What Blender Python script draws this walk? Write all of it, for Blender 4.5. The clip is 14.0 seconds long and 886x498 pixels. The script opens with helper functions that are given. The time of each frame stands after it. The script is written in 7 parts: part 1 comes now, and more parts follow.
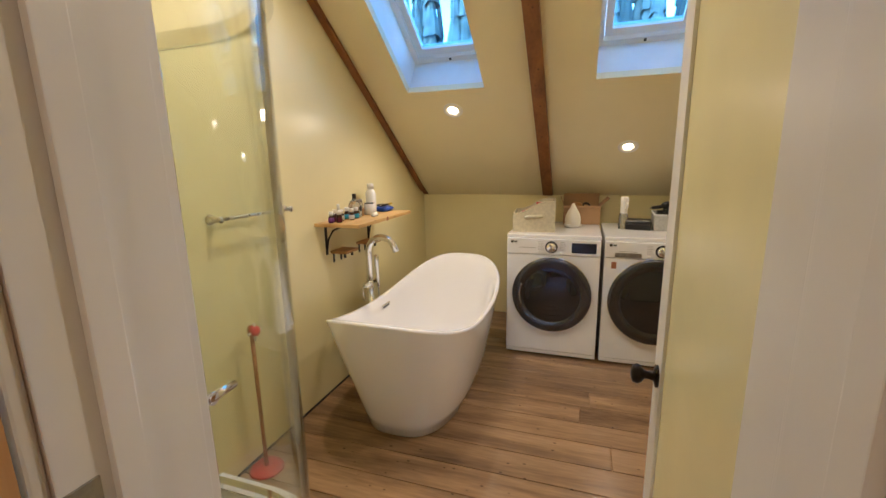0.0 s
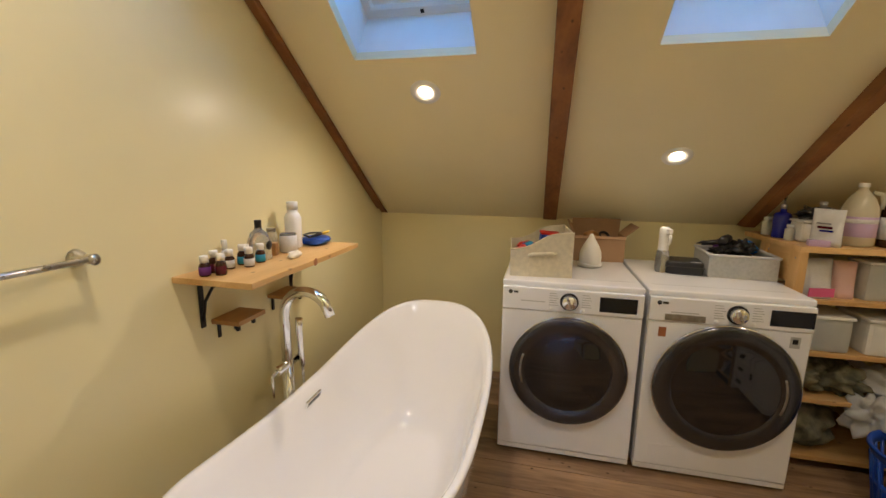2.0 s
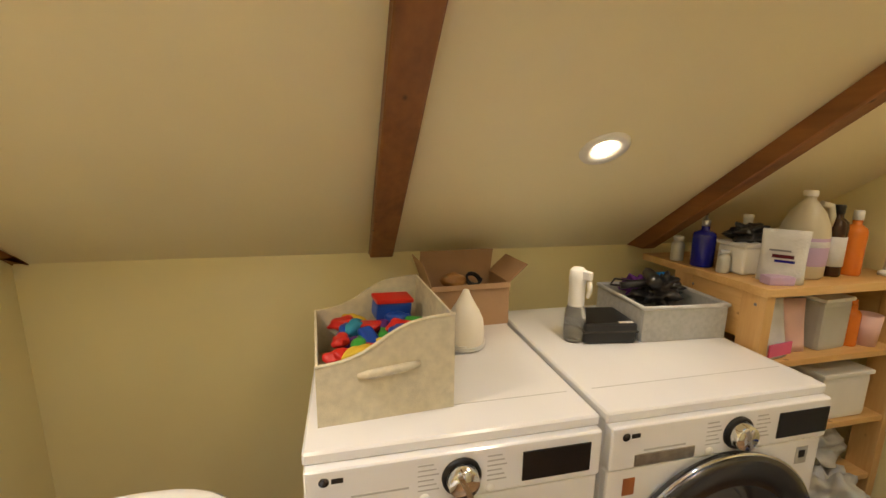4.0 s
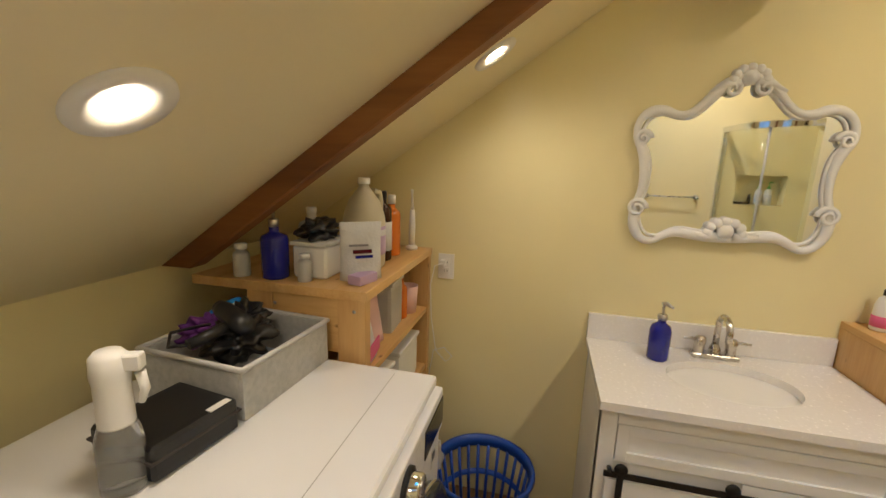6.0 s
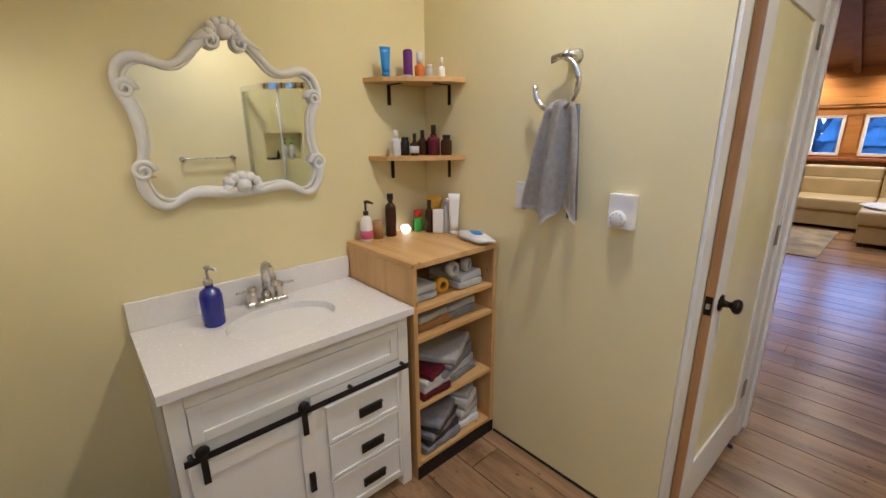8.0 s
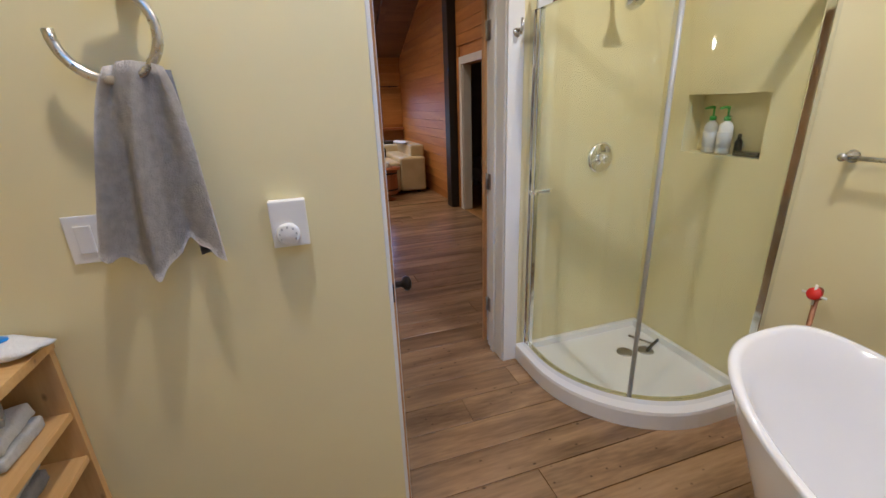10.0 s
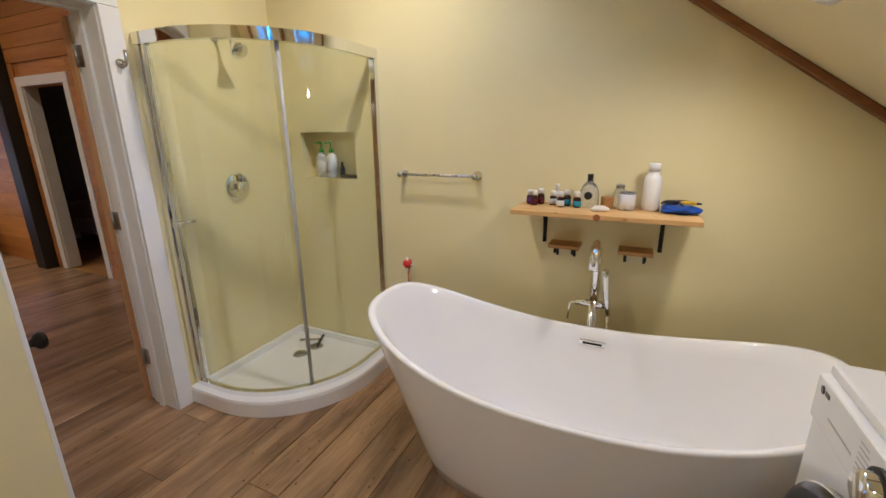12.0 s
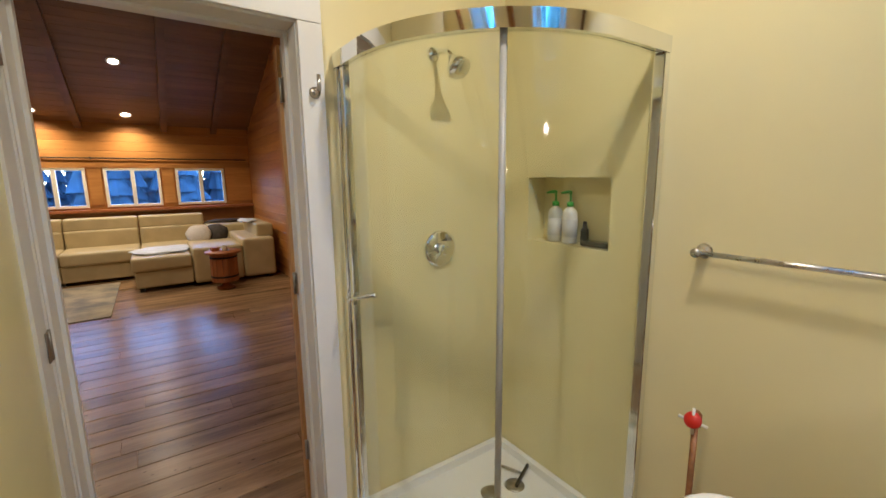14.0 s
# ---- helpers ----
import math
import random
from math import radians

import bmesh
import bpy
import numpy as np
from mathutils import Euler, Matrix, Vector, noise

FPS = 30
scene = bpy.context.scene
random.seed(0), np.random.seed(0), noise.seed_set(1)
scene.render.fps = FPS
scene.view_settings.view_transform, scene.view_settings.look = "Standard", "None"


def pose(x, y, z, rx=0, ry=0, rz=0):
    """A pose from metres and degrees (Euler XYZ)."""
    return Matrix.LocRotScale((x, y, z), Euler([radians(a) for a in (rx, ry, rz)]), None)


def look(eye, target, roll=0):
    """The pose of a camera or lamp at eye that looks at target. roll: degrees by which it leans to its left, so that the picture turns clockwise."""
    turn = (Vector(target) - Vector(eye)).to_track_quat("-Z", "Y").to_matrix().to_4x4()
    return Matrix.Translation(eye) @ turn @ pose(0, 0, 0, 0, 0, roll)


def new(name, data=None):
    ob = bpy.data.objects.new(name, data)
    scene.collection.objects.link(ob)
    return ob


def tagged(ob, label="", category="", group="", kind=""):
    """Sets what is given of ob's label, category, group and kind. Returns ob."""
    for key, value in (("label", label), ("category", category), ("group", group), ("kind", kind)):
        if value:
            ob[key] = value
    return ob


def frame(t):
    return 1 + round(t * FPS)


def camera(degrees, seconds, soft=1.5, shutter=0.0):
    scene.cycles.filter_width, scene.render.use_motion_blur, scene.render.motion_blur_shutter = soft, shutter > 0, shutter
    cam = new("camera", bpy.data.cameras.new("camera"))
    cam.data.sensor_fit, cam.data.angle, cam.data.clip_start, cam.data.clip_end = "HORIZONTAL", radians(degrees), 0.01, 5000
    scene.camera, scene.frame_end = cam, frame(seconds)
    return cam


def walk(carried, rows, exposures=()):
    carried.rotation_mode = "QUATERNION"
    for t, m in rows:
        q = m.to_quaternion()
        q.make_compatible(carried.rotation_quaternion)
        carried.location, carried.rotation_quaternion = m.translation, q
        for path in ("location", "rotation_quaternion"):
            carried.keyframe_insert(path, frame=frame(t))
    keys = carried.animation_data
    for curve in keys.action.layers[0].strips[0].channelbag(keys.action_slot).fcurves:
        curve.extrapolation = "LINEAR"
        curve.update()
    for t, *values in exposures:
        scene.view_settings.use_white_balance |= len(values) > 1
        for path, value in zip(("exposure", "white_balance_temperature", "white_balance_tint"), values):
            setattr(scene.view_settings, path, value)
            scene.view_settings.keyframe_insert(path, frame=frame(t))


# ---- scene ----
cam = camera(93.4, 14.0)
PATH = [
    (0, (1.600, 0.424, 1.549), (0.979, 2.284, 1.149), -1.0),
    (0.5, (1.505, 0.677, 1.534), (0.957, 2.559, 1.137), -0.5),
    (1, (1.426, 0.932, 1.528), (0.929, 2.83, 1.137), 0.2),
    (1.5, (1.354, 1.231, 1.548), (0.876, 3.136, 1.166), 0.6),
    (2, (1.228, 1.507, 1.564), (0.781, 3.421, 1.196), 0.7),
    (2.2, (1.174, 1.603, 1.579), (0.757, 3.525, 1.214), 0.8),
    (4.3, (1.158, 3.005, 1.596), (1.850, 4.840, 1.196), 1.0),
    (4.5, (1.206, 3.070, 1.582), (2.078, 4.827, 1.19), 1.1),
    (5, (1.255, 3.286, 1.581), (2.606, 4.701, 1.167), 1.3),
    (5.5, (1.363, 3.381, 1.577), (3.051, 4.368, 1.158), 1.9),
    (6, (1.432, 3.428, 1.585), (3.337, 3.888, 1.186), 1.8),
    (6.5, (1.437, 3.455, 1.594), (3.394, 3.37, 1.195), 1.2),
    (7, (1.424, 3.443, 1.595), (3.3, 2.897, 1.169), 0.5),
    (7.5, (1.413, 3.388, 1.593), (3.103, 2.442, 1.095), -0.0),
    (8, (1.448, 3.284, 1.563), (2.883, 1.999, 1.024), -0.4),
    (8.2, (1.466, 3.223, 1.572), (2.729, 1.777, 1.01), -0.5),
    (10.3, (2.16, 2.964, 1.568), (1.34, 1.264, 0.907), -1.9),
    (10.5, (2.219, 2.969, 1.564), (1.241, 1.353, 0.908), -1.7),
    (11, (2.313, 3.035, 1.564), (0.967, 1.705, 0.918), -1.4),
    (11.5, (2.31, 3.137, 1.55), (0.699, 2.12, 0.941), -1.1),
    (12, (2.296, 3.196, 1.558), (0.546, 2.389, 1.022), -0.5),
    (12.5, (2.193, 3.162, 1.574), (0.45, 2.273, 1.16), -0.4),
    (13, (1.959, 3.054, 1.597), (0.322, 1.956, 1.257), -0.2),
    (13.5, (1.732, 2.825, 1.582), (0.274, 1.495, 1.259), -0.4),
    (14, (1.52, 2.519, 1.571), (0.397, 0.898, 1.235), -0.6),
]
walk(cam, [(t, look(eye, target, roll)) for t, eye, target, roll in PATH], [(0.0, 4.80, 6150, 15), (0.6, 4.64, 6050, 15), (2.2, 4.64, 6150, 16), (4.5, 5.0, 6500, 13), (5.5, 4.75, 6400, 13), (7.5, 4.72, 5500, 14), (10.5, 4.68, 5300, 15), (12.0, 4.60, 5500, 15), (14.0, 4.55, 5850, 10)])
# strengths of the light in watts and factors
SKY = 0.15
P_LOW, P_HIGH, P_HALL = 1.05, 2.65, 3.3
GLOW = 1.15
WARM = (1.0, 0.85, 0.66)

# ---------- world, lamps, exposure ----------
world = bpy.data.worlds.new("dusk_sky")
scene.world = world
world.use_nodes = True
wn = world.node_tree.nodes
sky = wn.new("ShaderNodeTexSky")
sky.sky_type = "NISHITA"
sky.sun_disc = False
sky.sun_elevation = radians(10)
sky.ozone_density = 3.2
sky.dust_density = 0.2
sky.sun_rotation = radians(200)
wn["Background"].inputs["Strength"].default_value = SKY
world.node_tree.links.new(sky.outputs[0], wn["Background"].inputs["Color"])

SLOPE, KNEE_Y, KNEE_Z = 0.70, 4.614, 1.236
RIGHT, TOWEL_Y, BACK_Y, HALL_Y = 3.235, 1.80, 0.88, 0.68
PITCH = math.atan(SLOPE)


def slope_z(y):
    return KNEE_Z + SLOPE * (KNEE_Y - y)


# ---------- materials ----------
def material(name, color, rough=0.5, metal=0.0, vary=0.06, scale=6.0, bump=0.0, bump_scale=60.0,
             other=None, stretch=(1, 1, 1), trans=0.0, ior=1.45, emit=None, power=0.0, island=0.0, coat=0.0, rough_vary=0.08):
    m = bpy.data.materials.new(name)
    m.use_nodes = True
    n, l = m.node_tree.nodes, m.node_tree.links
    b = n["Principled BSDF"]
    b.inputs["Metallic"].default_value = metal
    b.inputs["IOR"].default_value = ior
    b.inputs["Transmission Weight"].default_value = trans
    b.inputs["Coat Weight"].default_value = coat
    if emit:
        b.inputs["Emission Color"].default_value = (*emit, 1)
        b.inputs["Emission Strength"].default_value = power
    tc = n.new("ShaderNodeTexCoord")
    mp = n.new("ShaderNodeMapping")
    mp.inputs["Scale"].default_value = stretch
    l.new(tc.outputs["Object"], mp.inputs["Vector"])
    big = n.new("ShaderNodeTexNoise")
    big.inputs["Scale"].default_value = scale
    big.inputs["Detail"].default_value = 5
    l.new(mp.outputs[0], big.inputs["Vector"])
    ramp = n.new("ShaderNodeMix")
    ramp.data_type = "RGBA"
    dark = other or tuple(max(0, c * (1 - 2.5 * vary)) for c in color)
    ramp.inputs["A"].default_value = (*dark, 1)
    ramp.inputs["B"].default_value = (*tuple(min(1, c * (1 + vary)) for c in color), 1)
    sharp = n.new("ShaderNodeMapRange")
    sharp.interpolation_type = "SMOOTHERSTEP"
    sharp.inputs["From Min"].default_value, sharp.inputs["From Max"].default_value = 0.15, 0.85
    l.new(big.outputs["Fac"], sharp.inputs["Value"])
    l.new(sharp.outputs[0], ramp.inputs["Factor"])
    out = ramp.outputs["Result"]
    if island:
        info = n.new("ShaderNodeObjectInfo")
        rnd = n.new("ShaderNodeMapRange")
        rnd.inputs["To Min"].default_value, rnd.inputs["To Max"].default_value = 1 - island, 1 + island
        l.new(info.outputs["Random"], rnd.inputs["Value"])
        hsv = n.new("ShaderNodeHueSaturation")
        l.new(rnd.outputs[0], hsv.inputs["Value"])
        l.new(out, hsv.inputs["Color"])
        out = hsv.outputs[0]
    l.new(out, b.inputs["Base Color"])
    rr = n.new("ShaderNodeMapRange")
    rr.inputs["To Min"].default_value = max(0.02, rough - rough_vary)
    rr.inputs["To Max"].default_value = min(1, rough + rough_vary)
    l.new(big.outputs["Fac"], rr.inputs["Value"])
    l.new(rr.outputs[0], b.inputs["Roughness"])
    if bump:
        fine = n.new("ShaderNodeTexNoise")
        fine.inputs["Scale"].default_value = bump_scale
        fine.inputs["Detail"].default_value = 4
        l.new(mp.outputs[0], fine.inputs["Vector"])
        bp = n.new("ShaderNodeBump")
        bp.inputs["Strength"].default_value = bump
        bp.inputs["Distance"].default_value = 0.01
        l.new(fine.outputs["Fac"], bp.inputs["Height"])
        l.new(bp.outputs[0], b.inputs["Normal"])
    return m


def wood(name, light, dark, along="X", rough=0.45, ring=9.0, island=0.0, bump=0.08, knots=True):
    """Long grain along one axis, with growth bands, fine fibres and scattered knots."""
    m = bpy.data.materials.new(name)
    m.use_nodes = True
    n, l = m.node_tree.nodes, m.node_tree.links
    b = n["Principled BSDF"]
    b.inputs["Roughness"].default_value = rough
    tc = n.new("ShaderNodeTexCoord")
    info = n.new("ShaderNodeObjectInfo")
    shift = n.new("ShaderNodeVectorMath")
    shift.operation = "MULTIPLY_ADD"
    shift.inputs[1].default_value = (37, 23, 11)
    l.new(info.outputs["Random"], shift.inputs[0])
    l.new(tc.outputs["Object"], shift.inputs[2])
    mp = n.new("ShaderNodeMapping")
    s = [1, 1, 1]
    s["XYZ".index(along)] = 0.09
    mp.inputs["Scale"].default_value = s
    l.new(shift.outputs[0], mp.inputs["Vector"])
    big = n.new("ShaderNodeTexNoise")
    big.inputs["Scale"].default_value = ring
    big.inputs["Detail"].default_value = 3
    big.inputs["Distortion"].default_value = 0.8
    l.new(mp.outputs[0], big.inputs["Vector"])
    fine = n.new("ShaderNodeTexNoise")
    fine.inputs["Scale"].default_value = ring * 12
    fine.inputs["Detail"].default_value = 4
    l.new(mp.outputs[0], fine.inputs["Vector"])
    add = n.new("ShaderNodeMath")
    add.operation = "MULTIPLY_ADD"
    add.inputs[1].default_value = 0.35
    l.new(fine.outputs["Fac"], add.inputs[0])
    l.new(big.outputs["Fac"], add.inputs[2])
    mr = n.new("ShaderNodeMapRange")
    mr.inputs["From Min"].default_value, mr.inputs["From Max"].default_value = 0.45, 0.95
    l.new(add.outputs[0], mr.inputs["Value"])
    mix = n.new("ShaderNodeMix")
    mix.data_type = "RGBA"
    mix.inputs["A"].default_value, mix.inputs["B"].default_value = (*dark, 1), (*light, 1)
    l.new(mr.outputs[0], mix.inputs["Factor"])
    out = mix.outputs["Result"]
    if knots:
        km = n.new("ShaderNodeMapping")
        s2 = [3.2, 3.2, 3.2]
        s2["XYZ".index(along)] = 1.6
        km.inputs["Scale"].default_value = s2
        l.new(shift.outputs[0], km.inputs["Vector"])
        vor = n.new("ShaderNodeTexVoronoi")
        l.new(km.outputs[0], vor.inputs["Vector"])
        kr = n.new("ShaderNodeMapRange")
        kr.inputs["From Min"].default_value, kr.inputs["From Max"].default_value = 0.03, 0.12
        l.new(vor.outputs["Distance"], kr.inputs["Value"])
        kx = n.new("ShaderNodeMix")
        kx.data_type = "RGBA"
        kx.inputs["A"].default_value = (*tuple(c * 0.45 for c in dark), 1)
        l.new(kr.outputs[0], kx.inputs["Factor"])
        l.new(out, kx.inputs["B"])
        out = kx.outputs["Result"]
    if island:
        rnd = n.new("ShaderNodeMapRange")
        rnd.inputs["To Min"].default_value, rnd.inputs["To Max"].default_value = 1 - island, 1 + island
        l.new(info.outputs["Random"], rnd.inputs["Value"])
        hsv = n.new("ShaderNodeHueSaturation")
        l.new(rnd.outputs[0], hsv.inputs["Value"])
        l.new(out, hsv.inputs["Color"])
        out = hsv.outputs[0]
    l.new(out, b.inputs["Base Color"])
    if bump:
        bp = n.new("ShaderNodeBump")
        bp.inputs["Strength"].default_value = bump
        bp.inputs["Distance"].default_value = 0.01
        l.new(add.outputs[0], bp.inputs["Height"])
        l.new(bp.outputs[0], b.inputs["Normal"])
    return m


PLASTER = material("yellow_plaster", (0.80, 0.71, 0.40), 0.30, vary=0.016, scale=2.2, bump=0.05, bump_scale=14, rough_vary=0.03)
CEIL = material("cream_ceiling_paint", (0.84, 0.75, 0.49), 0.42, vary=0.03, scale=1.2, bump=0.05, bump_scale=40)
SHAFT = material("white_shaft_paint", (0.82, 0.83, 0.82), 0.6, vary=0.02, bump=0.03)
WHITE = material("white_satin_paint", (0.80, 0.79, 0.76), 0.38, vary=0.03, scale=3, bump=0.03, bump_scale=30)
CREAM_PANEL = material("pale_yellow_glossy_panel", (0.86, 0.80, 0.47), 0.22, vary=0.03, scale=2)
ENAMEL = material("white_enamel", (0.83, 0.83, 0.83), 0.16, vary=0.015, scale=3, coat=0.3, rough_vary=0.03)
ACRYLIC = material("white_acrylic", (0.88, 0.87, 0.86), 0.10, vary=0.01, scale=2, coat=0.5, rough_vary=0.03)
QUARTZ = material("white_quartz", (0.80, 0.78, 0.75), 0.25, vary=0.012, scale=90)
CHROME = material("polished_chrome", (0.86, 0.87, 0.88), 0.07, 1.0, vary=0.02, rough_vary=0.04)
NICKEL = material("brushed_nickel", (0.62, 0.59, 0.54), 0.28, 1.0, vary=0.06, scale=30)
BLACK = material("black_metal", (0.018, 0.017, 0.017), 0.42, 0.3, vary=0.2, scale=30)
BRONZE = material("oil_rubbed_bronze", (0.03, 0.022, 0.018), 0.3, 0.8, vary=0.2, scale=20)
STEEL = material("aged_steel", (0.42, 0.40, 0.36), 0.42, 1.0, vary=0.12, scale=40)
DARKGLASS = material("smoked_glass", (0.012, 0.012, 0.014), 0.06, vary=0.1, coat=0.6, rough_vary=0.02)
GUNMETAL = material("dark_grey_metal_ring", (0.10, 0.10, 0.105), 0.22, 0.85, vary=0.08)
SCREEN = material("black_display", (0.010, 0.010, 0.012), 0.1, vary=0.1, rough_vary=0.03)
PINE = wood("clear_pine", (0.72, 0.47, 0.20), (0.52, 0.29, 0.09), "Y", 0.42)
PINE_X = wood("clear_pine_across", (0.72, 0.47, 0.20), (0.52, 0.29, 0.09), "X", 0.42)
PINE_Z = wood("clear_pine_upright", (0.70, 0.45, 0.19), (0.50, 0.28, 0.09), "Z", 0.45)
RAWPINE = wood("raw_door_edge", (0.62, 0.36, 0.15), (0.42, 0.20, 0.07), "Z", 0.55)
BEAM = wood("stained_beam_wood", (0.33, 0.135, 0.036), (0.16, 0.056, 0.014), "Y", 0.5, ring=5, bump=0.15)
FLOORW = wood("grey_brown_plank", (0.44, 0.27, 0.138), (0.14, 0.081, 0.042), "X", 0.27, ring=6, island=0.11, bump=0.14)
LOG = wood("amber_pine_boards", (0.62, 0.29, 0.075), (0.36, 0.13, 0.025), "Y", 0.38, ring=4, island=0.14)
LOG_X = wood("amber_pine_boards_across", (0.56, 0.27, 0.075), (0.32, 0.12, 0.025), "X", 0.38, ring=4, island=0.14)
DARKCEIL = wood("dark_stained_ceiling", (0.20, 0.085, 0.028), (0.10, 0.038, 0.012), "X", 0.5, ring=4, island=0.1)
POST = wood("black_stained_post", (0.022, 0.015, 0.011), (0.010, 0.007, 0.005), "Z", 0.5)
STEPWOOD = wood("oiled_oak", (0.46, 0.25, 0.08), (0.30, 0.14, 0.04), "Y", 0.45, knots=False)
CARD = material("corrugated_cardboard", (0.42, 0.26, 0.14), 0.85, vary=0.06, scale=5, bump=0.1, bump_scale=90)
FELT = material("beige_felt", (0.66, 0.60, 0.44), 0.92, vary=0.06, scale=40, bump=0.3, bump_scale=350)
GREYBIN = material("grey_fabric", (0.46, 0.46, 0.44), 0.85, vary=0.06, scale=60, bump=0.25, bump_scale=300)
BLUEGLASS = material("cobalt_glass", (0.008, 0.012, 0.26), 0.06, vary=0.1, coat=0.4, rough_vary=0.02)
BLUEPL = material("blue_plastic", (0.015, 0.075, 0.42), 0.35, vary=0.08)
CLEARPL = material("cloudy_plastic", (0.80, 0.80, 0.76), 0.3, vary=0.05, trans=0.45)
MILKPL = material("milky_plastic", (0.66, 0.60, 0.44), 0.35, vary=0.05, trans=0.15)
GLASSY = material("clear_bottle_glass", (0.85, 0.86, 0.84), 0.06, vary=0.02, trans=0.85)
WHITEPL = material("white_plastic", (0.80, 0.79, 0.76), 0.35, vary=0.03)
BLACKPL = material("black_plastic", (0.015, 0.015, 0.016), 0.35, vary=0.15)
AMBER = material("amber_glass", (0.05, 0.018, 0.008), 0.1, vary=0.15, rough_vary=0.03)
ORANGE = material("orange_liquid", (0.72, 0.20, 0.025), 0.2, vary=0.06)
LILAC = material("lilac_label", (0.52, 0.38, 0.58), 0.5, vary=0.05)
PINK = material("pink_label", (0.68, 0.12, 0.26), 0.5, vary=0.05)
PALEPINK = material("pale_pink_plastic", (0.75, 0.50, 0.46), 0.5, vary=0.05)
YELLOWPL = material("yellow_tube", (0.80, 0.42, 0.02), 0.35, vary=0.05)
SKYBLUE = material("sky_blue_tube", (0.02, 0.24, 0.68), 0.3, vary=0.05)
RED = material("red_plastic", (0.62, 0.025, 0.015), 0.35, vary=0.08)
GREEN = material("green_pump", (0.05, 0.36, 0.05), 0.35, vary=0.06)
TEAL = material("teal_fabric", (0.03, 0.28, 0.42), 0.8, vary=0.08)
YELLOWF = material("yellow_fabric", (0.75, 0.52, 0.04), 0.8, vary=0.08)
PURPLE = material("purple_fabric", (0.14, 0.03, 0.22), 0.8, vary=0.08)
MAROON = material("maroon_glass", (0.10, 0.008, 0.02), 0.15, vary=0.1)
TOWEL = material("taupe_towel", (0.60, 0.565, 0.53), 0.95, vary=0.07, scale=50, bump=0.45, bump_scale=260)
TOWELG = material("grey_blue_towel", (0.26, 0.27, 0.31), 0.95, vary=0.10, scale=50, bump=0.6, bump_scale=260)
LINEN = material("white_linen", (0.66, 0.66, 0.66), 0.9, vary=0.06, scale=12, bump=0.3, bump_scale=120)
GREYCLOTH = material("grey_cloth", (0.24, 0.24, 0.26), 0.95, vary=0.12, scale=20, bump=0.5, bump_scale=160)
CAMO = material("olive_cloth", (0.22, 0.20, 0.13), 0.9, vary=0.2, scale=18, other=(0.06, 0.07, 0.05), bump=0.3)
LEATHER = material("cream_leather", (0.52, 0.43, 0.25), 0.42, vary=0.06, scale=4, bump=0.15, bump_scale=120)
DARKCUSH = material("dark_cushion", (0.06, 0.05, 0.045), 0.85, vary=0.15, scale=20, bump=0.2)
BLANKET = material("pale_blue_throw", (0.62, 0.66, 0.74), 0.8, vary=0.08, scale=9)
RUGM = material("patterned_rug", (0.42, 0.35, 0.23), 0.95, vary=0.1, scale=3.2, other=(0.13, 0.13, 0.13), bump=0.4, bump_scale=120)
BARREL = wood("barrel_oak", (0.42, 0.15, 0.05), (0.26, 0.08, 0.02), "Z", 0.45)
CERAMIC = material("matte_ceramic", (0.78, 0.74, 0.64), 0.55, vary=0.02)
LAMPGLOW = material("lamp_glow", (1, 0.95, 0.85), 0.5, vary=0, emit=(1.0, 0.83, 0.58), power=GLOW)
STONEGLOW = material("lit_salt_stone", (0.9, 0.8, 0.7), 0.5, vary=0.05, emit=(1.0, 0.86, 0.70), power=0.09)
MIRROR = material("mirror_silver", (0.90, 0.91, 0.90), 0.015, 1.0, vary=0, rough_vary=0.005)
INSIDE = material("dim_room_paint", (0.40, 0.39, 0.38), 0.8, vary=0.05)
SNOW = material("snowy_ground", (0.62, 0.66, 0.72), 0.9, vary=0.1, scale=0.2)
TREES = material("far_spruce", (0.17, 0.21, 0.23), 0.95, vary=0.25, scale=0.6)
SEAL = material("pale_grey_vinyl", (0.55, 0.54, 0.50), 0.3, vary=0.04, trans=0.35)
ROOFM = material("roof_shingle", (0.09, 0.085, 0.08), 0.9, vary=0.1)
COPPER = material("old_copper_pipe", (0.45, 0.22, 0.12), 0.4, 0.9, vary=0.15, scale=20)


def pane(name, tint, rough=0.0, clear=0.9):
    """Thin glass: mostly see-through, with the mirror of a smooth pane on top."""
    m = bpy.data.materials.new(name)
    m.use_nodes = True
    n, l = m.node_tree.nodes, m.node_tree.links
    n.remove(n["Principled BSDF"])
    tr, gl, mx, fr = (n.new("ShaderNodeBsdfTransparent"), n.new("ShaderNodeBsdfGlossy"), n.new("ShaderNodeMixShader"), n.new("ShaderNodeLayerWeight"))
    tr.inputs["Color"].default_value = (*tint, 1)
    gl.inputs["Roughness"].default_value = rough
    pw, ad = n.new("ShaderNodeMath"), n.new("ShaderNodeMath")
    pw.operation, ad.operation = "POWER", "MULTIPLY_ADD"
    pw.inputs[1].default_value = 4.5
    ad.inputs[1].default_value, ad.inputs[2].default_value = 0.9, 0.035
    l.new(fr.outputs["Facing"], pw.inputs[0])
    l.new(pw.outputs[0], ad.inputs[0])
    l.new(ad.outputs[0], mx.inputs["Fac"])
    l.new(tr.outputs[0], mx.inputs[1])
    l.new(gl.outputs[0], mx.inputs[2])
    l.new(mx.outputs[0], n["Material Output"].inputs["Surface"])
    return m


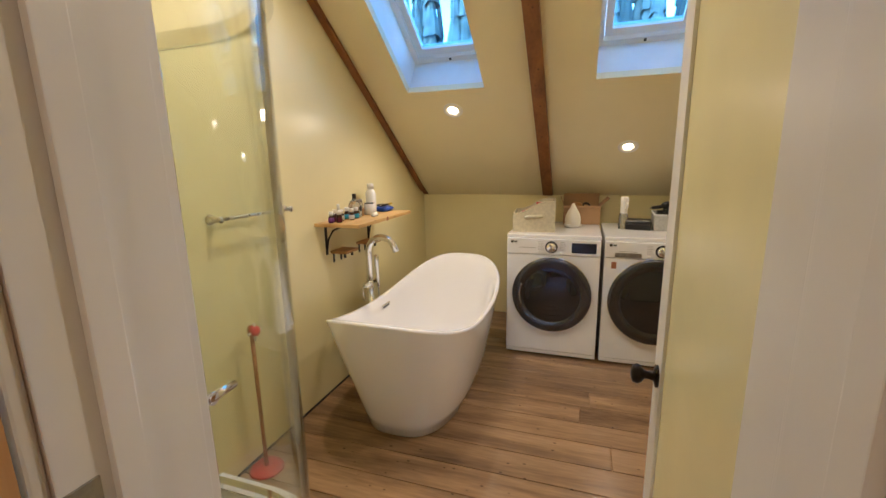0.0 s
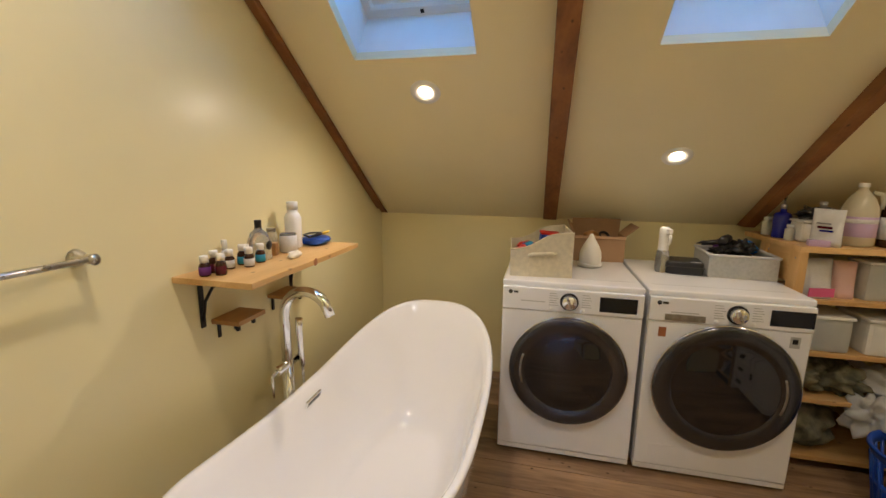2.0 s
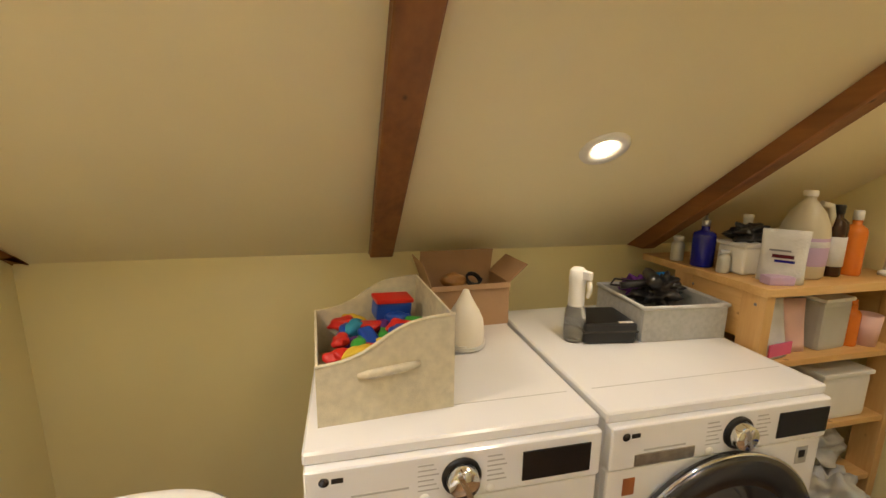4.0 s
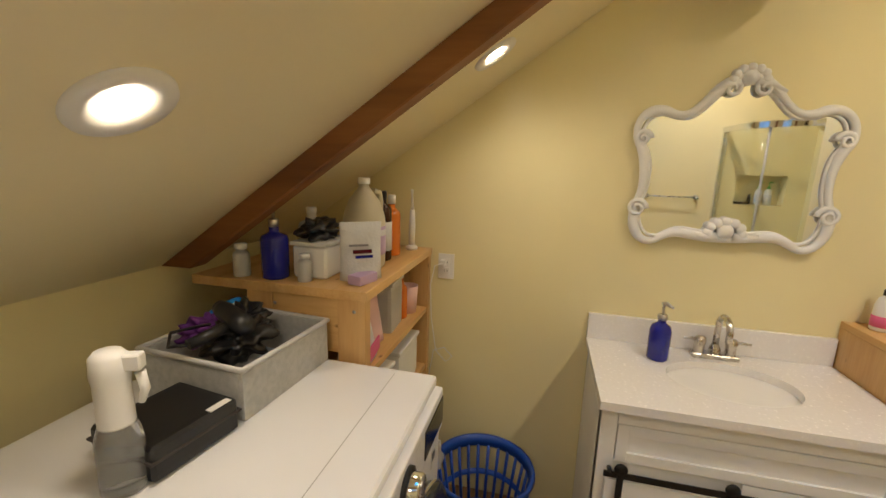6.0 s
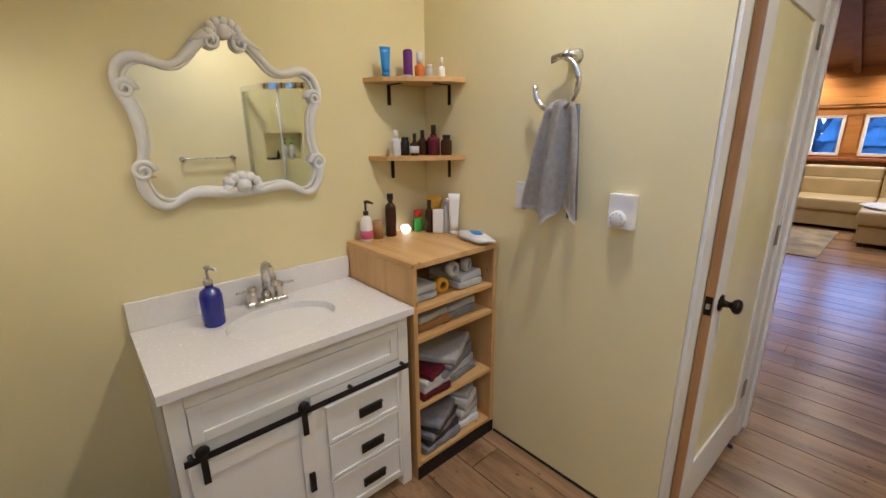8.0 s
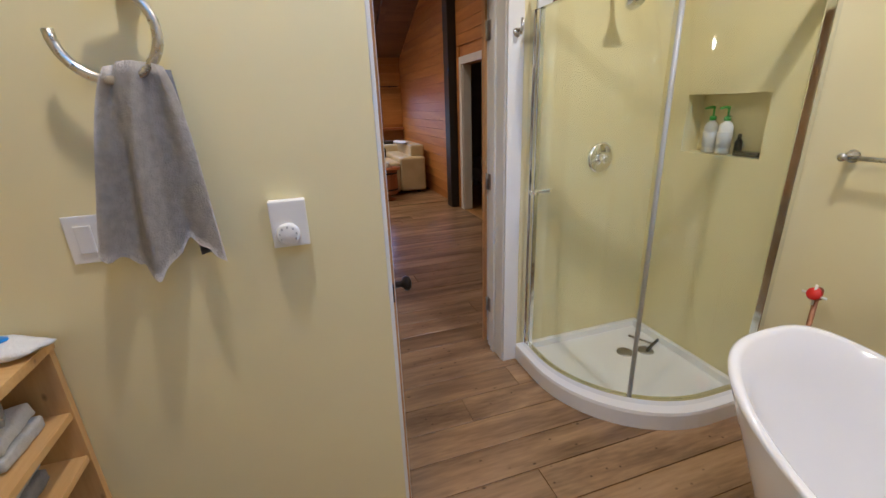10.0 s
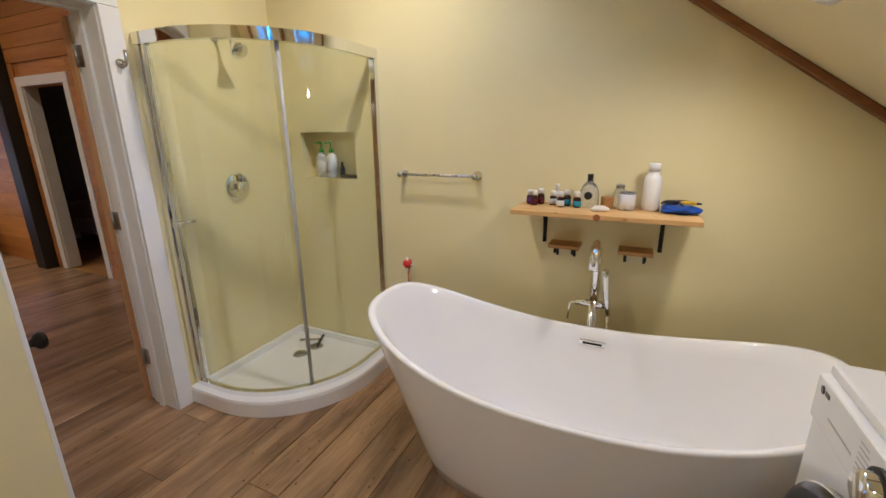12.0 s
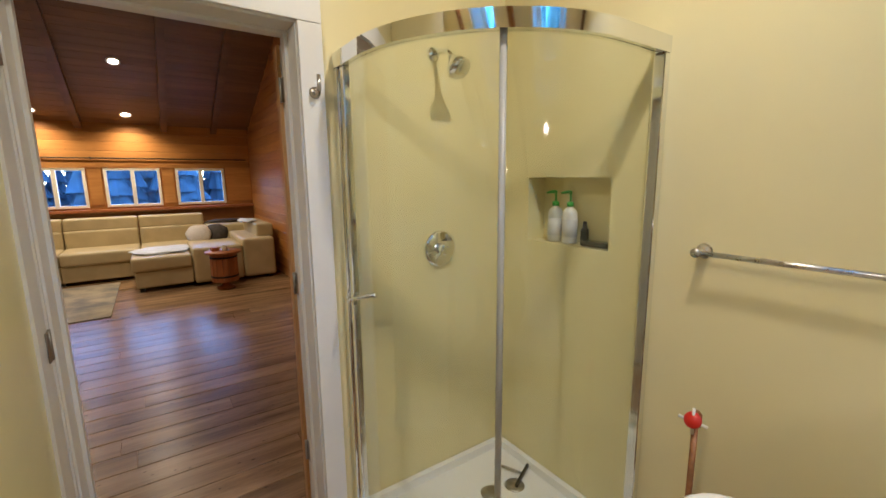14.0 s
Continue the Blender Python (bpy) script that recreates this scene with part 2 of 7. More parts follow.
GLASS = pane("shower_glass", (0.955, 0.975, 0.95))
WINGLASS = pane("window_glass", (0.46, 0.54, 0.66))
# blue tint darkens the sky seen through the pane below the shaft's brightness
ROOFGLASS = pane("sky_dimming_roof_glass", (0.45, 0.68, 0.75))


# ---------- mesh helpers ----------
def box(bm, x0, y0, z0, x1, y1, z1, bevel=0.0, seg=2, m=None):
    r = bmesh.ops.create_cube(bm, size=1)
    vs = r["verts"]
    for v in vs:
        v.co = Vector((x0 + (v.co.x + 0.5) * (x1 - x0), y0 + (v.co.y + 0.5) * (y1 - y0), z0 + (v.co.z + 0.5) * (z1 - z0)))
    if m:
        bmesh.ops.transform(bm, matrix=m, verts=vs)
    if bevel:
        es = list({e for v in vs for e in v.link_edges})
        bmesh.ops.bevel(bm, geom=es, offset=bevel, segments=seg, affect="EDGES", profile=0.7)
    return bm


def lathe(bm, profile, seg=24, m=None):
    """Turn (radius, height) pairs about z; ends on the axis are closed."""
    rings = []
    made = []
    for r, z in profile:
        if r < 1e-5:
            ring = [bm.verts.new((0, 0, z))]
        else:
            ring = [bm.verts.new((r * math.cos(2 * math.pi * i / seg), r * math.sin(2 * math.pi * i / seg), z)) for i in range(seg)]
        rings.append(ring)
        made += ring
    for a, b in zip(rings, rings[1:]):
        for i in range(seg):
            j = (i + 1) % seg
            if len(a) == 1 and len(b) > 1:
                bm.faces.new((a[0], b[j], b[i]))
            elif len(b) == 1 and len(a) > 1:
                bm.faces.new((a[i], a[j], b[0]))
            elif len(a) > 1:
                bm.faces.new((a[i], a[j], b[j], b[i]))
    for f in bm.faces:
        f.smooth = True
    if m:
        bmesh.ops.transform(bm, matrix=m, verts=made)
    return bm


def tube(bm, pts, r, seg=10, closed=False):
    """A round bar along a line of points; r may be one radius or one a point."""
    pts = [Vector(p) for p in pts]
    n = len(pts)
    rad = r if isinstance(r, (list, tuple)) else [r] * n
    rings = []
    side = None
    for i, p in enumerate(pts):
        a = pts[(i - 1) % n] if closed or i else pts[0]
        b = pts[(i + 1) % n] if closed or i < n - 1 else pts[-1]
        d = (b - a).normalized()
        if side is None:
            side = d.orthogonal().normalized()
        side = (side - d * side.dot(d)).normalized()
        up = d.cross(side)
        rings.append([bm.verts.new(p + (side * math.cos(2 * math.pi * k / seg) + up * math.sin(2 * math.pi * k / seg)) * rad[i]) for k in range(seg)])
    for i in range(n if closed else n - 1):
        a, b = rings[i], rings[(i + 1) % n]
        for k in range(seg):
            j = (k + 1) % seg
            f = bm.faces.new((a[k], a[j], b[j], b[k]))
            f.smooth = True
    if not closed:
        bm.faces.new(list(reversed(rings[0])))
        bm.faces.new(rings[-1])
    return bm


def prism(bm, outline, z0, z1, m=None):
    """A flat outline in x, y raised from z0 to z1."""
    lo = [bm.verts.new((x, y, z0)) for x, y in outline]
    hi = [bm.verts.new((x, y, z1)) for x, y in outline]
    n = len(lo)
    bm.faces.new(list(reversed(lo)))
    bm.faces.new(hi)
    for i in range(n):
        j = (i + 1) % n
        bm.faces.new((lo[i], lo[j], hi[j], hi[i]))
    if m:
        bmesh.ops.transform(bm, matrix=m, verts=lo + hi)
    return bm


def mesh_object(name, bm, mat, smooth=False):
    bmesh.ops.recalc_face_normals(bm, faces=bm.faces)
    me = bpy.data.meshes.new(name)
    bm.to_mesh(me)
    bm.free()
    me.materials.append(mat)
    if smooth:
        for p in me.polygons:
            p.use_smooth = True
    return new(name, me)


def thing(name, at=(0, 0, 0), turn=0, label="", category="", group="", kind=""):
    if label and len(label.split()) < 4:
        label += " on the wooden shelf"
    ob = new(name)
    ob.matrix_basis = pose(*at, 0, 0, turn)
    return tagged(ob, label, category, group, kind)


def part(name, bm, mat, parent, label="", smooth=False):
    ob = mesh_object(name, bm, mat, smooth)
    ob.parent = parent
    return tagged(ob, label)


def solid(name, bm, mat, label="", category="", group="", kind="", smooth=False):
    if label and len(label.split()) < 4:
        label += " kept in the bathroom"
    return tagged(mesh_object(name, bm, mat, smooth), label, category, group, kind)


def B():
    return bmesh.new()


def bx(*a, **k):
    return box(B(), *a, **k)


# ---------- lamps ----------
def downlight(x, y, power):
    z = slope_z(y)
    tilt = pose(x, y, z, math.degrees(-PITCH), 0, 0)
    t = tagged(new("recessed_downlight"), "round white recessed downlight, lit, in the sloped ceiling", "ceiling light", "downlights in the sloped ceiling")
    t.matrix_basis = tilt
    part("trim_ring", lathe(B(), [(0.0335, 0.004), (0.0335, -0.001), (0.054, -0.008), (0.074, -0.006), (0.076, 0.0), (0.076, 0.004)], 36), WHITE, t, "white trim ring", True)
    part("lens", lathe(B(), [(0.0, -0.0035), (0.03, -0.0032), (0.034, -0.002)], 28), LAMPGLOW, t, "glowing lens", True)
    d = bpy.data.lights.new("downlight_beam", "SPOT")
    d.energy, d.color, d.spot_size, d.spot_blend, d.shadow_soft_size = power, WARM, radians(165), 1.0, 0.045
    lamp = new("downlight_beam", d)
    n = Vector((0, -math.sin(PITCH), -math.cos(PITCH)))
    lamp.matrix_basis = look(Vector((x, y, z)) + n * 0.03, Vector((x, y, z)) + n * 0.5 + Vector((0, 0, -0.5)))

# ---------- bathroom structure ----------
T = 0.12
# floor slab under both rooms; the planks lie on it at the end of the file
solid("floor", bx(-4.0, -7.1, -0.12, 6.0, 5.0, -0.008), STEPWOOD, "grey-brown wooden plank floor with dark joints", "floor", kind="structure")


def wall_left():
    bm = B()
    prof = [(HALL_Y, 0.0), (KNEE_Y + T, 0.0), (KNEE_Y + T, slope_z(KNEE_Y + T) + 0.35), (HALL_Y, slope_z(HALL_Y) + 0.35)]
    ny0, ny1, nz0, nz1 = 1.065, 1.516, 1.265, 1.568
    cells = [(HALL_Y, ny0, 0, None), (ny1, KNEE_Y + T, 0, None), (ny0, ny1, 0, nz0), (ny0, ny1, nz1, None)]
    for y0, y1, z0, z1 in cells:
        top0 = slope_z(y0) + 0.3 if z1 is None else z1
        top1 = slope_z(y1) + 0.3 if z1 is None else z1
        m = Matrix(((0, 0, 1, 0), (1, 0, 0, 0), (0, 1, 0, 0), (0, 0, 0, 1)))
        prism(bm, [(y0, z0), (y1, z0), (y1, top1), (y0, top0)], -T, 0, m)
    box(bm, -T - 0.02, ny0 - 0.02, nz0 - 0.02, -T + 0.002, ny1 + 0.02, nz1 + 0.02)
    return bm


solid("wall_west", wall_left(), PLASTER, "pale yellow polished plaster wall with a shower niche", "wall", kind="structure")
solid("wall_north", bx(-0.0, KNEE_Y, 0, RIGHT, KNEE_Y + T, KNEE_Z + 0.02), PLASTER, "low yellow plaster knee wall under the slope", "wall", kind="structure")


def wall_right():
    m = Matrix(((0, 0, 1, 0), (1, 0, 0, 0), (0, 1, 0, 0), (0, 0, 0, 1)))
    return prism(B(), [(TOWEL_Y, 0), (KNEE_Y + T, 0), (KNEE_Y + T, slope_z(KNEE_Y + T) + 0.3), (TOWEL_Y, slope_z(TOWEL_Y) + 0.3)], RIGHT, RIGHT + T, m)


solid("wall_east", wall_right(), PLASTER, "pale yellow polished plaster wall behind the vanity", "wall", kind="structure")
bm = bx(1.866, BACK_Y, 0, RIGHT + T, TOWEL_Y, slope_z(TOWEL_Y) + 0.6)
solid("wall_south_east", bm, PLASTER, "pale yellow plaster wall with towel ring", "wall", kind="structure")
DX0, DX1, DZ = 1.03, 1.80, 2.13
bm = B()
box(bm, 0.0, HALL_Y, 0, DX0 - 0.02, BACK_Y, 4.0)
box(bm, DX1 + 0.02, HALL_Y, 0, RIGHT + T, BACK_Y, 4.0)
box(bm, DX0 - 0.02, HALL_Y, DZ + 0.02, DX1 + 0.02, BACK_Y, 4.0)
solid("wall_south", bm, PLASTER, "pale yellow plaster wall around the doorway", "wall", kind="structure")

SKYLIGHTS = ((0.345, 0.918), (1.652, 2.221))
SKY_Y0, SKY_Y1, SHAFT_D = 2.42, 3.43, 0.33
UP = Vector((0, math.sin(PITCH), math.cos(PITCH)))


def on_slope(x, y, up=0.0):
    return Vector((x, y, slope_z(y))) + UP * up


def slab(bm, x0, x1, y0, y1, u0, u1):
    """A block lying in the slope, u measured square to it."""
    vs = [bm.verts.new(on_slope(x, y, u)) for u in (u0, u1) for x, y in ((x0, y0), (x1, y0), (x1, y1), (x0, y1))]
    for f in ((0, 1, 2, 3), (7, 6, 5, 4), (0, 4, 5, 1), (1, 5, 6, 2), (2, 6, 7, 3), (3, 7, 4, 0)):
        bm.faces.new([vs[i] for i in f])


bm = B()
xs = [-0.02, SKYLIGHTS[0][0], SKYLIGHTS[0][1], SKYLIGHTS[1][0], SKYLIGHTS[1][1], RIGHT + 0.02]
for i in range(5):
    spans = ((HALL_Y, KNEE_Y + 0.02),) if i % 2 == 0 else ((HALL_Y, SKY_Y0), (SKY_Y1, KNEE_Y + 0.02))
    for y0, y1 in spans:
        slab(bm, xs[i], xs[i + 1], y0, y1, 0.0, 0.05)
solid("ceiling", bm, CEIL, "cream painted sloped plasterboard ceiling", "ceiling", kind="structure")


def skylight(i, x0, x1):
    t = thing(f"window_{i}", label="white framed roof window in a deep white shaft, dusk sky behind", category="skylight", kind="structure")
    D = SHAFT_D
    for a, b, c, d in ((x0 - 0.03, x0, SKY_Y0, SKY_Y1), (x1, x1 + 0.03, SKY_Y0, SKY_Y1)):
        bm = B()
        slab(bm, a, b, c, d, 0.051, D)
        part("shaft_side", bm, SHAFT, t)
    for c, d in ((SKY_Y0 - 0.03, SKY_Y0), (SKY_Y1, SKY_Y1 + 0.03)):
        bm = B()
        slab(bm, x0, x1, c, d, 0.051, D)
        part("shaft_end", bm, SHAFT, t)
    f = 0.035
    for a, b, c, d in ((x0, x0 + f, SKY_Y0, SKY_Y1), (x1 - f, x1, SKY_Y0, SKY_Y1), (x0 + f, x1 - f, SKY_Y0, SKY_Y0 + f), (x0 + f, x1 - f, SKY_Y1 - f, SKY_Y1)):
        bm = B()
        slab(bm, a, b, c, d, D - 0.05, D - 0.002)
        part("window_frame", bm, WHITE, t)
    g = f + 0.004
    for a, b, c, d in ((x0 + g, x0 + g + 0.045, SKY_Y0 + g, SKY_Y1 - g), (x1 - g - 0.045, x1 - g, SKY_Y0 + g, SKY_Y1 - g),
                       (x0 + g + 0.045, x1 - g - 0.045, SKY_Y0 + g, SKY_Y0 + g + 0.045), (x0 + g + 0.045, x1 - g - 0.045, SKY_Y1 - g - 0.045, SKY_Y1 - g)):
        bm = B()
        slab(bm, a, b, c, d, D - 0.02, D + 0.03)
        part("sash", bm, WHITE, t)
    bm = B()
    slab(bm, x0 + 0.08, x1 - 0.08, SKY_Y0 + 0.08, SKY_Y1 - 0.08, D + 0.005, D + 0.012)
    p = part("pane", bm, ROOFGLASS, t)
    p.visible_shadow = False
    bm = B()
    c = (x0 + x1) / 2
    slab(bm, c - 0.008, c + 0.008, SKY_Y1 - 0.026, SKY_Y1 - 0.012, D - 0.056, D - 0.05)
    part("latch_hole", bm, BLACK, t)


for i, (x0, x1) in enumerate(SKYLIGHTS):
    skylight(i + 1, x0, x1)

# roof skin above, cut for the roof windows
bm = B()
xs2 = [-0.6, 0.33, 0.935, 1.637, 2.236, RIGHT + 0.6]
for i in range(5):
    spans = ((HALL_Y - 0.4, KNEE_Y + 0.5),) if i % 2 == 0 else ((HALL_Y - 0.4, SKY_Y0 - 0.02), (SKY_Y1 + 0.02, KNEE_Y + 0.5))
    for y0, y1 in spans:
        slab(bm, xs2[i], xs2[i + 1], y0, y1, SHAFT_D - 0.04, SHAFT_D)
solid("roof", bm, ROOFM, "dark shingled roof outside", "roof", kind="structure")


def beam(x0, x1, drop, label):
    bm = B()
    y0, y1 = BACK_Y, KNEE_Y - 0.06
    m = Matrix(((0, 0, 1, 0), (1, 0, 0, 0), (0, 1, 0, 0), (0, 0, 0, 1)))
    prism(bm, [(y0, slope_z(y0) - drop), (y1 - 0.05, slope_z(y1 - 0.05) - drop), (y1 + 0.06, slope_z(y1 - 0.05) - drop), (y1 + 0.06, slope_z(y1 + 0.06) - 0.001), (y0, slope_z(y0) - 0.001)], x0, x1, m)
    bmesh.ops.bevel(bm, geom=list(bm.edges), offset=0.004, segments=1, affect="EDGES")
    solid("ceiling_beam", bm, BEAM, label, "beam", "exposed beams", kind="structure")


beam(0.002, 0.05, 0.04, "thin stained wooden trim beam along the wall")
beam(1.245, 1.335, 0.075, "exposed brown stained ceiling beam")
beam(2.485, 2.55, 0.078, "exposed brown stained ceiling beam above the shelf unit")

for x, y, p in ((0.64, 3.60, P_LOW), (1.92, 4.015, P_LOW * 0.21), (2.85, 3.62, P_LOW * 0.32), (0.64, 2.15, P_HIGH), (2.1, 2.2, P_HIGH)):
    downlight(x, y, p)

# ---------- doorway ----------
def doorway():
    t = thing("door_frame", label="white painted door frame with stepped casing", category="door frame", kind="structure")
    for x0, x1 in ((DX0 - 0.02, DX0), (DX1, DX1 + 0.02)):
        part("jamb", bx(x0, HALL_Y, 0, x1, BACK_Y, DZ, bevel=0.002), WHITE, t)
    part("head", bx(DX0 - 0.02, HALL_Y, DZ, DX1 + 0.02, BACK_Y, DZ + 0.02, bevel=0.002), WHITE, t)
    for x0, x1 in ((DX0 + 0.0, DX0 + 0.013), (DX1 - 0.013, DX1)):
        part("stop", bx(x0, HALL_Y + 0.06, 0, x1, HALL_Y + 0.10, DZ, bevel=0.002), WHITE, t)
    part("stop", bx(DX0 + 0.013, HALL_Y + 0.06, DZ - 0.013, DX1 - 0.013, HALL_Y + 0.10, DZ, bevel=0.002), WHITE, t)
    for y0, y1, yy in ((BACK_Y, BACK_Y + 0.02, 1), (HALL_Y - 0.02, HALL_Y, -1)):
        part("casing", bx(DX0 - 0.095, y0, 0, DX0 - 0.006, y1, DZ + 0.006, bevel=0.004), WHITE, t)
        if yy < 0:
            part("casing", bx(DX1 + 0.006, y0, 0, DX1 + 0.095, y1, DZ + 0.006, bevel=0.004), WHITE, t)
        else:
            part("casing", bx(DX1 + 0.006, y0, 0, DX1 + 0.025, y1, DZ + 0.006, bevel=0.004), WHITE, t)
        part("head_casing", bx(DX0 - 0.095, y0, DZ + 0.008, DX1 + (0.070 if yy > 0 else 0.095), y1, DZ + 0.10, bevel=0.004), WHITE, t)
    return t


doorway()


def hinge(parent, x, y, z, w=0.034):
    h = part("hinge", bx(x, y, z - 0.045, x + 0.003, y + w, z + 0.045), STEEL, parent, "worn steel hinge leaf")
    k = tube(B(), [(x + 0.002, y - 0.004, z - 0.046), (x + 0.002, y - 0.004, z + 0.046)], 0.006)
    part("knuckle", k, STEEL, h)


def panel_door(name, label, width=0.77, height=2.09):
    """A one-panel door, hinge side at the origin, leaf along +y, its room face towards -x."""
    t = thing(name, label=label, category="door", kind="structure")
    s, th = 0.105, 0.036
    z0 = 0.015
    part("hinge_stile", bx(-th / 2, 0, z0, th / 2, s, height, bevel=0.002), WHITE, t)
    part("latch_stile", bx(-th / 2, width - s, z0, th / 2, width - 0.004, height, bevel=0.002), WHITE, t)
    part("edge_strip", bx(-th / 2 + 0.003, width - 0.004, z0, th / 2 - 0.003, width, height), RAWPINE, t, "bare pine door edge")
    part("top_rail", bx(-th / 2, s, height - 0.12, th / 2, width - s, height, bevel=0.002), WHITE, t)
    part("bottom_rail", bx(-th / 2, s, z0, th / 2, width - s, 0.24, bevel=0.002), WHITE, t)
    part("panel", bx(-0.009, s - 0.002, 0.238, 0.009, width - s + 0.002, height - 0.118, bevel=0.002), CREAM_PANEL, t, "pale yellow glossy inset panel")
    for z in (0.30, 1.10, 1.92):
        hinge(t, -th / 2 - 0.004, 0.004, z)
    part("latch_plate", bx(-0.012, width - 0.001, 0.93, 0.012, width + 0.002, 1.0), BRONZE, t)
    part("latch_bolt", bx(-0.006, width + 0.002, 0.955, 0.006, width + 0.010, 0.975, bevel=0.002), NICKEL, t)
    for sg in (-1,):
        m = pose(sg * th / 2, width - 0.065, 0.965, 0, 90 * sg, 0)
        part("door_knob", lathe(B(), [(0, 0.0), (0.031, 0.0), (0.031, 0.006), (0.014, 0.010), (0.011, 0.028), (0.013, 0.034), (0.024, 0.042), (0.028, 0.052), (0.024, 0.063), (0.012, 0.068), (0, 0.069)], 24, m), BRONZE, t, "dark bronze round knob", True)
    part("foot_stop", lathe(B(), [(0, 0.0), (0.012, 0.0), (0.012, 0.014), (0, 0.015)], 12, pose(-0.03, 0.1, 0.001)), BLACKPL, t)
    return t


d1 = panel_door("door_1", "white one-panel door with dark bronze knob, standing open into the bathroom")
d1.matrix_basis = pose(1.828, BACK_Y + 0.026, 0, 0, 0, -0.9)
# second leaf folded back against the hall side of the shower wall
d2 = thing("door_2", label="white door folded back into the hall with a bare pine edge", category="door", kind="structure")
part("leaf", bx(DX0 - 0.80, HALL_Y - 0.075, 0.012, DX0 - 0.004, HALL_Y - 0.030, 2.11, bevel=0.002), WHITE, d2)
part("edge_strip", bx(DX0 - 0.004, HALL_Y - 0.073, 0.012, DX0 + 0.010, HALL_Y - 0.032, 2.11), RAWPINE, d2, "bare pine hinge edge")
for z in (0.31, 1.12, 1.93):
    h = part("hinge", bx(DX0 + 0.0005, HALL_Y + 0.003, z - 0.048, DX0 + 0.004, HALL_Y + 0.045, z + 0.048), STEEL, d2, "steel hinge leaf")
    part("knuckle", tube(B(), [(DX0 + 0.009, HALL_Y - 0.006, z - 0.048), (DX0 + 0.009, HALL_Y - 0.006, z + 0.048)], 0.007), STEEL, h)


# ---------- shower ----------
def shower_outline(size_x, size_y, r, n=14):
    """The curved front of a quadrant corner, from the east end to the north end."""
    pts = [(size_x, 0.0)]
    pts += [(size_x - r + r * math.cos(a), size_y - r + r * math.sin(a)) for a in [math.pi / 2 * i / n for i in range(n + 1)]]
    pts += [(0.0, size_y)]
    return pts


def strip(bm, line, z0, z1, thick):
    """An upright closed band that follows a line of x, y points, thickened inwards."""
    n = len(line)
    out = []
    for i, (x, y) in enumerate(line):
        a, b = line[max(i - 1, 0)], line[min(i + 1, n - 1)]
        d = Vector((b[0] - a[0], b[1] - a[1])).normalized()
        out.append((x - d.y * thick, y + d.x * thick))
    rings = []
    for p, q in zip(line, out):
        rings.append([bm.verts.new((*p, z0)), bm.verts.new((*p, z1)), bm.verts.new((*q, z1)), bm.verts.new((*q, z0))])
    for a, b in zip(rings, rings[1:]):
        for k in range(4):
            f = bm.faces.new((a[k], a[(k + 1) % 4], b[(k + 1) % 4], b[k]))
            f.smooth = k % 2 == 0
    bm.faces.new(rings[0])
    bm.faces.new(rings[-1])
    for e in bm.edges:
        if len(e.link_faces) == 2 and e.link_faces[0].smooth != e.link_faces[1].smooth:
            e.smooth = False
    return bm


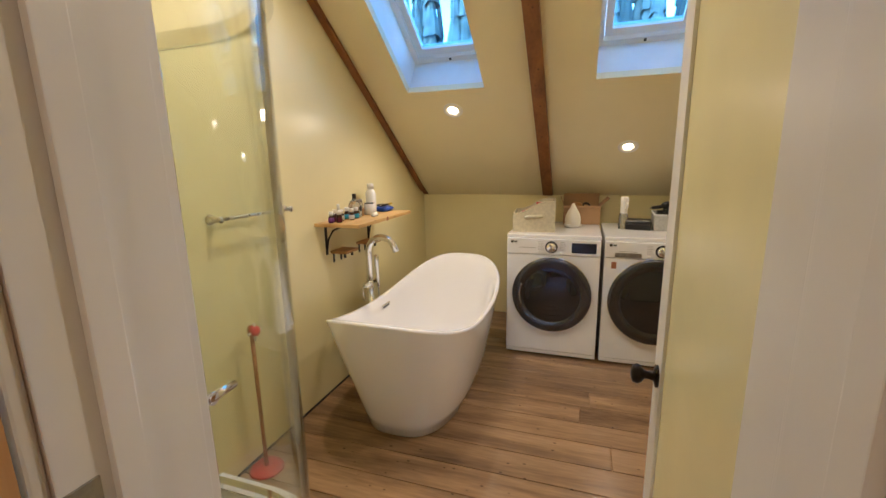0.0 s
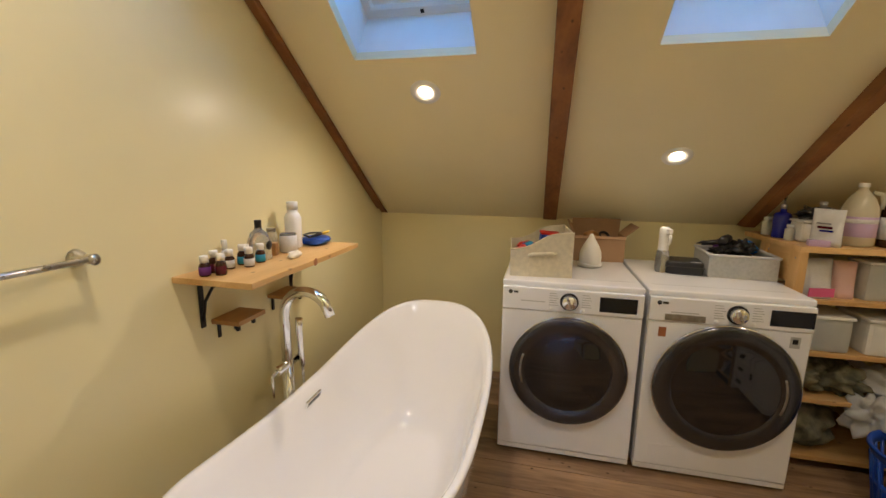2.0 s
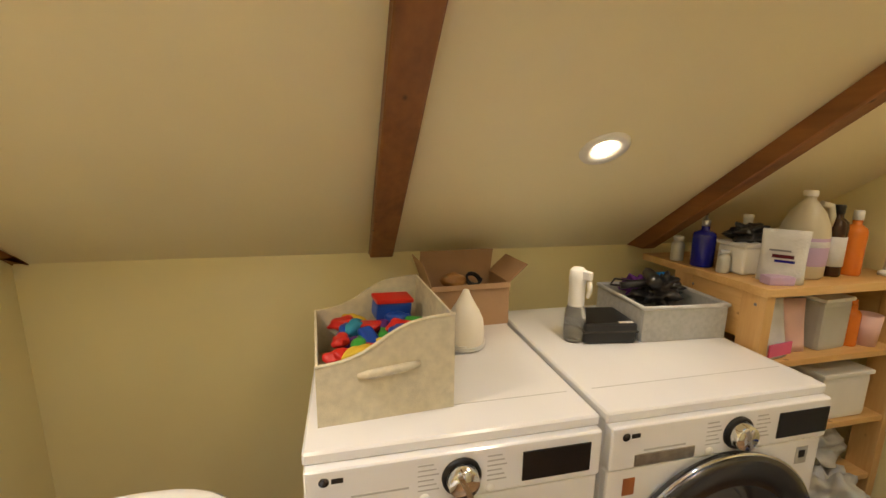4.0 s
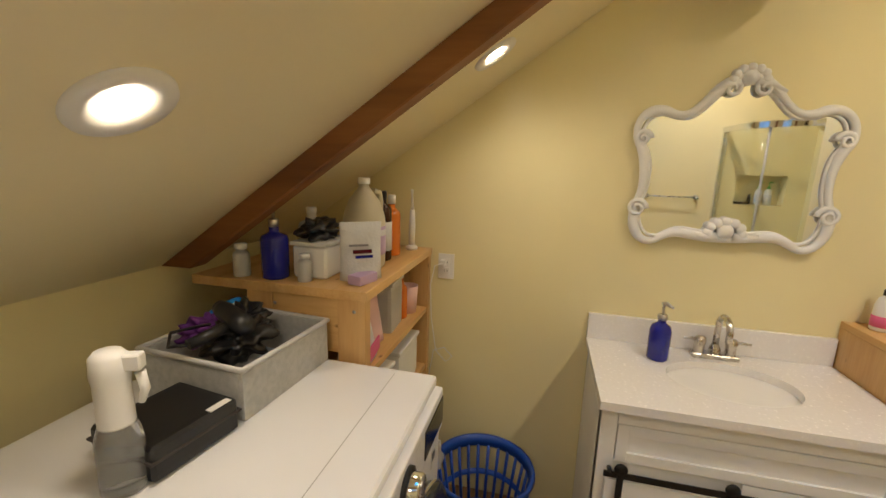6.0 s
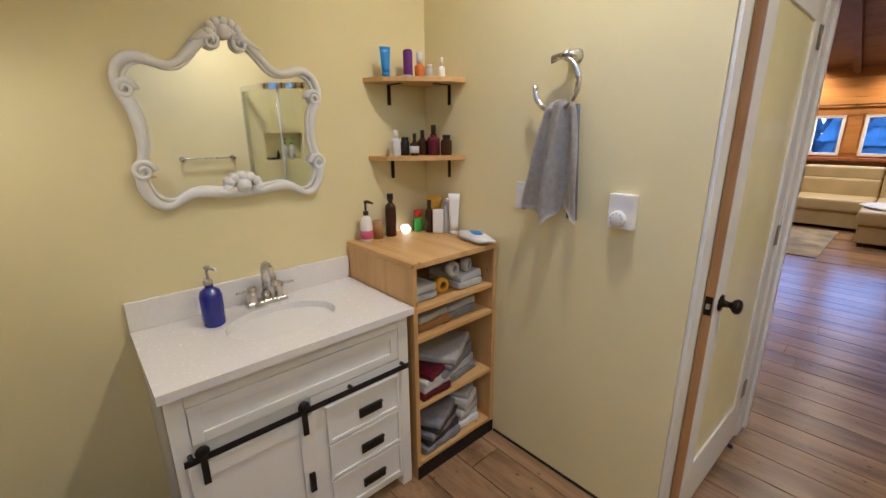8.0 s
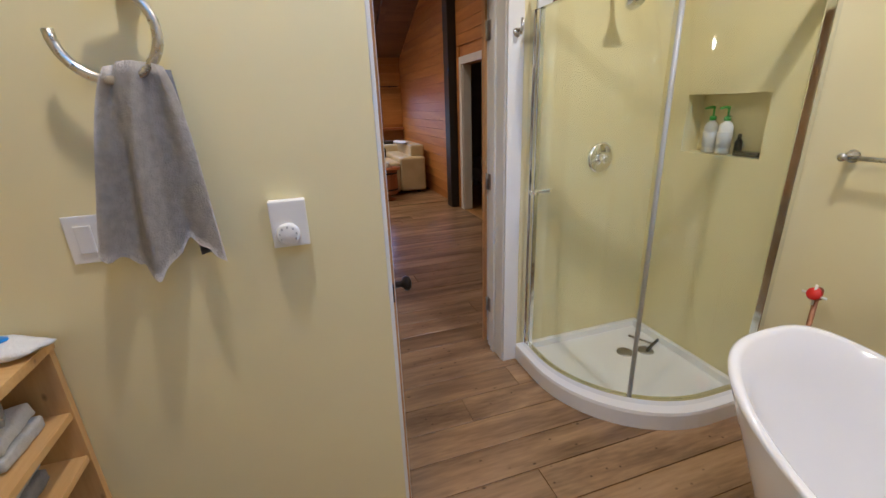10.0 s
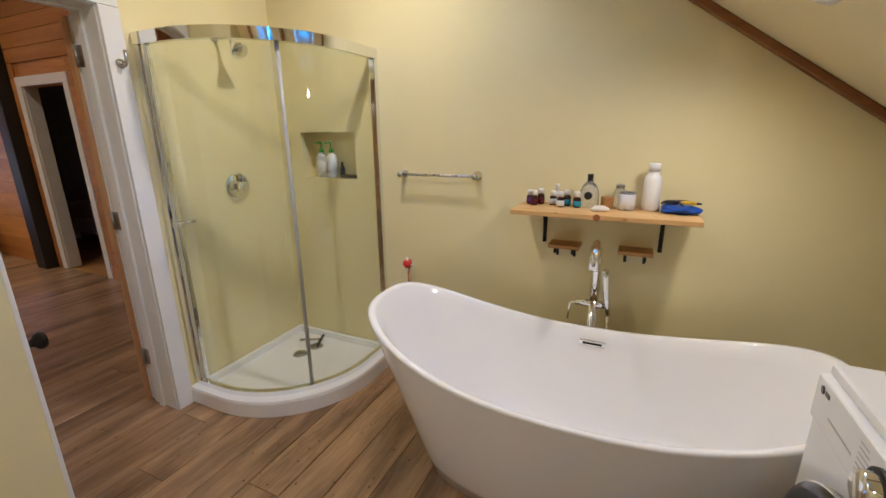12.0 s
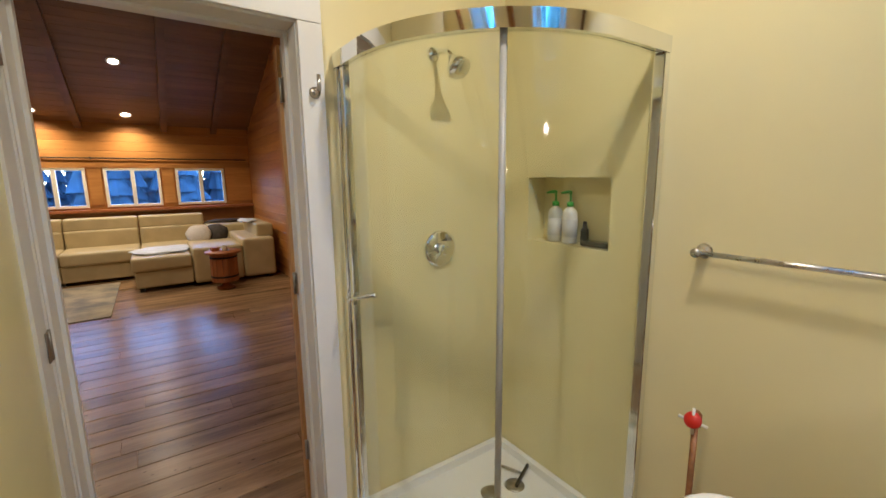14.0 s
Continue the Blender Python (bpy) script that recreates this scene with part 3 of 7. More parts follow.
def shower():
    t = thing("shower_enclosure", (0.004, BACK_Y + 0.004, 0), label="curved corner shower with clear glass, chrome frame and white tray", category="shower")
    SX, SY, R = 0.935, 0.88, 0.63
    outer = [(0, 0)] + shower_outline(SX, SY, R)
    inner = [(0.03, 0.03)] + [(max(0.03, x - 0.05) if x > 0.01 else 0.03, max(0.03, y - 0.05) if y > 0.01 else 0.03) for x, y in shower_outline(SX, SY, R)]
    bm = B()
    n = len(outer)
    rows = []
    for ring, z in ((outer, 0.001), (outer, 0.085), ([(x * 0.995, y * 0.995) for x, y in outer], 0.1), (inner, 0.1), ([(x * 0.985 + 0.005, y * 0.985 + 0.005) for x, y in inner], 0.06)):
        rows.append([bm.verts.new((x, y, z)) for x, y in ring])
    for a, b in zip(rows, rows[1:]):
        for i in range(n):
            j = (i + 1) % n
            bm.faces.new((a[i], a[j], b[j], b[i]))
    bm.faces.new(rows[-1])
    bm.faces.new(list(reversed(rows[0])))
    part("tray", bm, ACRYLIC, t, "white curved shower tray")
    for x, y in ((0.31, 0.28), (0.18, 0.31)):
        part("drain_cover", lathe(B(), [(0, 0.066), (0.045, 0.066), (0.05, 0.060)], 24, pose(x, y, 0)), STEEL, t, "round steel drain cover", True)
    line = shower_outline(SX - 0.045, SY - 0.05, R - 0.01, 26)
    TOP = 1.985
    k = len(line) // 2 + 2
    part("bottom_rail", strip(B(), line, 0.1, 0.128, 0.035), CHROME, t, "curved chrome bottom rail")
    part("top_rail", strip(B(), [(x + 0.004 * (x > 0.3), y + 0.004) for x, y in line], TOP, TOP + 0.055, 0.042), CHROME, t, "curved chrome top rail")
    lg = [(x - 0.012 if x > 0.02 else x, y - 0.012 if y > 0.02 else y) for x, y in line]
    g1 = part("glass_panel", strip(B(), lg[:k + 1], 0.128, TOP, 0.006), GLASS, t, "curved clear glass")
    g2 = part("glass_panel", strip(B(), lg[k:], 0.128, TOP, 0.006), GLASS, t, "curved clear glass")
    g1.visible_shadow = g2.visible_shadow = False
    part("wall_profile", bx(SX - 0.085, 0.0, 0.1, SX - 0.042, 0.045, TOP, bevel=0.006), CHROME, t, "chrome wall profile")
    part("wall_profile", bx(0.0, SY - 0.09, 0.1, 0.032, SY - 0.047, TOP, bevel=0.006), CHROME, t, "chrome wall profile")
    mx, my = lg[k]
    part("seal_strip", tube(B(), [(mx - 0.004, my - 0.004, 0.13), (mx - 0.004, my - 0.004, TOP)], 0.011, 8), SEAL, t, "pale grey seal where the doors meet")
    part("door_stile", bx(SX - 0.078, 0.046, 0.128, SX - 0.05, 0.085, TOP, bevel=0.004), CHROME, t)
    hx = SX - 0.062
    part("handle", tube(B(), [(hx + 0.040, 0.10, 1.10), (hx + 0.040, 0.17, 1.10)], [0.011, 0.009], 12), CHROME, t, "small chrome pull")
    part("handle_post", tube(B(), [(hx - 0.075, 0.11, 1.10), (hx - 0.06, 0.11, 1.10), (hx - 0.055, 0.11, 1.10), (hx + 0.035, 0.11, 1.10), (hx + 0.048, 0.11, 1.10)], [0.014, 0.014, 0.009, 0.009, 0.014], 12), CHROME, t)
    return t


shower()


def shower_mixer():
    t = thing("shower_valve", (0.405, BACK_Y + 0.001, 1.237), label="round chrome shower valve with lever on the yellow wall", category="shower valve")
    m = pose(0, 0, 0, -90, 0, 0)
    part("escutcheon", lathe(B(), [(0, 0.0), (0.088, 0.0), (0.09, 0.006), (0.075, 0.012), (0.03, 0.016), (0, 0.016)], 36, m), CHROME, t, "", True)
    part("lever_hub", lathe(B(), [(0.028, 0.016), (0.028, 0.05), (0.022, 0.056), (0, 0.057)], 24, m), CHROME, t, "", True)
    part("lever", tube(B(), [(0, 0.045, 0), (0.03, 0.052, -0.015), (0.062, 0.055, -0.03)], [0.010, 0.008, 0.006], 10), CHROME, t)
    h = thing("overhead_shower", (0.43, BACK_Y + 0.001, 2.11), label="chrome shower head on a short curved arm", category="shower head")
    part("flange", lathe(B(), [(0, 0), (0.03, 0), (0.028, 0.01), (0, 0.012)], 24, m), CHROME, h, "", True)
    part("arm", tube(B(), [(0, 0.0, 0), (0, 0.06, 0.0), (0, 0.11, -0.012), (0, 0.15, -0.045)], 0.011, 12), CHROME, h)
    part("head", lathe(B(), [(0, 0.02), (0.016, 0.02), (0.022, 0.0), (0.046, -0.036), (0.052, -0.055), (0.046, -0.064), (0, -0.064)], 24, pose(0, 0.157, -0.058, 42, 0, 0)), CHROME, h, "", True)


shower_mixer()


def squeegee():
    t = thing("shower_squeegee", (0.17, BACK_Y + 0.15, 0.0665), 25, "small grey squeegee lying in the shower tray", "squeegee")
    part("handle", tube(B(), [(0, 0, 0.008), (0.0, 0.15, 0.010)], [0.008, 0.006], 8), STEEL, t)
    part("blade", bx(-0.10, 0.15, 0.0, 0.10, 0.165, 0.016, bevel=0.003), GUNMETAL, t)


squeegee()


# ---------- bathtub ----------
def bathtub():
    t = thing("bathtub", (0.627, 3.025, 0), label="white freestanding double-slipper bathtub, glossy and empty", category="bathtub")
    L, W = 0.925, 0.422
    n = 72
    bm = B()

    def rim_z(c):
        return 0.595 + (0.205 if c < 0 else 0.172) * abs(c) ** 2.2

    def ring(fx, fy, zf, e=2.9):
        out = []
        for i in range(n):
            a = 2 * math.pi * i / n
            c, s = math.cos(a), math.sin(a)
            x = fx * math.copysign(abs(s) ** (2 / e), s)
            y = fy * math.copysign(abs(c) ** (2 / e), c)
            out.append(bm.verts.new((x, y, zf(y / fy))))
        return out

    rows = []
    for k in range(9):
        f = k / 8
        sx = 0.70 + 0.30 * f ** 0.75
        sy = 0.69 + 0.31 * f ** 1.1
        rows.append(ring(W * sx, L * sy, lambda c, f=f: 0.004 + (rim_z(c) - 0.02) * f))
    rows.append(ring(W + 0.002, L + 0.002, lambda c: rim_z(c) - 0.006))
    rows.append(ring(W - 0.006, L - 0.006, lambda c: rim_z(c)))
    rows.append(ring(W - 0.020, L - 0.022, lambda c: rim_z(c) - 0.001))
    rows.append(ring(W - 0.030, L - 0.034, lambda c: rim_z(c) - 0.012))
    for k in range(1, 9):
        f = 1 - k / 8
        sx = 0.62 + 0.38 * f ** 0.6
        sy = 0.62 + 0.38 * f ** 0.85
        rows.append(ring((W - 0.034) * sx, (L - 0.04) * sy, lambda c, f=f: 0.15 + (rim_z(c) - 0.165) * f))
    rows.append(ring(W * 0.45, L * 0.5, lambda c: 0.135))
    for a, b in zip(rows, rows[1:]):
        for i in range(n):
            j = (i + 1) % n
            bm.faces.new((a[i], a[j], b[j], b[i]))
    bm.faces.new(rows[-1])
    bm.faces.new(list(reversed(rows[0])))
    part("shell", bm, ACRYLIC, t, "", True)
    o = part("overflow_plate", bx(-0.004, -0.062, -0.016, 0.006, 0.062, 0.016, bevel=0.004), CHROME, t, "chrome rectangular overflow plate")
    o.matrix_basis = pose(-0.369, 0.055, 0.53, 0, 14, 0)
    o2 = part("overflow_slot", bx(0.0062, -0.045, -0.006, 0.0075, 0.045, 0.006), BLACK, o)
    part("drain", lathe(B(), [(0, 0.150), (0.026, 0.150), (0.034, 0.144), (0.034, 0.136)], 24, pose(0.05, -0.42, 0)), CHROME, t, "round chrome drain plug", True)


bathtub()


def tub_filler():
    t = thing("tub_filler", (0.150, 3.06, 0), label="chrome floor-standing tub filler with arched spout and hand shower", category="bath tap")
    part("base", lathe(B(), [(0, 0.001), (0.055, 0.001), (0.055, 0.012), (0.03, 0.022), (0, 0.022)], 28), CHROME, t, "", True)
    part("column", tube(B(), [(0, 0, 0.02), (0, 0, 0.72)], 0.026, 18), CHROME, t)
    arc = [(0, 0, 0.72)] + [(0.0, 0, 0.935)] + [(0.11 - 0.11 * math.cos(a), 0, 0.935 + 0.11 * math.sin(a)) for a in [math.pi * i / 14 for i in range(1, 12)]]
    arc += [(0.222, 0, 0.945)]
    part("spout", tube(B(), arc, 0.023, 16), CHROME, t, "arched chrome spout")
    part("mixer_body", tube(B(), [(0, -0.085, 0.70), (0, 0.075, 0.70)], 0.021, 16), CHROME, t)
    part("lever", tube(B(), [(0, -0.085, 0.70), (0, -0.115, 0.69), (0.01, -0.122, 0.60)], [0.009, 0.008, 0.005], 10), CHROME, t)
    part("shower_holder", tube(B(), [(0, 0.075, 0.70), (0.025, 0.078, 0.715)], 0.014, 12), CHROME, t)
    part("hand_shower", tube(B(), [(0.028, 0.075, 0.66), (0.03, 0.06, 0.76), (0.034, 0.05, 0.86), (0.04, 0.047, 0.90)], [0.013, 0.015, 0.017, 0.017], 12), CHROME, t, "slim chrome hand shower")
    hose = [(0.028, 0.075, 0.66), (0.03, 0.08, 0.5), (0.035, 0.05, 0.32), (0.04, 0.02, 0.2), (0.03, -0.01, 0.28), (0.02, -0.012, 0.45), (0.012, -0.01, 0.62)]
    part("hose", tube(B(), hose, 0.006, 8), NICKEL, t)


tub_filler()


# ---------- washing machines ----------
def appliance(name, x0, x1, door_r, knob_x, disp, drawer, label):
    w, y0, h = x1 - x0, 3.688, 1.0
    t = thing(name, (x0, y0, 0), label=label, category="washing machine" if drawer else "dryer", group="laundry pair")
    part("body", bx(0.003, 0.012, 0.016, w - 0.003, 0.755, h - 0.03, bevel=0.012), ENAMEL, t)
    part("top_panel", bx(0, 0.0, h - 0.032, w, 0.765, h, bevel=0.014, seg=3), ENAMEL, t, "white enamel lid with a shallow seam")
    part("top_seam", bx(0.03, 0.116, h - 0.0005, w - 0.03, 0.118, h + 0.0006), GREYBIN, t)
    part("front_panel", bx(0.004, -0.012, 0.05, w - 0.004, 0.016, h - 0.155, bevel=0.012, seg=3), ENAMEL, t)
    part("control_panel", bx(0.004, -0.020, h - 0.152, w - 0.004, 0.016, h - 0.030, bevel=0.010, seg=3), ENAMEL, t)
    part("kick_plate", bx(0.004, -0.006, 0.018, w - 0.004, 0.016, 0.047, bevel=0.006), ENAMEL, t)
    for fx, fy in ((0.06, 0.06), (w - 0.06, 0.06), (0.06, 0.70), (w - 0.06, 0.70)):
        part("foot", lathe(B(), [(0, 0.0005), (0.022, 0.0005), (0.022, 0.012), (0.012, 0.03)], 14, pose(fx, fy, 0)), BLACKPL, t)
    c = pose(w / 2 + (0.0 if not drawer else 0.01), -0.012, 0.532, 90, 0, 0)
    d = part("door", lathe(B(), [(door_r * 0.90, -0.002), (door_r * 0.985, 0.010), (door_r, 0.024), (door_r * 0.985, 0.040), (door_r * 0.93, 0.046), (door_r * 0.75, 0.044), (door_r * 0.73, 0.040)], 64, c), GUNMETAL, t, "dark grey ring door with smoked glass", True)
    part("door_glass", lathe(B(), [(0, 0.052), (door_r * 0.3, 0.050), (door_r * 0.6, 0.044), (door_r * 0.74, 0.038), (door_r * 0.93, 0.0455), (door_r * 0.95, 0.040)], 64, c), DARKGLASS, d, "", True)
    part("door_trim", tube(B(), [c @ Vector((door_r * 0.995 * math.cos(a), door_r * 0.995 * math.sin(a), 0.030)) for a in [2 * math.pi * i / 64 for i in range(64)]], 0.0045, 8, True), CHROME, d, "thin chrome ring")
    sg = 1 if drawer else -1
    part("door_grip", tube(B(), [c @ Vector((sg * door_r * 0.80 * math.cos(a), door_r * 0.80 * math.sin(a), 0.043)) for a in [-0.35 + 0.1 * i for i in range(8)]], 0.006, 8), STEEL, d)
    k = pose(knob_x, -0.020, h - 0.092, 90, 0, 0)
    kn = part("knob", lathe(B(), [(0.046, 0.0), (0.046, 0.008), (0.041, 0.011), (0.037, 0.011)], 40, k), BLACK, t, "black and chrome dial", True)
    part("dial", lathe(B(), [(0.036, 0.002), (0.036, 0.030), (0.033, 0.035), (0, 0.035)], 36, k), CHROME, kn, "", True)
    part("dial_ridge", bx(-0.006, -0.033, 0.034, 0.006, 0.033, 0.039, bevel=0.002, m=k @ pose(0, 0, 0, 0, 0, 24)), NICKEL, kn)
    part("display", bx(disp, -0.0225, h - 0.132, disp + 0.178, -0.018, h - 0.055, bevel=0.002), SCREEN, t, "black display window")
    # cycle list: rows of small unreadable grey print
    for sx in (-0.10, 0.062):
        for i in range(6):
            part("print_line", bx(knob_x + sx, -0.0206, h - 0.055 - 0.0125 * i, knob_x + sx + 0.036 + 0.006 * (i % 3), -0.0198, h - 0.0515 - 0.0125 * i), GREYBIN, t)
    for i in range(2):
        bt = lathe(B(), [(0, 0.003), (0.010, 0.003), (0.012, 0)], 18, pose(knob_x + 0.07 - 0.155 * i, -0.0205, h - 0.136, 90, 0, 0))
        part("button", bt, WHITEPL, t, "", True)
    logo = lathe(B(), [(0, 0.001), (0.011, 0.001), (0.011, 0)], 18, pose(0.045, -0.0204, h - 0.058, 90, 0, 0))
    part("logo_mark", logo, GUNMETAL, t)
    part("logo_bar", bx(0.06, -0.0208, h - 0.064, 0.085, -0.0198, h - 0.052), GUNMETAL, t)
    part("model_line", bx(0.10, -0.0206, h - 0.105, 0.225, -0.0198, h - 0.100), GREYBIN, t)
    if drawer:
        dr = part("detergent_drawer", bx(0.075, -0.0225, h - 0.145, 0.255, -0.018, h - 0.112, bevel=0.003), STEEL, t, "grey detergent drawer pull")
        part("energy_sticker", bx(0.055, -0.0130, h - 0.235, 0.090, -0.0118, h - 0.185), BARREL, t, "small orange sticker")
        part("steam_sticker", bx(w - 0.09, -0.0130, h - 0.235, w - 0.048, -0.0118, h - 0.180), GREYBIN, t, "small grey sticker")
        part("sticker_print", bx(w - 0.08, -0.0138, h - 0.215, w - 0.058, -0.0128, h - 0.192), BLACKPL, t)
        part("drain_flap", bx(0.07, -0.0135, 0.10, 0.20, -0.0115, 0.17, bevel=0.001), ENAMEL, t)
    return t


appliance("clothes_dryer", 1.05, 1.757, 0.30, 0.345, 0.494, False, "white front-loading dryer with dark round door")
appliance("washing_machine", 1.775, 2.487, 0.325, 0.388, 0.525, True, "white front-loading washing machine with dark round door")


# ---------- things on the machines ----------
def felt_bin():
    t = thing("storage_bin", (1.23, 3.985, 1.0), 4, "beige felt storage bin full of bright bath toys", "storage bin")
    w, d, h = 0.165, 0.20, 0.245
    n = 8

    def top(u):
        return h * (0.60 + 0.40 * (1 / (1 + math.exp(-9 * (u - 0.45)))))

    def wall(p0, p1, zt0, zt1, nin):
        bm = B()
        pts = [(p0[0] + (p1[0] - p0[0]) * i / n, p0[1] + (p1[1] - p0[1]) * i / n) for i in range(n + 1)]
        rows = []
        for i, (x, y) in enumerate(pts):
            z = zt0(i / n) if callable(zt0) else zt0
            ix, iy = x + nin[0] * 0.006, y + nin[1] * 0.006
            rows.append([bm.verts.new(c) for c in ((x, y, 0.0005), (x, y, z), (ix, iy, z), (ix, iy, 0.005))])
        for a, b in zip(rows, rows[1:]):
            for k in range(4):
                bm.faces.new((a[k], a[(k + 1) % 4], b[(k + 1) % 4], b[k]))
        bm.faces.new(rows[0])
        bm.faces.new(list(reversed(rows[-1])))
        part("felt_side", bm, FELT, t)

    wall((-w, -d), (w, -d), lambda u: top(u), None, (0, 1))
    wall((w, d), (-w, d), lambda u: top(1 - u), None, (0, -1))
    wall((w - 0.0002, -d + 0.006), (w - 0.0002, d - 0.006), h * 0.995, None, (-1, 0))
    wall((-w + 0.0002, d - 0.006), (-w + 0.0002, -d + 0.006), top(0), None, (1, 0))
    part("bottom", bx(-w + 0.006, -d + 0.006, 0.0006, w - 0.006, d - 0.006, 0.006), FELT, t)
    part("handle_strap", tube(B(), [(-0.07, -d - 0.002, 0.118), (-0.05, -d - 0.012, 0.124), (0.05, -d - 0.012, 0.132), (0.075, -d - 0.002, 0.132)], [0.007, 0.011, 0.011, 0.007], 8), FELT, t, "folded felt handle")
    part("edge_binding", tube(B(), [(-w + 2 * w * i / 12, -d + 0.003, top(i / 12) + 0.001) for i in range(13)], 0.005, 6), FELT, t)
    return t


felt_bin()


def lump(bm, c, r, flat=0.7, seed=0, amp=0.35, n=3, freq=3.0):
    s = bmesh.ops.create_icosphere(bm, subdivisions=n, radius=1)
    off = Vector((seed * 3.1, seed * 1.7, seed * 0.9))
    for v in s["verts"]:
        k = 1 + amp * (noise.noise(v.co * freq / 2 + off))
        v.co = Vector((c[0] + v.co.x * r[0] * k, c[1] + v.co.y * r[1] * k, c[2] + v.co.z * r[2] * k))
    for f in bm.faces:
        f.smooth = True
    return bm


def toys():
    rng = random.Random(5)
    kinds = ((RED, "red"), (YELLOWF, "yellow"), (BLUEPL, "blue"), (TEAL, "teal"), (RED, "red"), (PURPLE, "purple"), (BLUEPL, "blue"), (GREEN, "green"))
    for i in range(26):
        mt, c = kinds[i % 8]
        x, y = -0.082 + 0.039 * (i % 6) + rng.uniform(-0.008, 0.008), -0.128 + 0.062 * (i // 6) + rng.uniform(-0.01, 0.01)
        r = rng.uniform(0.026, 0.036)
        z = 0.090 + 0.02 * (x + 0.12) / 0.12 + rng.uniform(0, 0.025)
        if i % 3 == 2:
            bm = bx(-r * 1.25, -r * 0.6, -r * 0.35, r * 1.25, r * 0.6, r * 0.35, bevel=0.012, seg=3)
        else:
            bm = lump(B(), (0, 0, 0), (r * 1.3, r * 0.75, r * 0.6), seed=i + 1, amp=0.45)
        ob = solid("bath_toy", bm, mt, f"small {c} bath toy heaped in the felt bin", "toy", "toys in the bin", smooth=True)
        ob.matrix_basis = pose(1.22 + x, 3.99 + y, 1.005 + z, rng.uniform(-25, 25), rng.uniform(-20, 20), rng.uniform(0, 180))
    lid = solid("bath_toy", bx(-0.055, -0.03, -0.03, 0.055, 0.03, 0.022, bevel=0.010), BLUEPL, "blue plastic toy box with a red lid in the bin", "toy", "toys in the bin")
    lid.matrix_basis = pose(1.285, 4.09, 1.175, 6, 4, 12)
    part("lid", bx(-0.058, -0.033, 0.022, 0.058, 0.033, 0.034, bevel=0.005), RED, lid, "red lid")


toys()


def cardboard_box():
    t = thing("cardboard_box", (1.60, 4.405, 1.0), 3, "open brown cardboard box with raised flaps", "cardboard box")
    w, d, h, k = 0.155, 0.10, 0.165, 0.004
    part("base", bx(-w, -d, 0.0005, w, d, 0.004), CARD, t)
    part("side", bx(-w, -d, 0.004, w, -d + k, h), CARD, t)
    part("side", bx(-w, d - k, 0.004, w, d, h), CARD, t)
    part("end", bx(-w, -d + k, 0.004, -w + k, d - k, h), CARD, t)
    part("end", bx(w - k, -d + k, 0.004, w, d - k, h), CARD, t)
    for nm, m, a, b in (("flap", pose(0, d - 0.002, h, 12, 0, 0), w, 0.10), ("flap", pose(0, -d + 0.002, h, 152, 0, 0), w, 0.02)):
        part(nm, bx(-a, -0.002, 0.0, a, 0.002, b, m=m), CARD, t)
    part("flap", bx(-0.002, -d, 0.0, 0.002, d, 0.10, m=pose(w - 0.002, 0, h, 0, 48, 0)), CARD, t)
    part("flap", bx(-0.002, -d, 0.0, 0.002, d, 0.09, m=pose(-w + 0.002, 0, h, 0, -20, 0)), CARD, t)
    c = solid("bath_toy", lump(B(), (0, 0, 0), (0.045, 0.035, 0.03), seed=9), STEPWOOD, "small brown object inside the cardboard box", "toy", smooth=True)
    c.matrix_basis = pose(1.56, 4.40, 1.16)
    c = solid("cable_coil", tube(B(), [(0.03 * math.cos(a), 0.03 * math.sin(a), 0.002 * a) for a in [0.5 * i for i in range(26)]], 0.005, 6), BLACKPL, "coiled dark cable in the cardboard box", "cable", smooth=True)
    c.matrix_basis = pose(1.64, 4.41, 1.15, 40, 10, 0)


cardboard_box()


def diffuser():
    t = thing("aroma_diffuser", (1.535, 4.14, 1.0), label="cream teardrop aroma diffuser on the dryer", category="diffuser")
    part("body", lathe(B(), [(0, 0.004), (0.055, 0.004), (0.062, 0.02), (0.065, 0.06), (0.060, 0.098), (0.045, 0.132), (0.026, 0.164), (0.015, 0.186), (0.009, 0.200), (0, 0.203)], 36), CERAMIC, t, "", True)
    part("base", lathe(B(), [(0, 0.0005), (0.05, 0.0005), (0.05, 0.006), (0, 0.006)], 30), WHITEPL, t, "", True)
    pts = [((0.069 + 0.005 * math.sin(3 * a)) * math.cos(a), (0.067 + 0.006 * math.cos(2 * a)) * math.sin(a), 0.005 + 0.0012 * a) for a in [0.35 * i for i in range(50)]]
    part("cord", tube(B(), pts, 0.0032, 6), WHITEPL, t, "white cord wound around the foot")


diffuser()


def spray_bottle():
    t = thing("spray_bottle", (1.93, 4.12, 1.0), 25, "clear spray bottle with a white trigger head", "spray bottle")
    part("bottle", lathe(B(), [(0, 0.0005), (0.034, 0.0005), (0.037, 0.006), (0.037, 0.09), (0.034, 0.11), (0.028, 0.13), (0.026, 0.165), (0, 0.166)], 28), GLASSY, t, "clear ribbed bottle", True)
    part("sleeve", lathe(B(), [(0.028, 0.128), (0.0275, 0.205), (0.030, 0.222), (0.028, 0.252), (0.020, 0.262), (0, 0.263)], 28), WHITEPL, t, "", True)
    part("nozzle", bx(-0.012, -0.052, 0.226, 0.012, -0.01, 0.256, bevel=0.008, seg=3), WHITEPL, t)
    part("trigger", tube(B(), [(0, -0.045, 0.222), (0, -0.05, 0.19), (0, -0.042, 0.165)], [0.009, 0.008, 0.006], 8), WHITEPL, t)


spray_bottle()


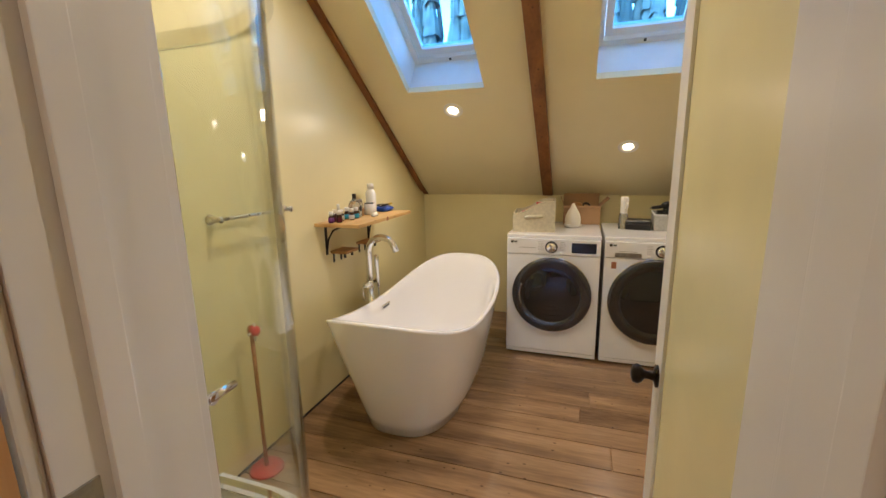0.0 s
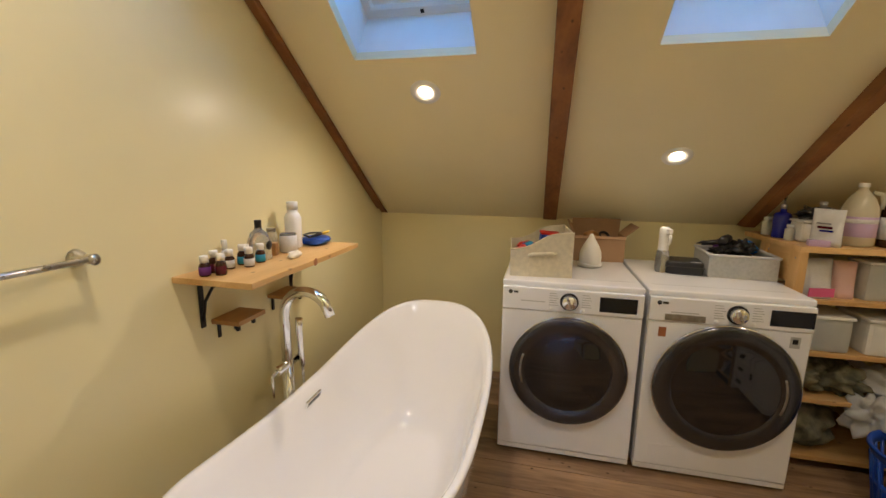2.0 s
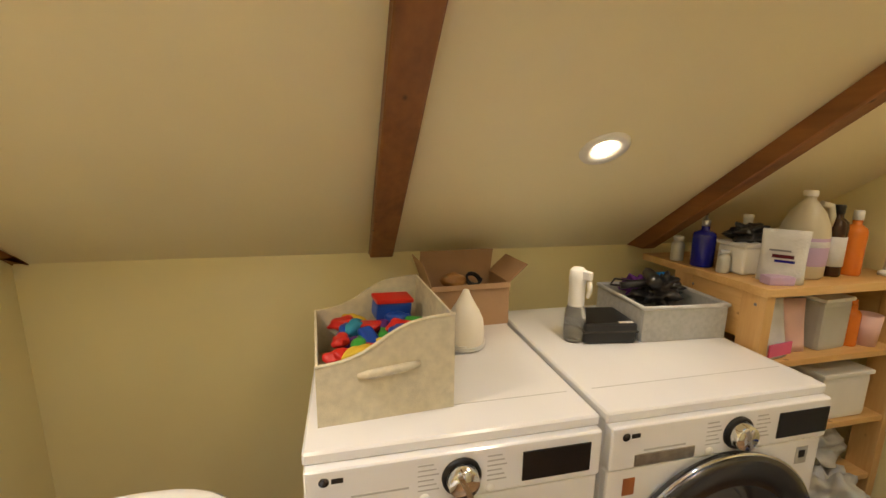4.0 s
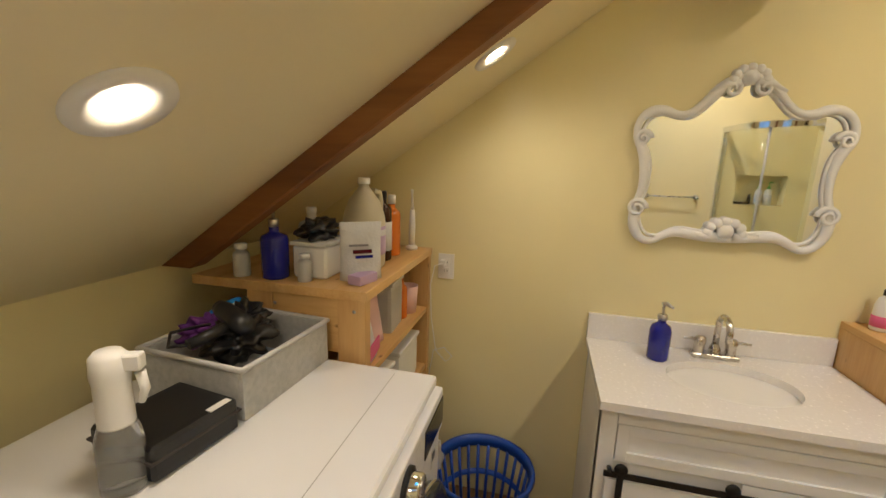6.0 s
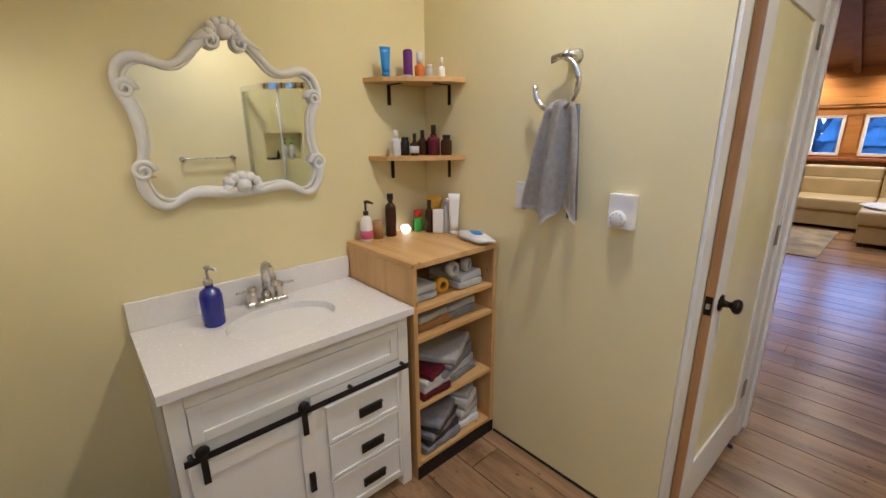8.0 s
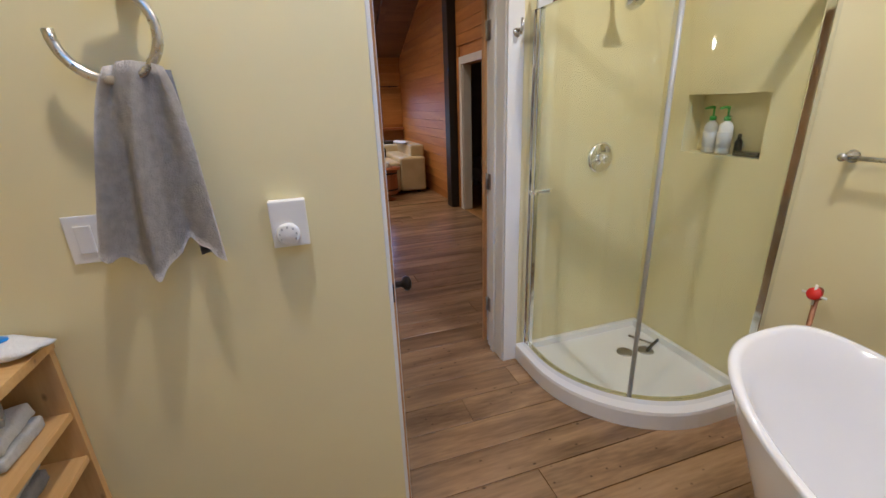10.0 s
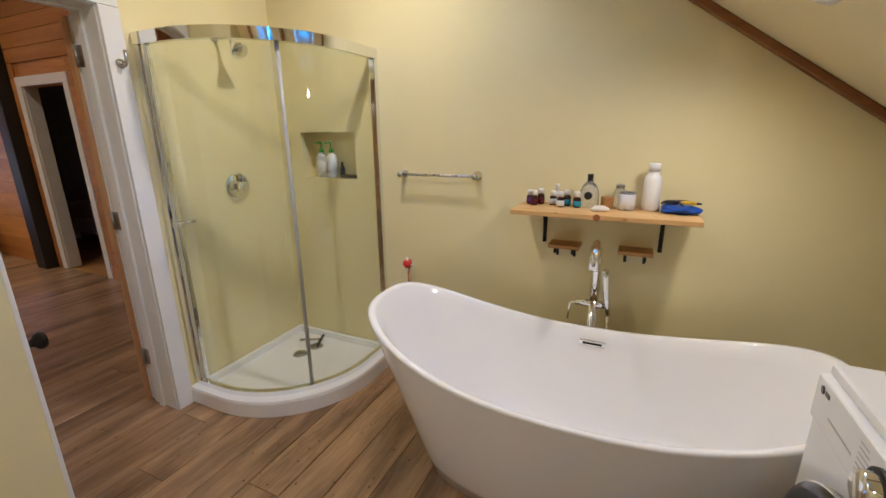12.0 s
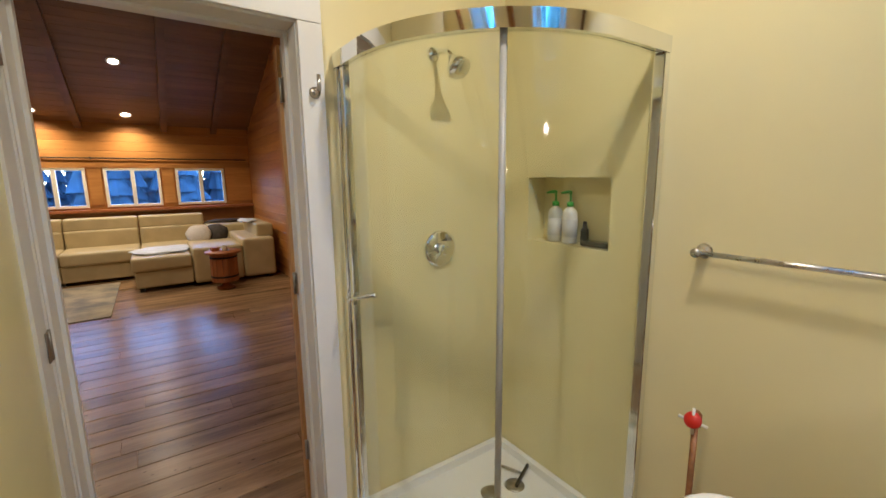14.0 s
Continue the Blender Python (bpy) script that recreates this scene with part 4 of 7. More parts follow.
def black_case():
    t = thing("black_case", (2.045, 4.125, 1.0), -8, "black zipped fabric case on the washing machine", "case")
    part("body", bx(-0.095, -0.07, 0.0005, 0.095, 0.11, 0.075, bevel=0.018, seg=3), BLACKPL, t)
    part("zip", tube(B(), [(-0.096, -0.07, 0.045), (0.096, -0.07, 0.045), (0.096, 0.11, 0.045), (-0.096, 0.11, 0.045)], 0.004, 6, True), DARKCUSH, t)
    part("label", bx(0.03, -0.066, 0.0752, 0.08, -0.05, 0.0765), WHITEPL, t, "white tag")


black_case()


def grey_basket():
    t = thing("fabric_basket", (2.325, 4.19, 1.0), -4, "grey fabric basket heaped with black bags", "basket")
    w, d, h = 0.165, 0.155, 0.125
    for a, b, c, e in ((-w, -d, w, -d + 0.012), (-w, d - 0.012, w, d), (-w, -d + 0.0121, -w + 0.012, d - 0.0121), (w - 0.012, -d + 0.0121, w, d - 0.0121)):
        part("fabric_side", bx(a, b, 0.0005, c, e, h, bevel=0.004), GREYBIN, t)
    part("bottom", bx(-w + 0.0121, -d + 0.0121, 0.0006, w - 0.0121, d - 0.0121, 0.01), GREYBIN, t)
    part("rim", tube(B(), [(-w, -d, h), (w, -d, h), (w, d, h), (-w, d, h)], 0.008, 8, True), LINEN, t, "pale bound rim")
    for i, (x, y, z, r, mt, lb) in enumerate(((2.28, 4.16, 1.135, 0.075, BLACKPL, "crumpled black bag"), (2.37, 4.22, 1.145, 0.07, BLACKPL, "crumpled black bag"), (2.30, 4.27, 1.13, 0.06, PURPLE, "dark folded pouch"))):
        b = solid("bag", lump(B(), (0, 0, 0), (r, r * 0.8, r * 0.6), seed=20 + i, amp=0.9, n=4, freq=6), mt, lb + " in the grey basket", "bag", "bags in the basket")
        b.matrix_basis = pose(x, y, z, 0, 0, 50 * i)
    b = solid("bag", lump(B(), (0, 0, 0), (0.08, 0.012, 0.05), seed=31, amp=0.4, n=3), SKYBLUE, "blue and white patterned packet in the grey basket", "bag", "bags in the basket", smooth=True)
    b.matrix_basis = pose(2.41, 4.305, 1.13, 10, 0, -8)
    part("print_patch", lump(B(), (0.01, -0.006, 0.012), (0.05, 0.010, 0.026), seed=33, amp=0.7), LINEN, b, "white print", True)
    s = thing("hair_dryer", (2.26, 4.16, 1.20), 150, "black hair dryer lying on the basket", "hair dryer")
    part("barrel", lathe(B(), [(0, -0.09), (0.022, -0.09), (0.026, -0.04), (0.024, 0.05), (0.02, 0.08), (0, 0.08)], 20, pose(0, 0, 0, 90, 0, 0)), BLACKPL, s, "", True)
    part("grip", tube(B(), [(0, 0.02, -0.01), (0.05, 0.03, -0.02), (0.11, 0.04, -0.03)], [0.016, 0.015, 0.013], 12), BLACKPL, s)
    part("cord", tube(B(), [(0.11, 0.04, -0.03), (0.14, 0.0, -0.04), (0.12, -0.06, -0.03), (0.05, -0.09, -0.04), (-0.04, -0.07, -0.04), (-0.06, 0.02, -0.05)], 0.004, 6), BLACKPL, s)


grey_basket()


# ---------- pine shelf unit and what stands on it ----------
SH_Z = (1.213, 0.945, 0.665, 0.405, 0.075)


def pine_unit():
    t = thing("pine_shelf_unit", (2.505, 3.915, 0), label="home-made pine shelf unit, crowded with supplies", category="shelf unit")
    W, D = 0.715, 0.40
    for x in (0.0, W - 0.038):
        for y in (0.0, D - 0.09):
            part("upright", bx(x, y, 0, x + 0.038, y + 0.09, SH_Z[0] - 0.03, bevel=0.003), PINE_Z, t)
        part("side_board", bx(x + 0.004, 0.0905, SH_Z[0] - 0.20, x + 0.034, D - 0.0905, SH_Z[0] - 0.03, bevel=0.002), PINE, t)
    part("top_board", bx(-0.005, -0.005, SH_Z[0] - 0.03, W, D + 0.2, SH_Z[0], bevel=0.004), PINE_X, t)
    for z in SH_Z[1:]:
        part("shelf", bx(0.039, 0.004, z - 0.024, W - 0.039, D, z, bevel=0.003), PINE_X, t)
    for x, y, z in ((-0.001, 0.035, 1.15), (-0.001, 0.055, 0.97), (-0.001, 0.30, 1.15)):
        part("screw", lathe(B(), [(0, 0.002), (0.005, 0.001), (0.006, 0)], 10, pose(x, y, z, 0, -90, 0)), STEEL, t)


pine_unit()


def bottle(name, at, profile, mat, label, category="bottle", cap=None, capmat=None, band=None, bandmat=None, pump=False, turn=0, group="", seg=24):
    """A turned bottle with its cap, an optional wrap-round label and an optional pump."""
    t = thing(name, at, turn, label, category, group)
    part("body", lathe(B(), [(0, 0.0005)] + profile, seg), mat, t, "", True)
    r, z = profile[-1]
    if band:
        br, z0, z1 = band
        part("label", lathe(B(), [(br, z0), (br + 0.0008, z0 + 0.0005), (br + 0.0008, z1 - 0.0005), (br, z1)], seg), bandmat, t, "", True)
    if cap:
        cr, ch = cap
        part("cap", lathe(B(), [(0, z - 0.002), (cr, z - 0.002), (cr, z + ch - 0.002), (cr * 0.9, z + ch), (0, z + ch)], 18), capmat, t, "", True)
        z += ch
    if pump:
        p = part("pump", tube(B(), [(0, 0, z), (0, 0, z + 0.035), (0, 0, z + 0.042), (0.0, -0.012, z + 0.046), (0, -0.045, z + 0.040)], [0.005, 0.005, 0.010, 0.008, 0.004], 10), capmat, t)
    return t


def round_bottle(r, h, neck=0.3, nh=0.12):
    return [(r * 0.94, 0.0005), (r, h * 0.02 + 0.002), (r, h * (1 - nh) * 0.86), (r * 0.9, h * (1 - nh) * 0.94), (r * neck * 1.3, h * (1 - nh)), (r * neck, h * (1 - nh) + 0.003), (r * neck, h), (0, h)][:-1] + [(r * neck, h + 0.0005)]


def soft_box(name, at, size, mat, label, category, turn=0, bevel=0.01, group=""):
    ob = solid(name, bx(-size[0] / 2, -size[1] / 2, 0.0005, size[0] / 2, size[1] / 2, size[2], bevel=bevel), mat, label, category, group)
    ob.matrix_basis = pose(*at, 0, 0, turn)
    return ob


def pouch(name, at, w, h, d, mat, label, turn=0, tilt=0):
    """A stand-up foil pouch: fat at the foot, flat at the sealed top."""
    t = thing(name, at, turn, label, "pouch")
    bm = B()
    rows = []
    n = 20
    for k in range(7):
        f = k / 6
        th = d * (1 - f) ** 0.7 + 0.002
        rows.append([bm.verts.new((w / 2 * (1 - 0.04 * math.sin(f * 3)) * math.copysign(abs(math.cos(a)) ** 0.6, math.cos(a)), th / 2 * math.sin(a), 0.0005 + h * f)) for a in [2 * math.pi * i / n for i in range(n)]])
    for a, b in zip(rows, rows[1:]):
        for i in range(n):
            bm.faces.new((a[i], a[(i + 1) % n], b[(i + 1) % n], b[i]))
    bm.faces.new(rows[0])
    bm.faces.new(rows[-1])
    part("bag", bm, mat, t, "", True)
    return t


def shelf_unit_goods():
    z = SH_Z[0]
    bottle("soap_bottle", (2.565, 4.25, z), round_bottle(0.043, 0.165, 0.35), BLUEGLASS, "cobalt blue glass pump bottle on the pine shelf", cap=(0.016, 0.022), capmat=NICKEL, pump=True, turn=-40)
    t = thing("jug", (2.80, 4.05, z), 0, "large milky plastic jug with lilac label and white cap", "jug")
    prof = [(0, 0.0005), (0.066, 0.0005), (0.074, 0.01), (0.075, 0.165), (0.070, 0.195), (0.052, 0.24), (0.030, 0.27), (0.018, 0.285), (0.018, 0.30), (0, 0.30)]
    part("body", lathe(B(), prof, 32), MILKPL, t, "", True)
    part("cap", lathe(B(), [(0.022, 0.296), (0.022, 0.314), (0.019, 0.317), (0, 0.317)], 24), WHITEPL, t, "white screw cap", True)
    part("label", lathe(B(), [(0.0755, 0.05), (0.0762, 0.051), (0.0762, 0.15), (0.0755, 0.151)], 32), LILAC, t, "lilac paper label", True)
    part("label_band", lathe(B(), [(0.0765, 0.118), (0.0770, 0.119), (0.0770, 0.138), (0.0765, 0.139)], 32), LINEN, t, "", True)
    part("grip", tube(B(), [(0.03, -0.02, 0.27), (0.062, -0.03, 0.262), (0.072, -0.032, 0.225), (0.066, -0.03, 0.19)], 0.012, 10), MILKPL, t, "moulded handle")
    bottle("dark_bottle", (2.92, 4.03, z), round_bottle(0.036, 0.235, 0.42, 0.08), AMBER, "tall dark bottle with pale label and black cap", cap=(0.017, 0.03), capmat=BLACKPL, band=(0.0365, 0.04, 0.15), bandmat=LINEN)
    bottle("orange_bottle", (3.02, 4.03, z), round_bottle(0.036, 0.21, 0.4, 0.1), ORANGE, "clear bottle of orange liquid soap with white cap", cap=(0.016, 0.034), capmat=WHITEPL)
    t = thing("electric_toothbrush", (3.15, 3.985, z), label="white electric toothbrush standing on its charger", category="toothbrush")
    part("charger", lathe(B(), [(0, 0.0005), (0.026, 0.0005), (0.027, 0.012), (0.014, 0.022), (0, 0.022)], 22), WHITEPL, t, "", True)
    part("handle", tube(B(), [(0, 0, 0.02), (0.002, 0, 0.10), (0.002, 0, 0.175)], [0.014, 0.0145, 0.010], 14), WHITEPL, t)
    part("brush_head", tube(B(), [(0.002, 0, 0.175), (-0.004, 0, 0.235), (-0.006, 0, 0.262)], [0.007, 0.005, 0.007], 10), WHITEPL, t)
    p = pouch("powder_pouch", (2.64, 3.99, z), 0.135, 0.185, 0.055, LINEN, "white stand-up pouch with small dark print", -52)
    for i, (a, b, c, mt) in enumerate(((-0.03, 0.03, 0.088, MAROON), (-0.022, 0.034, 0.072, BLUEGLASS), (-0.04, 0.02, 0.11, GREYCLOTH))):
        part("print_bar", bx(a, -0.026 + 0.004 * i, c, b, -0.0215 + 0.004 * i, c + 0.012 - 0.003 * i), mt, p)
    soft_box("soap_box", (2.60, 3.965, z), (0.085, 0.05, 0.03), LILAC, "small lilac and white soap carton lying on the shelf", "box", -15, 0.004)
    t = thing("plastic_tub", (2.665, 4.14, z), label="white plastic tub with a lid and dark things on top", category="tub")
    part("body", bx(-0.085, -0.06, 0.0005, 0.085, 0.06, 0.105, bevel=0.018, seg=3), WHITEPL, t)
    part("lid", bx(-0.09, -0.065, 0.105, 0.09, 0.065, 0.118, bevel=0.006), LINEN, t)
    b = solid("bag", lump(B(), (0, 0, 0), (0.07, 0.05, 0.035), seed=51, amp=0.8, n=4, freq=5), BLACKPL, "dark crumpled pouch on the white tub", "bag")
    b.matrix_basis = pose(2.665, 4.15, z + 0.148)
    bottle("clear_bottle", (2.735, 4.22, z), round_bottle(0.045, 0.19, 0.35), CLEARPL, "cloudy plastic bottle at the back of the shelf", cap=(0.018, 0.02), capmat=WHITEPL)
    bottle("small_jar", (2.545, 4.36, z), round_bottle(0.026, 0.09, 0.6), CLEARPL, "small clear jar at the back of the shelf", cap=(0.02, 0.014), capmat=WHITEPL)
    bottle("small_jar", (2.555, 4.14, z), round_bottle(0.022, 0.075, 0.6), CLEARPL, "small clear jar with pale cap on the shelf", cap=(0.017, 0.012), capmat=LINEN)
    z = SH_Z[1]
    pouch("diaper_pack", (2.63, 4.0, z), 0.15, 0.20, 0.12, LINEN, "white plastic pack with pink lower print", 8)
    part("print_patch", bx(-0.06, -0.0605, 0.01, 0.06, -0.055, 0.055), PINK, bpy.data.objects["diaper_pack"])
    pouch("paper_pack", (2.765, 4.02, z), 0.10, 0.19, 0.10, PALEPINK, "crumpled pale packet on the second shelf", -10)
    t = thing("storage_box", (2.90, 4.03, z), 4, "cloudy upright plastic container with lid", "storage box")
    part("body", bx(-0.075, -0.07, 0.0005, 0.075, 0.07, 0.185, bevel=0.016), CLEARPL, t)
    part("lid", bx(-0.08, -0.075, 0.185, 0.08, 0.075, 0.20, bevel=0.006), WHITEPL, t)
    bottle("orange_bottle", (3.02, 3.99, z), round_bottle(0.03, 0.16, 0.5), ORANGE, "small orange bottle beside a pink cup", cap=(0.013, 0.02), capmat=ORANGE)
    bottle("pink_cup", (3.095, 3.98, z), [(0.036, 0.0005), (0.043, 0.12), (0.040, 0.12), (0.034, 0.006)], PALEPINK, "pale pink plastic cup", "cup")
    z = SH_Z[2]
    for x, w, mt in ((2.69, 0.22, CLEARPL), (2.985, 0.24, WHITEPL)):
        t = thing("storage_box", (x, 4.06, z), 0, "translucent plastic storage box on the pine shelf", "storage box", "plastic boxes on the unit")
        part("body", bx(-w / 2, -0.125, 0.0005, w / 2, 0.125, 0.175, bevel=0.02), mt, t)
        part("lid", bx(-w / 2 - 0.006, -0.131, 0.175, w / 2 + 0.006, 0.131, 0.192, bevel=0.006), WHITEPL, t)
    z = SH_Z[3]
    for i, (x, mt, lb) in enumerate(((2.66, CAMO, "olive patterned rolled cloth"), (2.84, CAMO, "olive patterned rolled cloth"), (3.0, CLEARPL, "clear bag of small things"))):
        b = solid("rolled_cloth", lump(B(), (0, 0, 0), (0.11, 0.13, 0.085), seed=60 + i, amp=0.6, n=4, freq=5), mt, lb + " on the lower shelf", "cloth", smooth=True)
        b.matrix_basis = pose(x, 4.08, z + 0.078, 0, 0, 30 * i)
    b = solid("plastic_bag", lump(B(), (0, 0, 0), (0.11, 0.11, 0.10), seed=71, amp=0.8, n=4, freq=5), CLEARPL, "pale green crumpled plastic bag hanging over the shelf edge", "bag", smooth=True)
    b.matrix_basis = pose(2.95, 3.90, z - 0.045)
    b = solid("rolled_cloth", lump(B(), (0, 0, 0), (0.15, 0.13, 0.12), seed=75, amp=0.5, n=4, freq=4), CAMO, "grey-green sack on the lowest board", "cloth", smooth=True)
    b.matrix_basis = pose(2.70, 4.06, SH_Z[4] + 0.115)


shelf_unit_goods()


def laundry_basket():
    t = thing("laundry_basket", (2.98, 3.60, 0), label="round blue plastic laundry basket with slotted sides", category="laundry basket")
    n, h = 40, 0.34

    def rad(z):
        return 0.15 + 0.055 * z / h

    part("base", lathe(B(), [(0, 0.001), (0.15, 0.001), (0.152, 0.05), (0.147, 0.05), (0.145, 0.008), (0, 0.008)], n), BLUEPL, t, "", True)
    part("rim", lathe(B(), [(rad(0.30), 0.295), (rad(0.30) + 0.003, 0.30), (rad(0.34) + 0.012, 0.338), (rad(0.34) + 0.014, 0.332), (rad(0.34) + 0.010, 0.345), (rad(0.34) - 0.002, 0.345), (rad(0.30) - 0.004, 0.295), (rad(0.30), 0.295)], n), BLUEPL, t, "", True)
    part("band", lathe(B(), [(rad(0.165), 0.16), (rad(0.17) + 0.003, 0.165), (rad(0.185) + 0.003, 0.185), (rad(0.185) - 0.002, 0.187), (rad(0.165) - 0.002, 0.16)], n), BLUEPL, t, "", True)
    for i in range(26):
        a = 2 * math.pi * i / 26
        c, s = math.cos(a), math.sin(a)
        part("slat", tube(B(), [(rad(0.045) * c, rad(0.045) * s, 0.045), (rad(0.3) * c, rad(0.3) * s, 0.30)], 0.0075, 6), BLUEPL, t)


laundry_basket()


# ---------- vanity ----------
def vanity():
    t = thing("bathroom_vanity", (0, 0, 0), label="white farmhouse vanity with black barn-door rail and drawers", category="vanity")
    y0, y1, x0, x1 = 2.335, 3.20, 2.735, RIGHT - 0.002
    part("carcass", bx(x0 + 0.012, y0, 0.06, x1, y1, 0.845, bevel=0.002), WHITE, t)
    for ya, yb in ((y0, y0 + 0.05), (y1 - 0.05, y1)):
        part("leg", bx(x0 + 0.0, ya, 0.0, x0 + 0.05, yb, 0.845, bevel=0.003), WHITE, t)
    part("top_rail", bx(x0, y0 + 0.051, 0.79, x0 + 0.02, y1 - 0.051, 0.845, bevel=0.002), WHITE, t)

    def shaker(name, ya, yb, za, zb, xf, fr=0.045):
        p = part(name, bx(xf + 0.008, ya + 0.004, za + 0.004, xf + 0.016, yb - 0.004, zb - 0.004), WHITE, t)
        for a, b, c, d in ((ya, ya + fr, za, zb), (yb - fr, yb, za, zb), (ya + fr, yb - fr, za, za + fr), (ya + fr, yb - fr, zb - fr, zb)):
            part("frame_rail", bx(xf, a, c, xf + 0.018, b, d, bevel=0.002), WHITE, p)
        return p

    shaker("false_drawer", y0 + 0.053, y1 - 0.053, 0.655, 0.787, x0 - 0.002, 0.035)
    ym = 2.775
    part("mid_stile", bx(x0, y0 + 0.051, 0.06, x0 + 0.011, ym, 0.65), WHITE, t)
    for i in range(3):
        z1 = 0.585 - 0.168 * i
        d = shaker("drawer", y0 + 0.058, ym - 0.05, z1 - 0.160, z1, x0 - 0.010, 0.012)
        pl = part("pull", bx(x0 - 0.016, y0 + 0.150, z1 - 0.112, x0 - 0.008, y0 + 0.255, z1 - 0.072, bevel=0.003), BLACK, d, "black recessed cup pull")
        part("pull_lip", bx(x0 - 0.022, y0 + 0.150, z1 - 0.078, x0 - 0.012, y0 + 0.255, z1 - 0.071, bevel=0.002), BLACK, pl)
    d = shaker("barn_door", ym + 0.005, y1 - 0.028, 0.07, 0.600, x0 - 0.022, 0.055)
    part("pull", bx(x0 - 0.034, ym + 0.022, 0.28, x0 - 0.022, ym + 0.044, 0.36, bevel=0.003), BLACK, d, "black door pull")
    r = part("barn_rail", bx(x0 - 0.030, y0 + 0.022, 0.613, x0 - 0.024, y1 - 0.020, 0.634, bevel=0.001), BLACK, t, "flat black sliding rail")
    for y in (ym + 0.04, y1 - 0.07):
        h = part("hanger", bx(x0 - 0.038, y - 0.010, 0.535, x0 - 0.030, y + 0.010, 0.645, bevel=0.002), BLACK, t, "black strap hanger")
        part("wheel", lathe(B(), [(0, 0), (0.019, 0), (0.021, 0.004), (0.019, 0.010), (0, 0.010)], 22, pose(x0 - 0.030, y, 0.650, 0, -90, 0)), BLACK, h, "", True)
    for y in (y0 + 0.04, 2.62, y1 - 0.04):
        part("rail_stop", tube(B(), [(x0 - 0.036, y, 0.628), (x0 + 0.001, y, 0.628)], 0.008, 10), BLACK, t)
    # worktop with an oval cut-out
    w = thing("vanity_top", label="white quartz vanity top with undermounted oval basin", category="worktop")
    X0, X1, Y0, Y1 = 2.702, RIGHT - 0.002, 2.322, 3.213
    cx, cy, rx, ry = 2.965, 2.755, 0.150, 0.205
    bm = B()
    n = 64
    outs = []
    for i in range(n):
        a = 2 * math.pi * i / n
        c, s = math.cos(a), math.sin(a)
        k = min((X1 - cx) / c if c > 1e-6 else ((X0 - cx) / c if c < -1e-6 else 9), (Y1 - cy) / s if s > 1e-6 else ((Y0 - cy) / s if s < -1e-6 else 9))
        outs.append((cx + k * c, cy + k * s, cx + rx * c, cy + ry * s))
    rings = [[bm.verts.new((o[0], o[1], 0.846)) for o in outs], [bm.verts.new((o[0], o[1], 0.875)) for o in outs],
             [bm.verts.new((o[2], o[3], 0.875)) for o in outs], [bm.verts.new((o[2], o[3], 0.846)) for o in outs]]
    for k in range(4):
        a, b = rings[k], rings[(k + 1) % 4]
        for i in range(n):
            bm.faces.new((a[i], a[(i + 1) % n], b[(i + 1) % n], b[i]))
    for vx, vy in ((X0, Y0), (X0, Y1), (X1, Y0), (X1, Y1)):
        near = min(rings[1], key=lambda v: (v.co.x - vx) ** 2 + (v.co.y - vy) ** 2)
        i = rings[1].index(near)
        for r0 in (rings[0], rings[1]):
            r0[i].co.x, r0[i].co.y = vx, vy
    part("slab", bm, QUARTZ, w)
    bm = B()
    rows = []
    for f, z in ((1.0, 0.845), (0.97, 0.81), (0.88, 0.76), (0.68, 0.722), (0.35, 0.708), (0.1, 0.706)):
        rows.append([bm.verts.new((cx + rx * f * math.cos(2 * math.pi * i / 48), cy + ry * f * math.sin(2 * math.pi * i / 48), z)) for i in range(48)])
    for a, b in zip(rows, rows[1:]):
        for i in range(48):
            bm.faces.new((a[i], a[(i + 1) % 48], b[(i + 1) % 48], b[i]))
    bm.faces.new(rows[-1])
    part("basin", bm, ACRYLIC, w, "white oval basin", True)
    part("basin_drain", lathe(B(), [(0, 0.709), (0.02, 0.709), (0.023, 0.7065)], 20, pose(cx, cy, 0)), NICKEL, w, "", True)
    part("backsplash", bx(X1 - 0.018, Y0, 0.8755, X1, Y1, 0.985, bevel=0.003), QUARTZ, w, "white quartz upstand")


vanity()


# ---------- basin tap and soap ----------
def basin_tap():
    t = thing("basin_tap", (3.165, 2.745, 0.875), label="brushed nickel two-handle basin tap with arched spout", category="tap")
    part("deck_plate", bx(-0.026, -0.082, 0.0005, 0.026, 0.082, 0.020, bevel=0.008, seg=3), NICKEL, t)
    for y in (-0.055, 0.055):
        part("handle_post", lathe(B(), [(0.020, 0.018), (0.019, 0.05), (0.021, 0.055), (0.021, 0.075), (0.015, 0.082), (0, 0.082)], 22, pose(0, y, 0)), NICKEL, t, "", True)
        part("lever", tube(B(), [(0, y, 0.068), (-0.006, y + math.copysign(0.035, y), 0.072), (-0.010, y + math.copysign(0.062, y), 0.072)], [0.008, 0.006, 0.005], 10), NICKEL, t)
    part("spout_base", lathe(B(), [(0.022, 0.018), (0.020, 0.04), (0.015, 0.05), (0.012, 0.06)], 22), NICKEL, t, "", True)
    arc = [(0, 0, 0.05), (0, 0, 0.13)] + [(-0.052 + 0.052 * math.cos(a), 0, 0.13 + 0.052 * math.sin(a)) for a in [math.pi * i / 12 for i in range(1, 13)]] + [(-0.104, 0, 0.105)]
    part("spout", tube(B(), arc, 0.0115, 14), NICKEL, t)


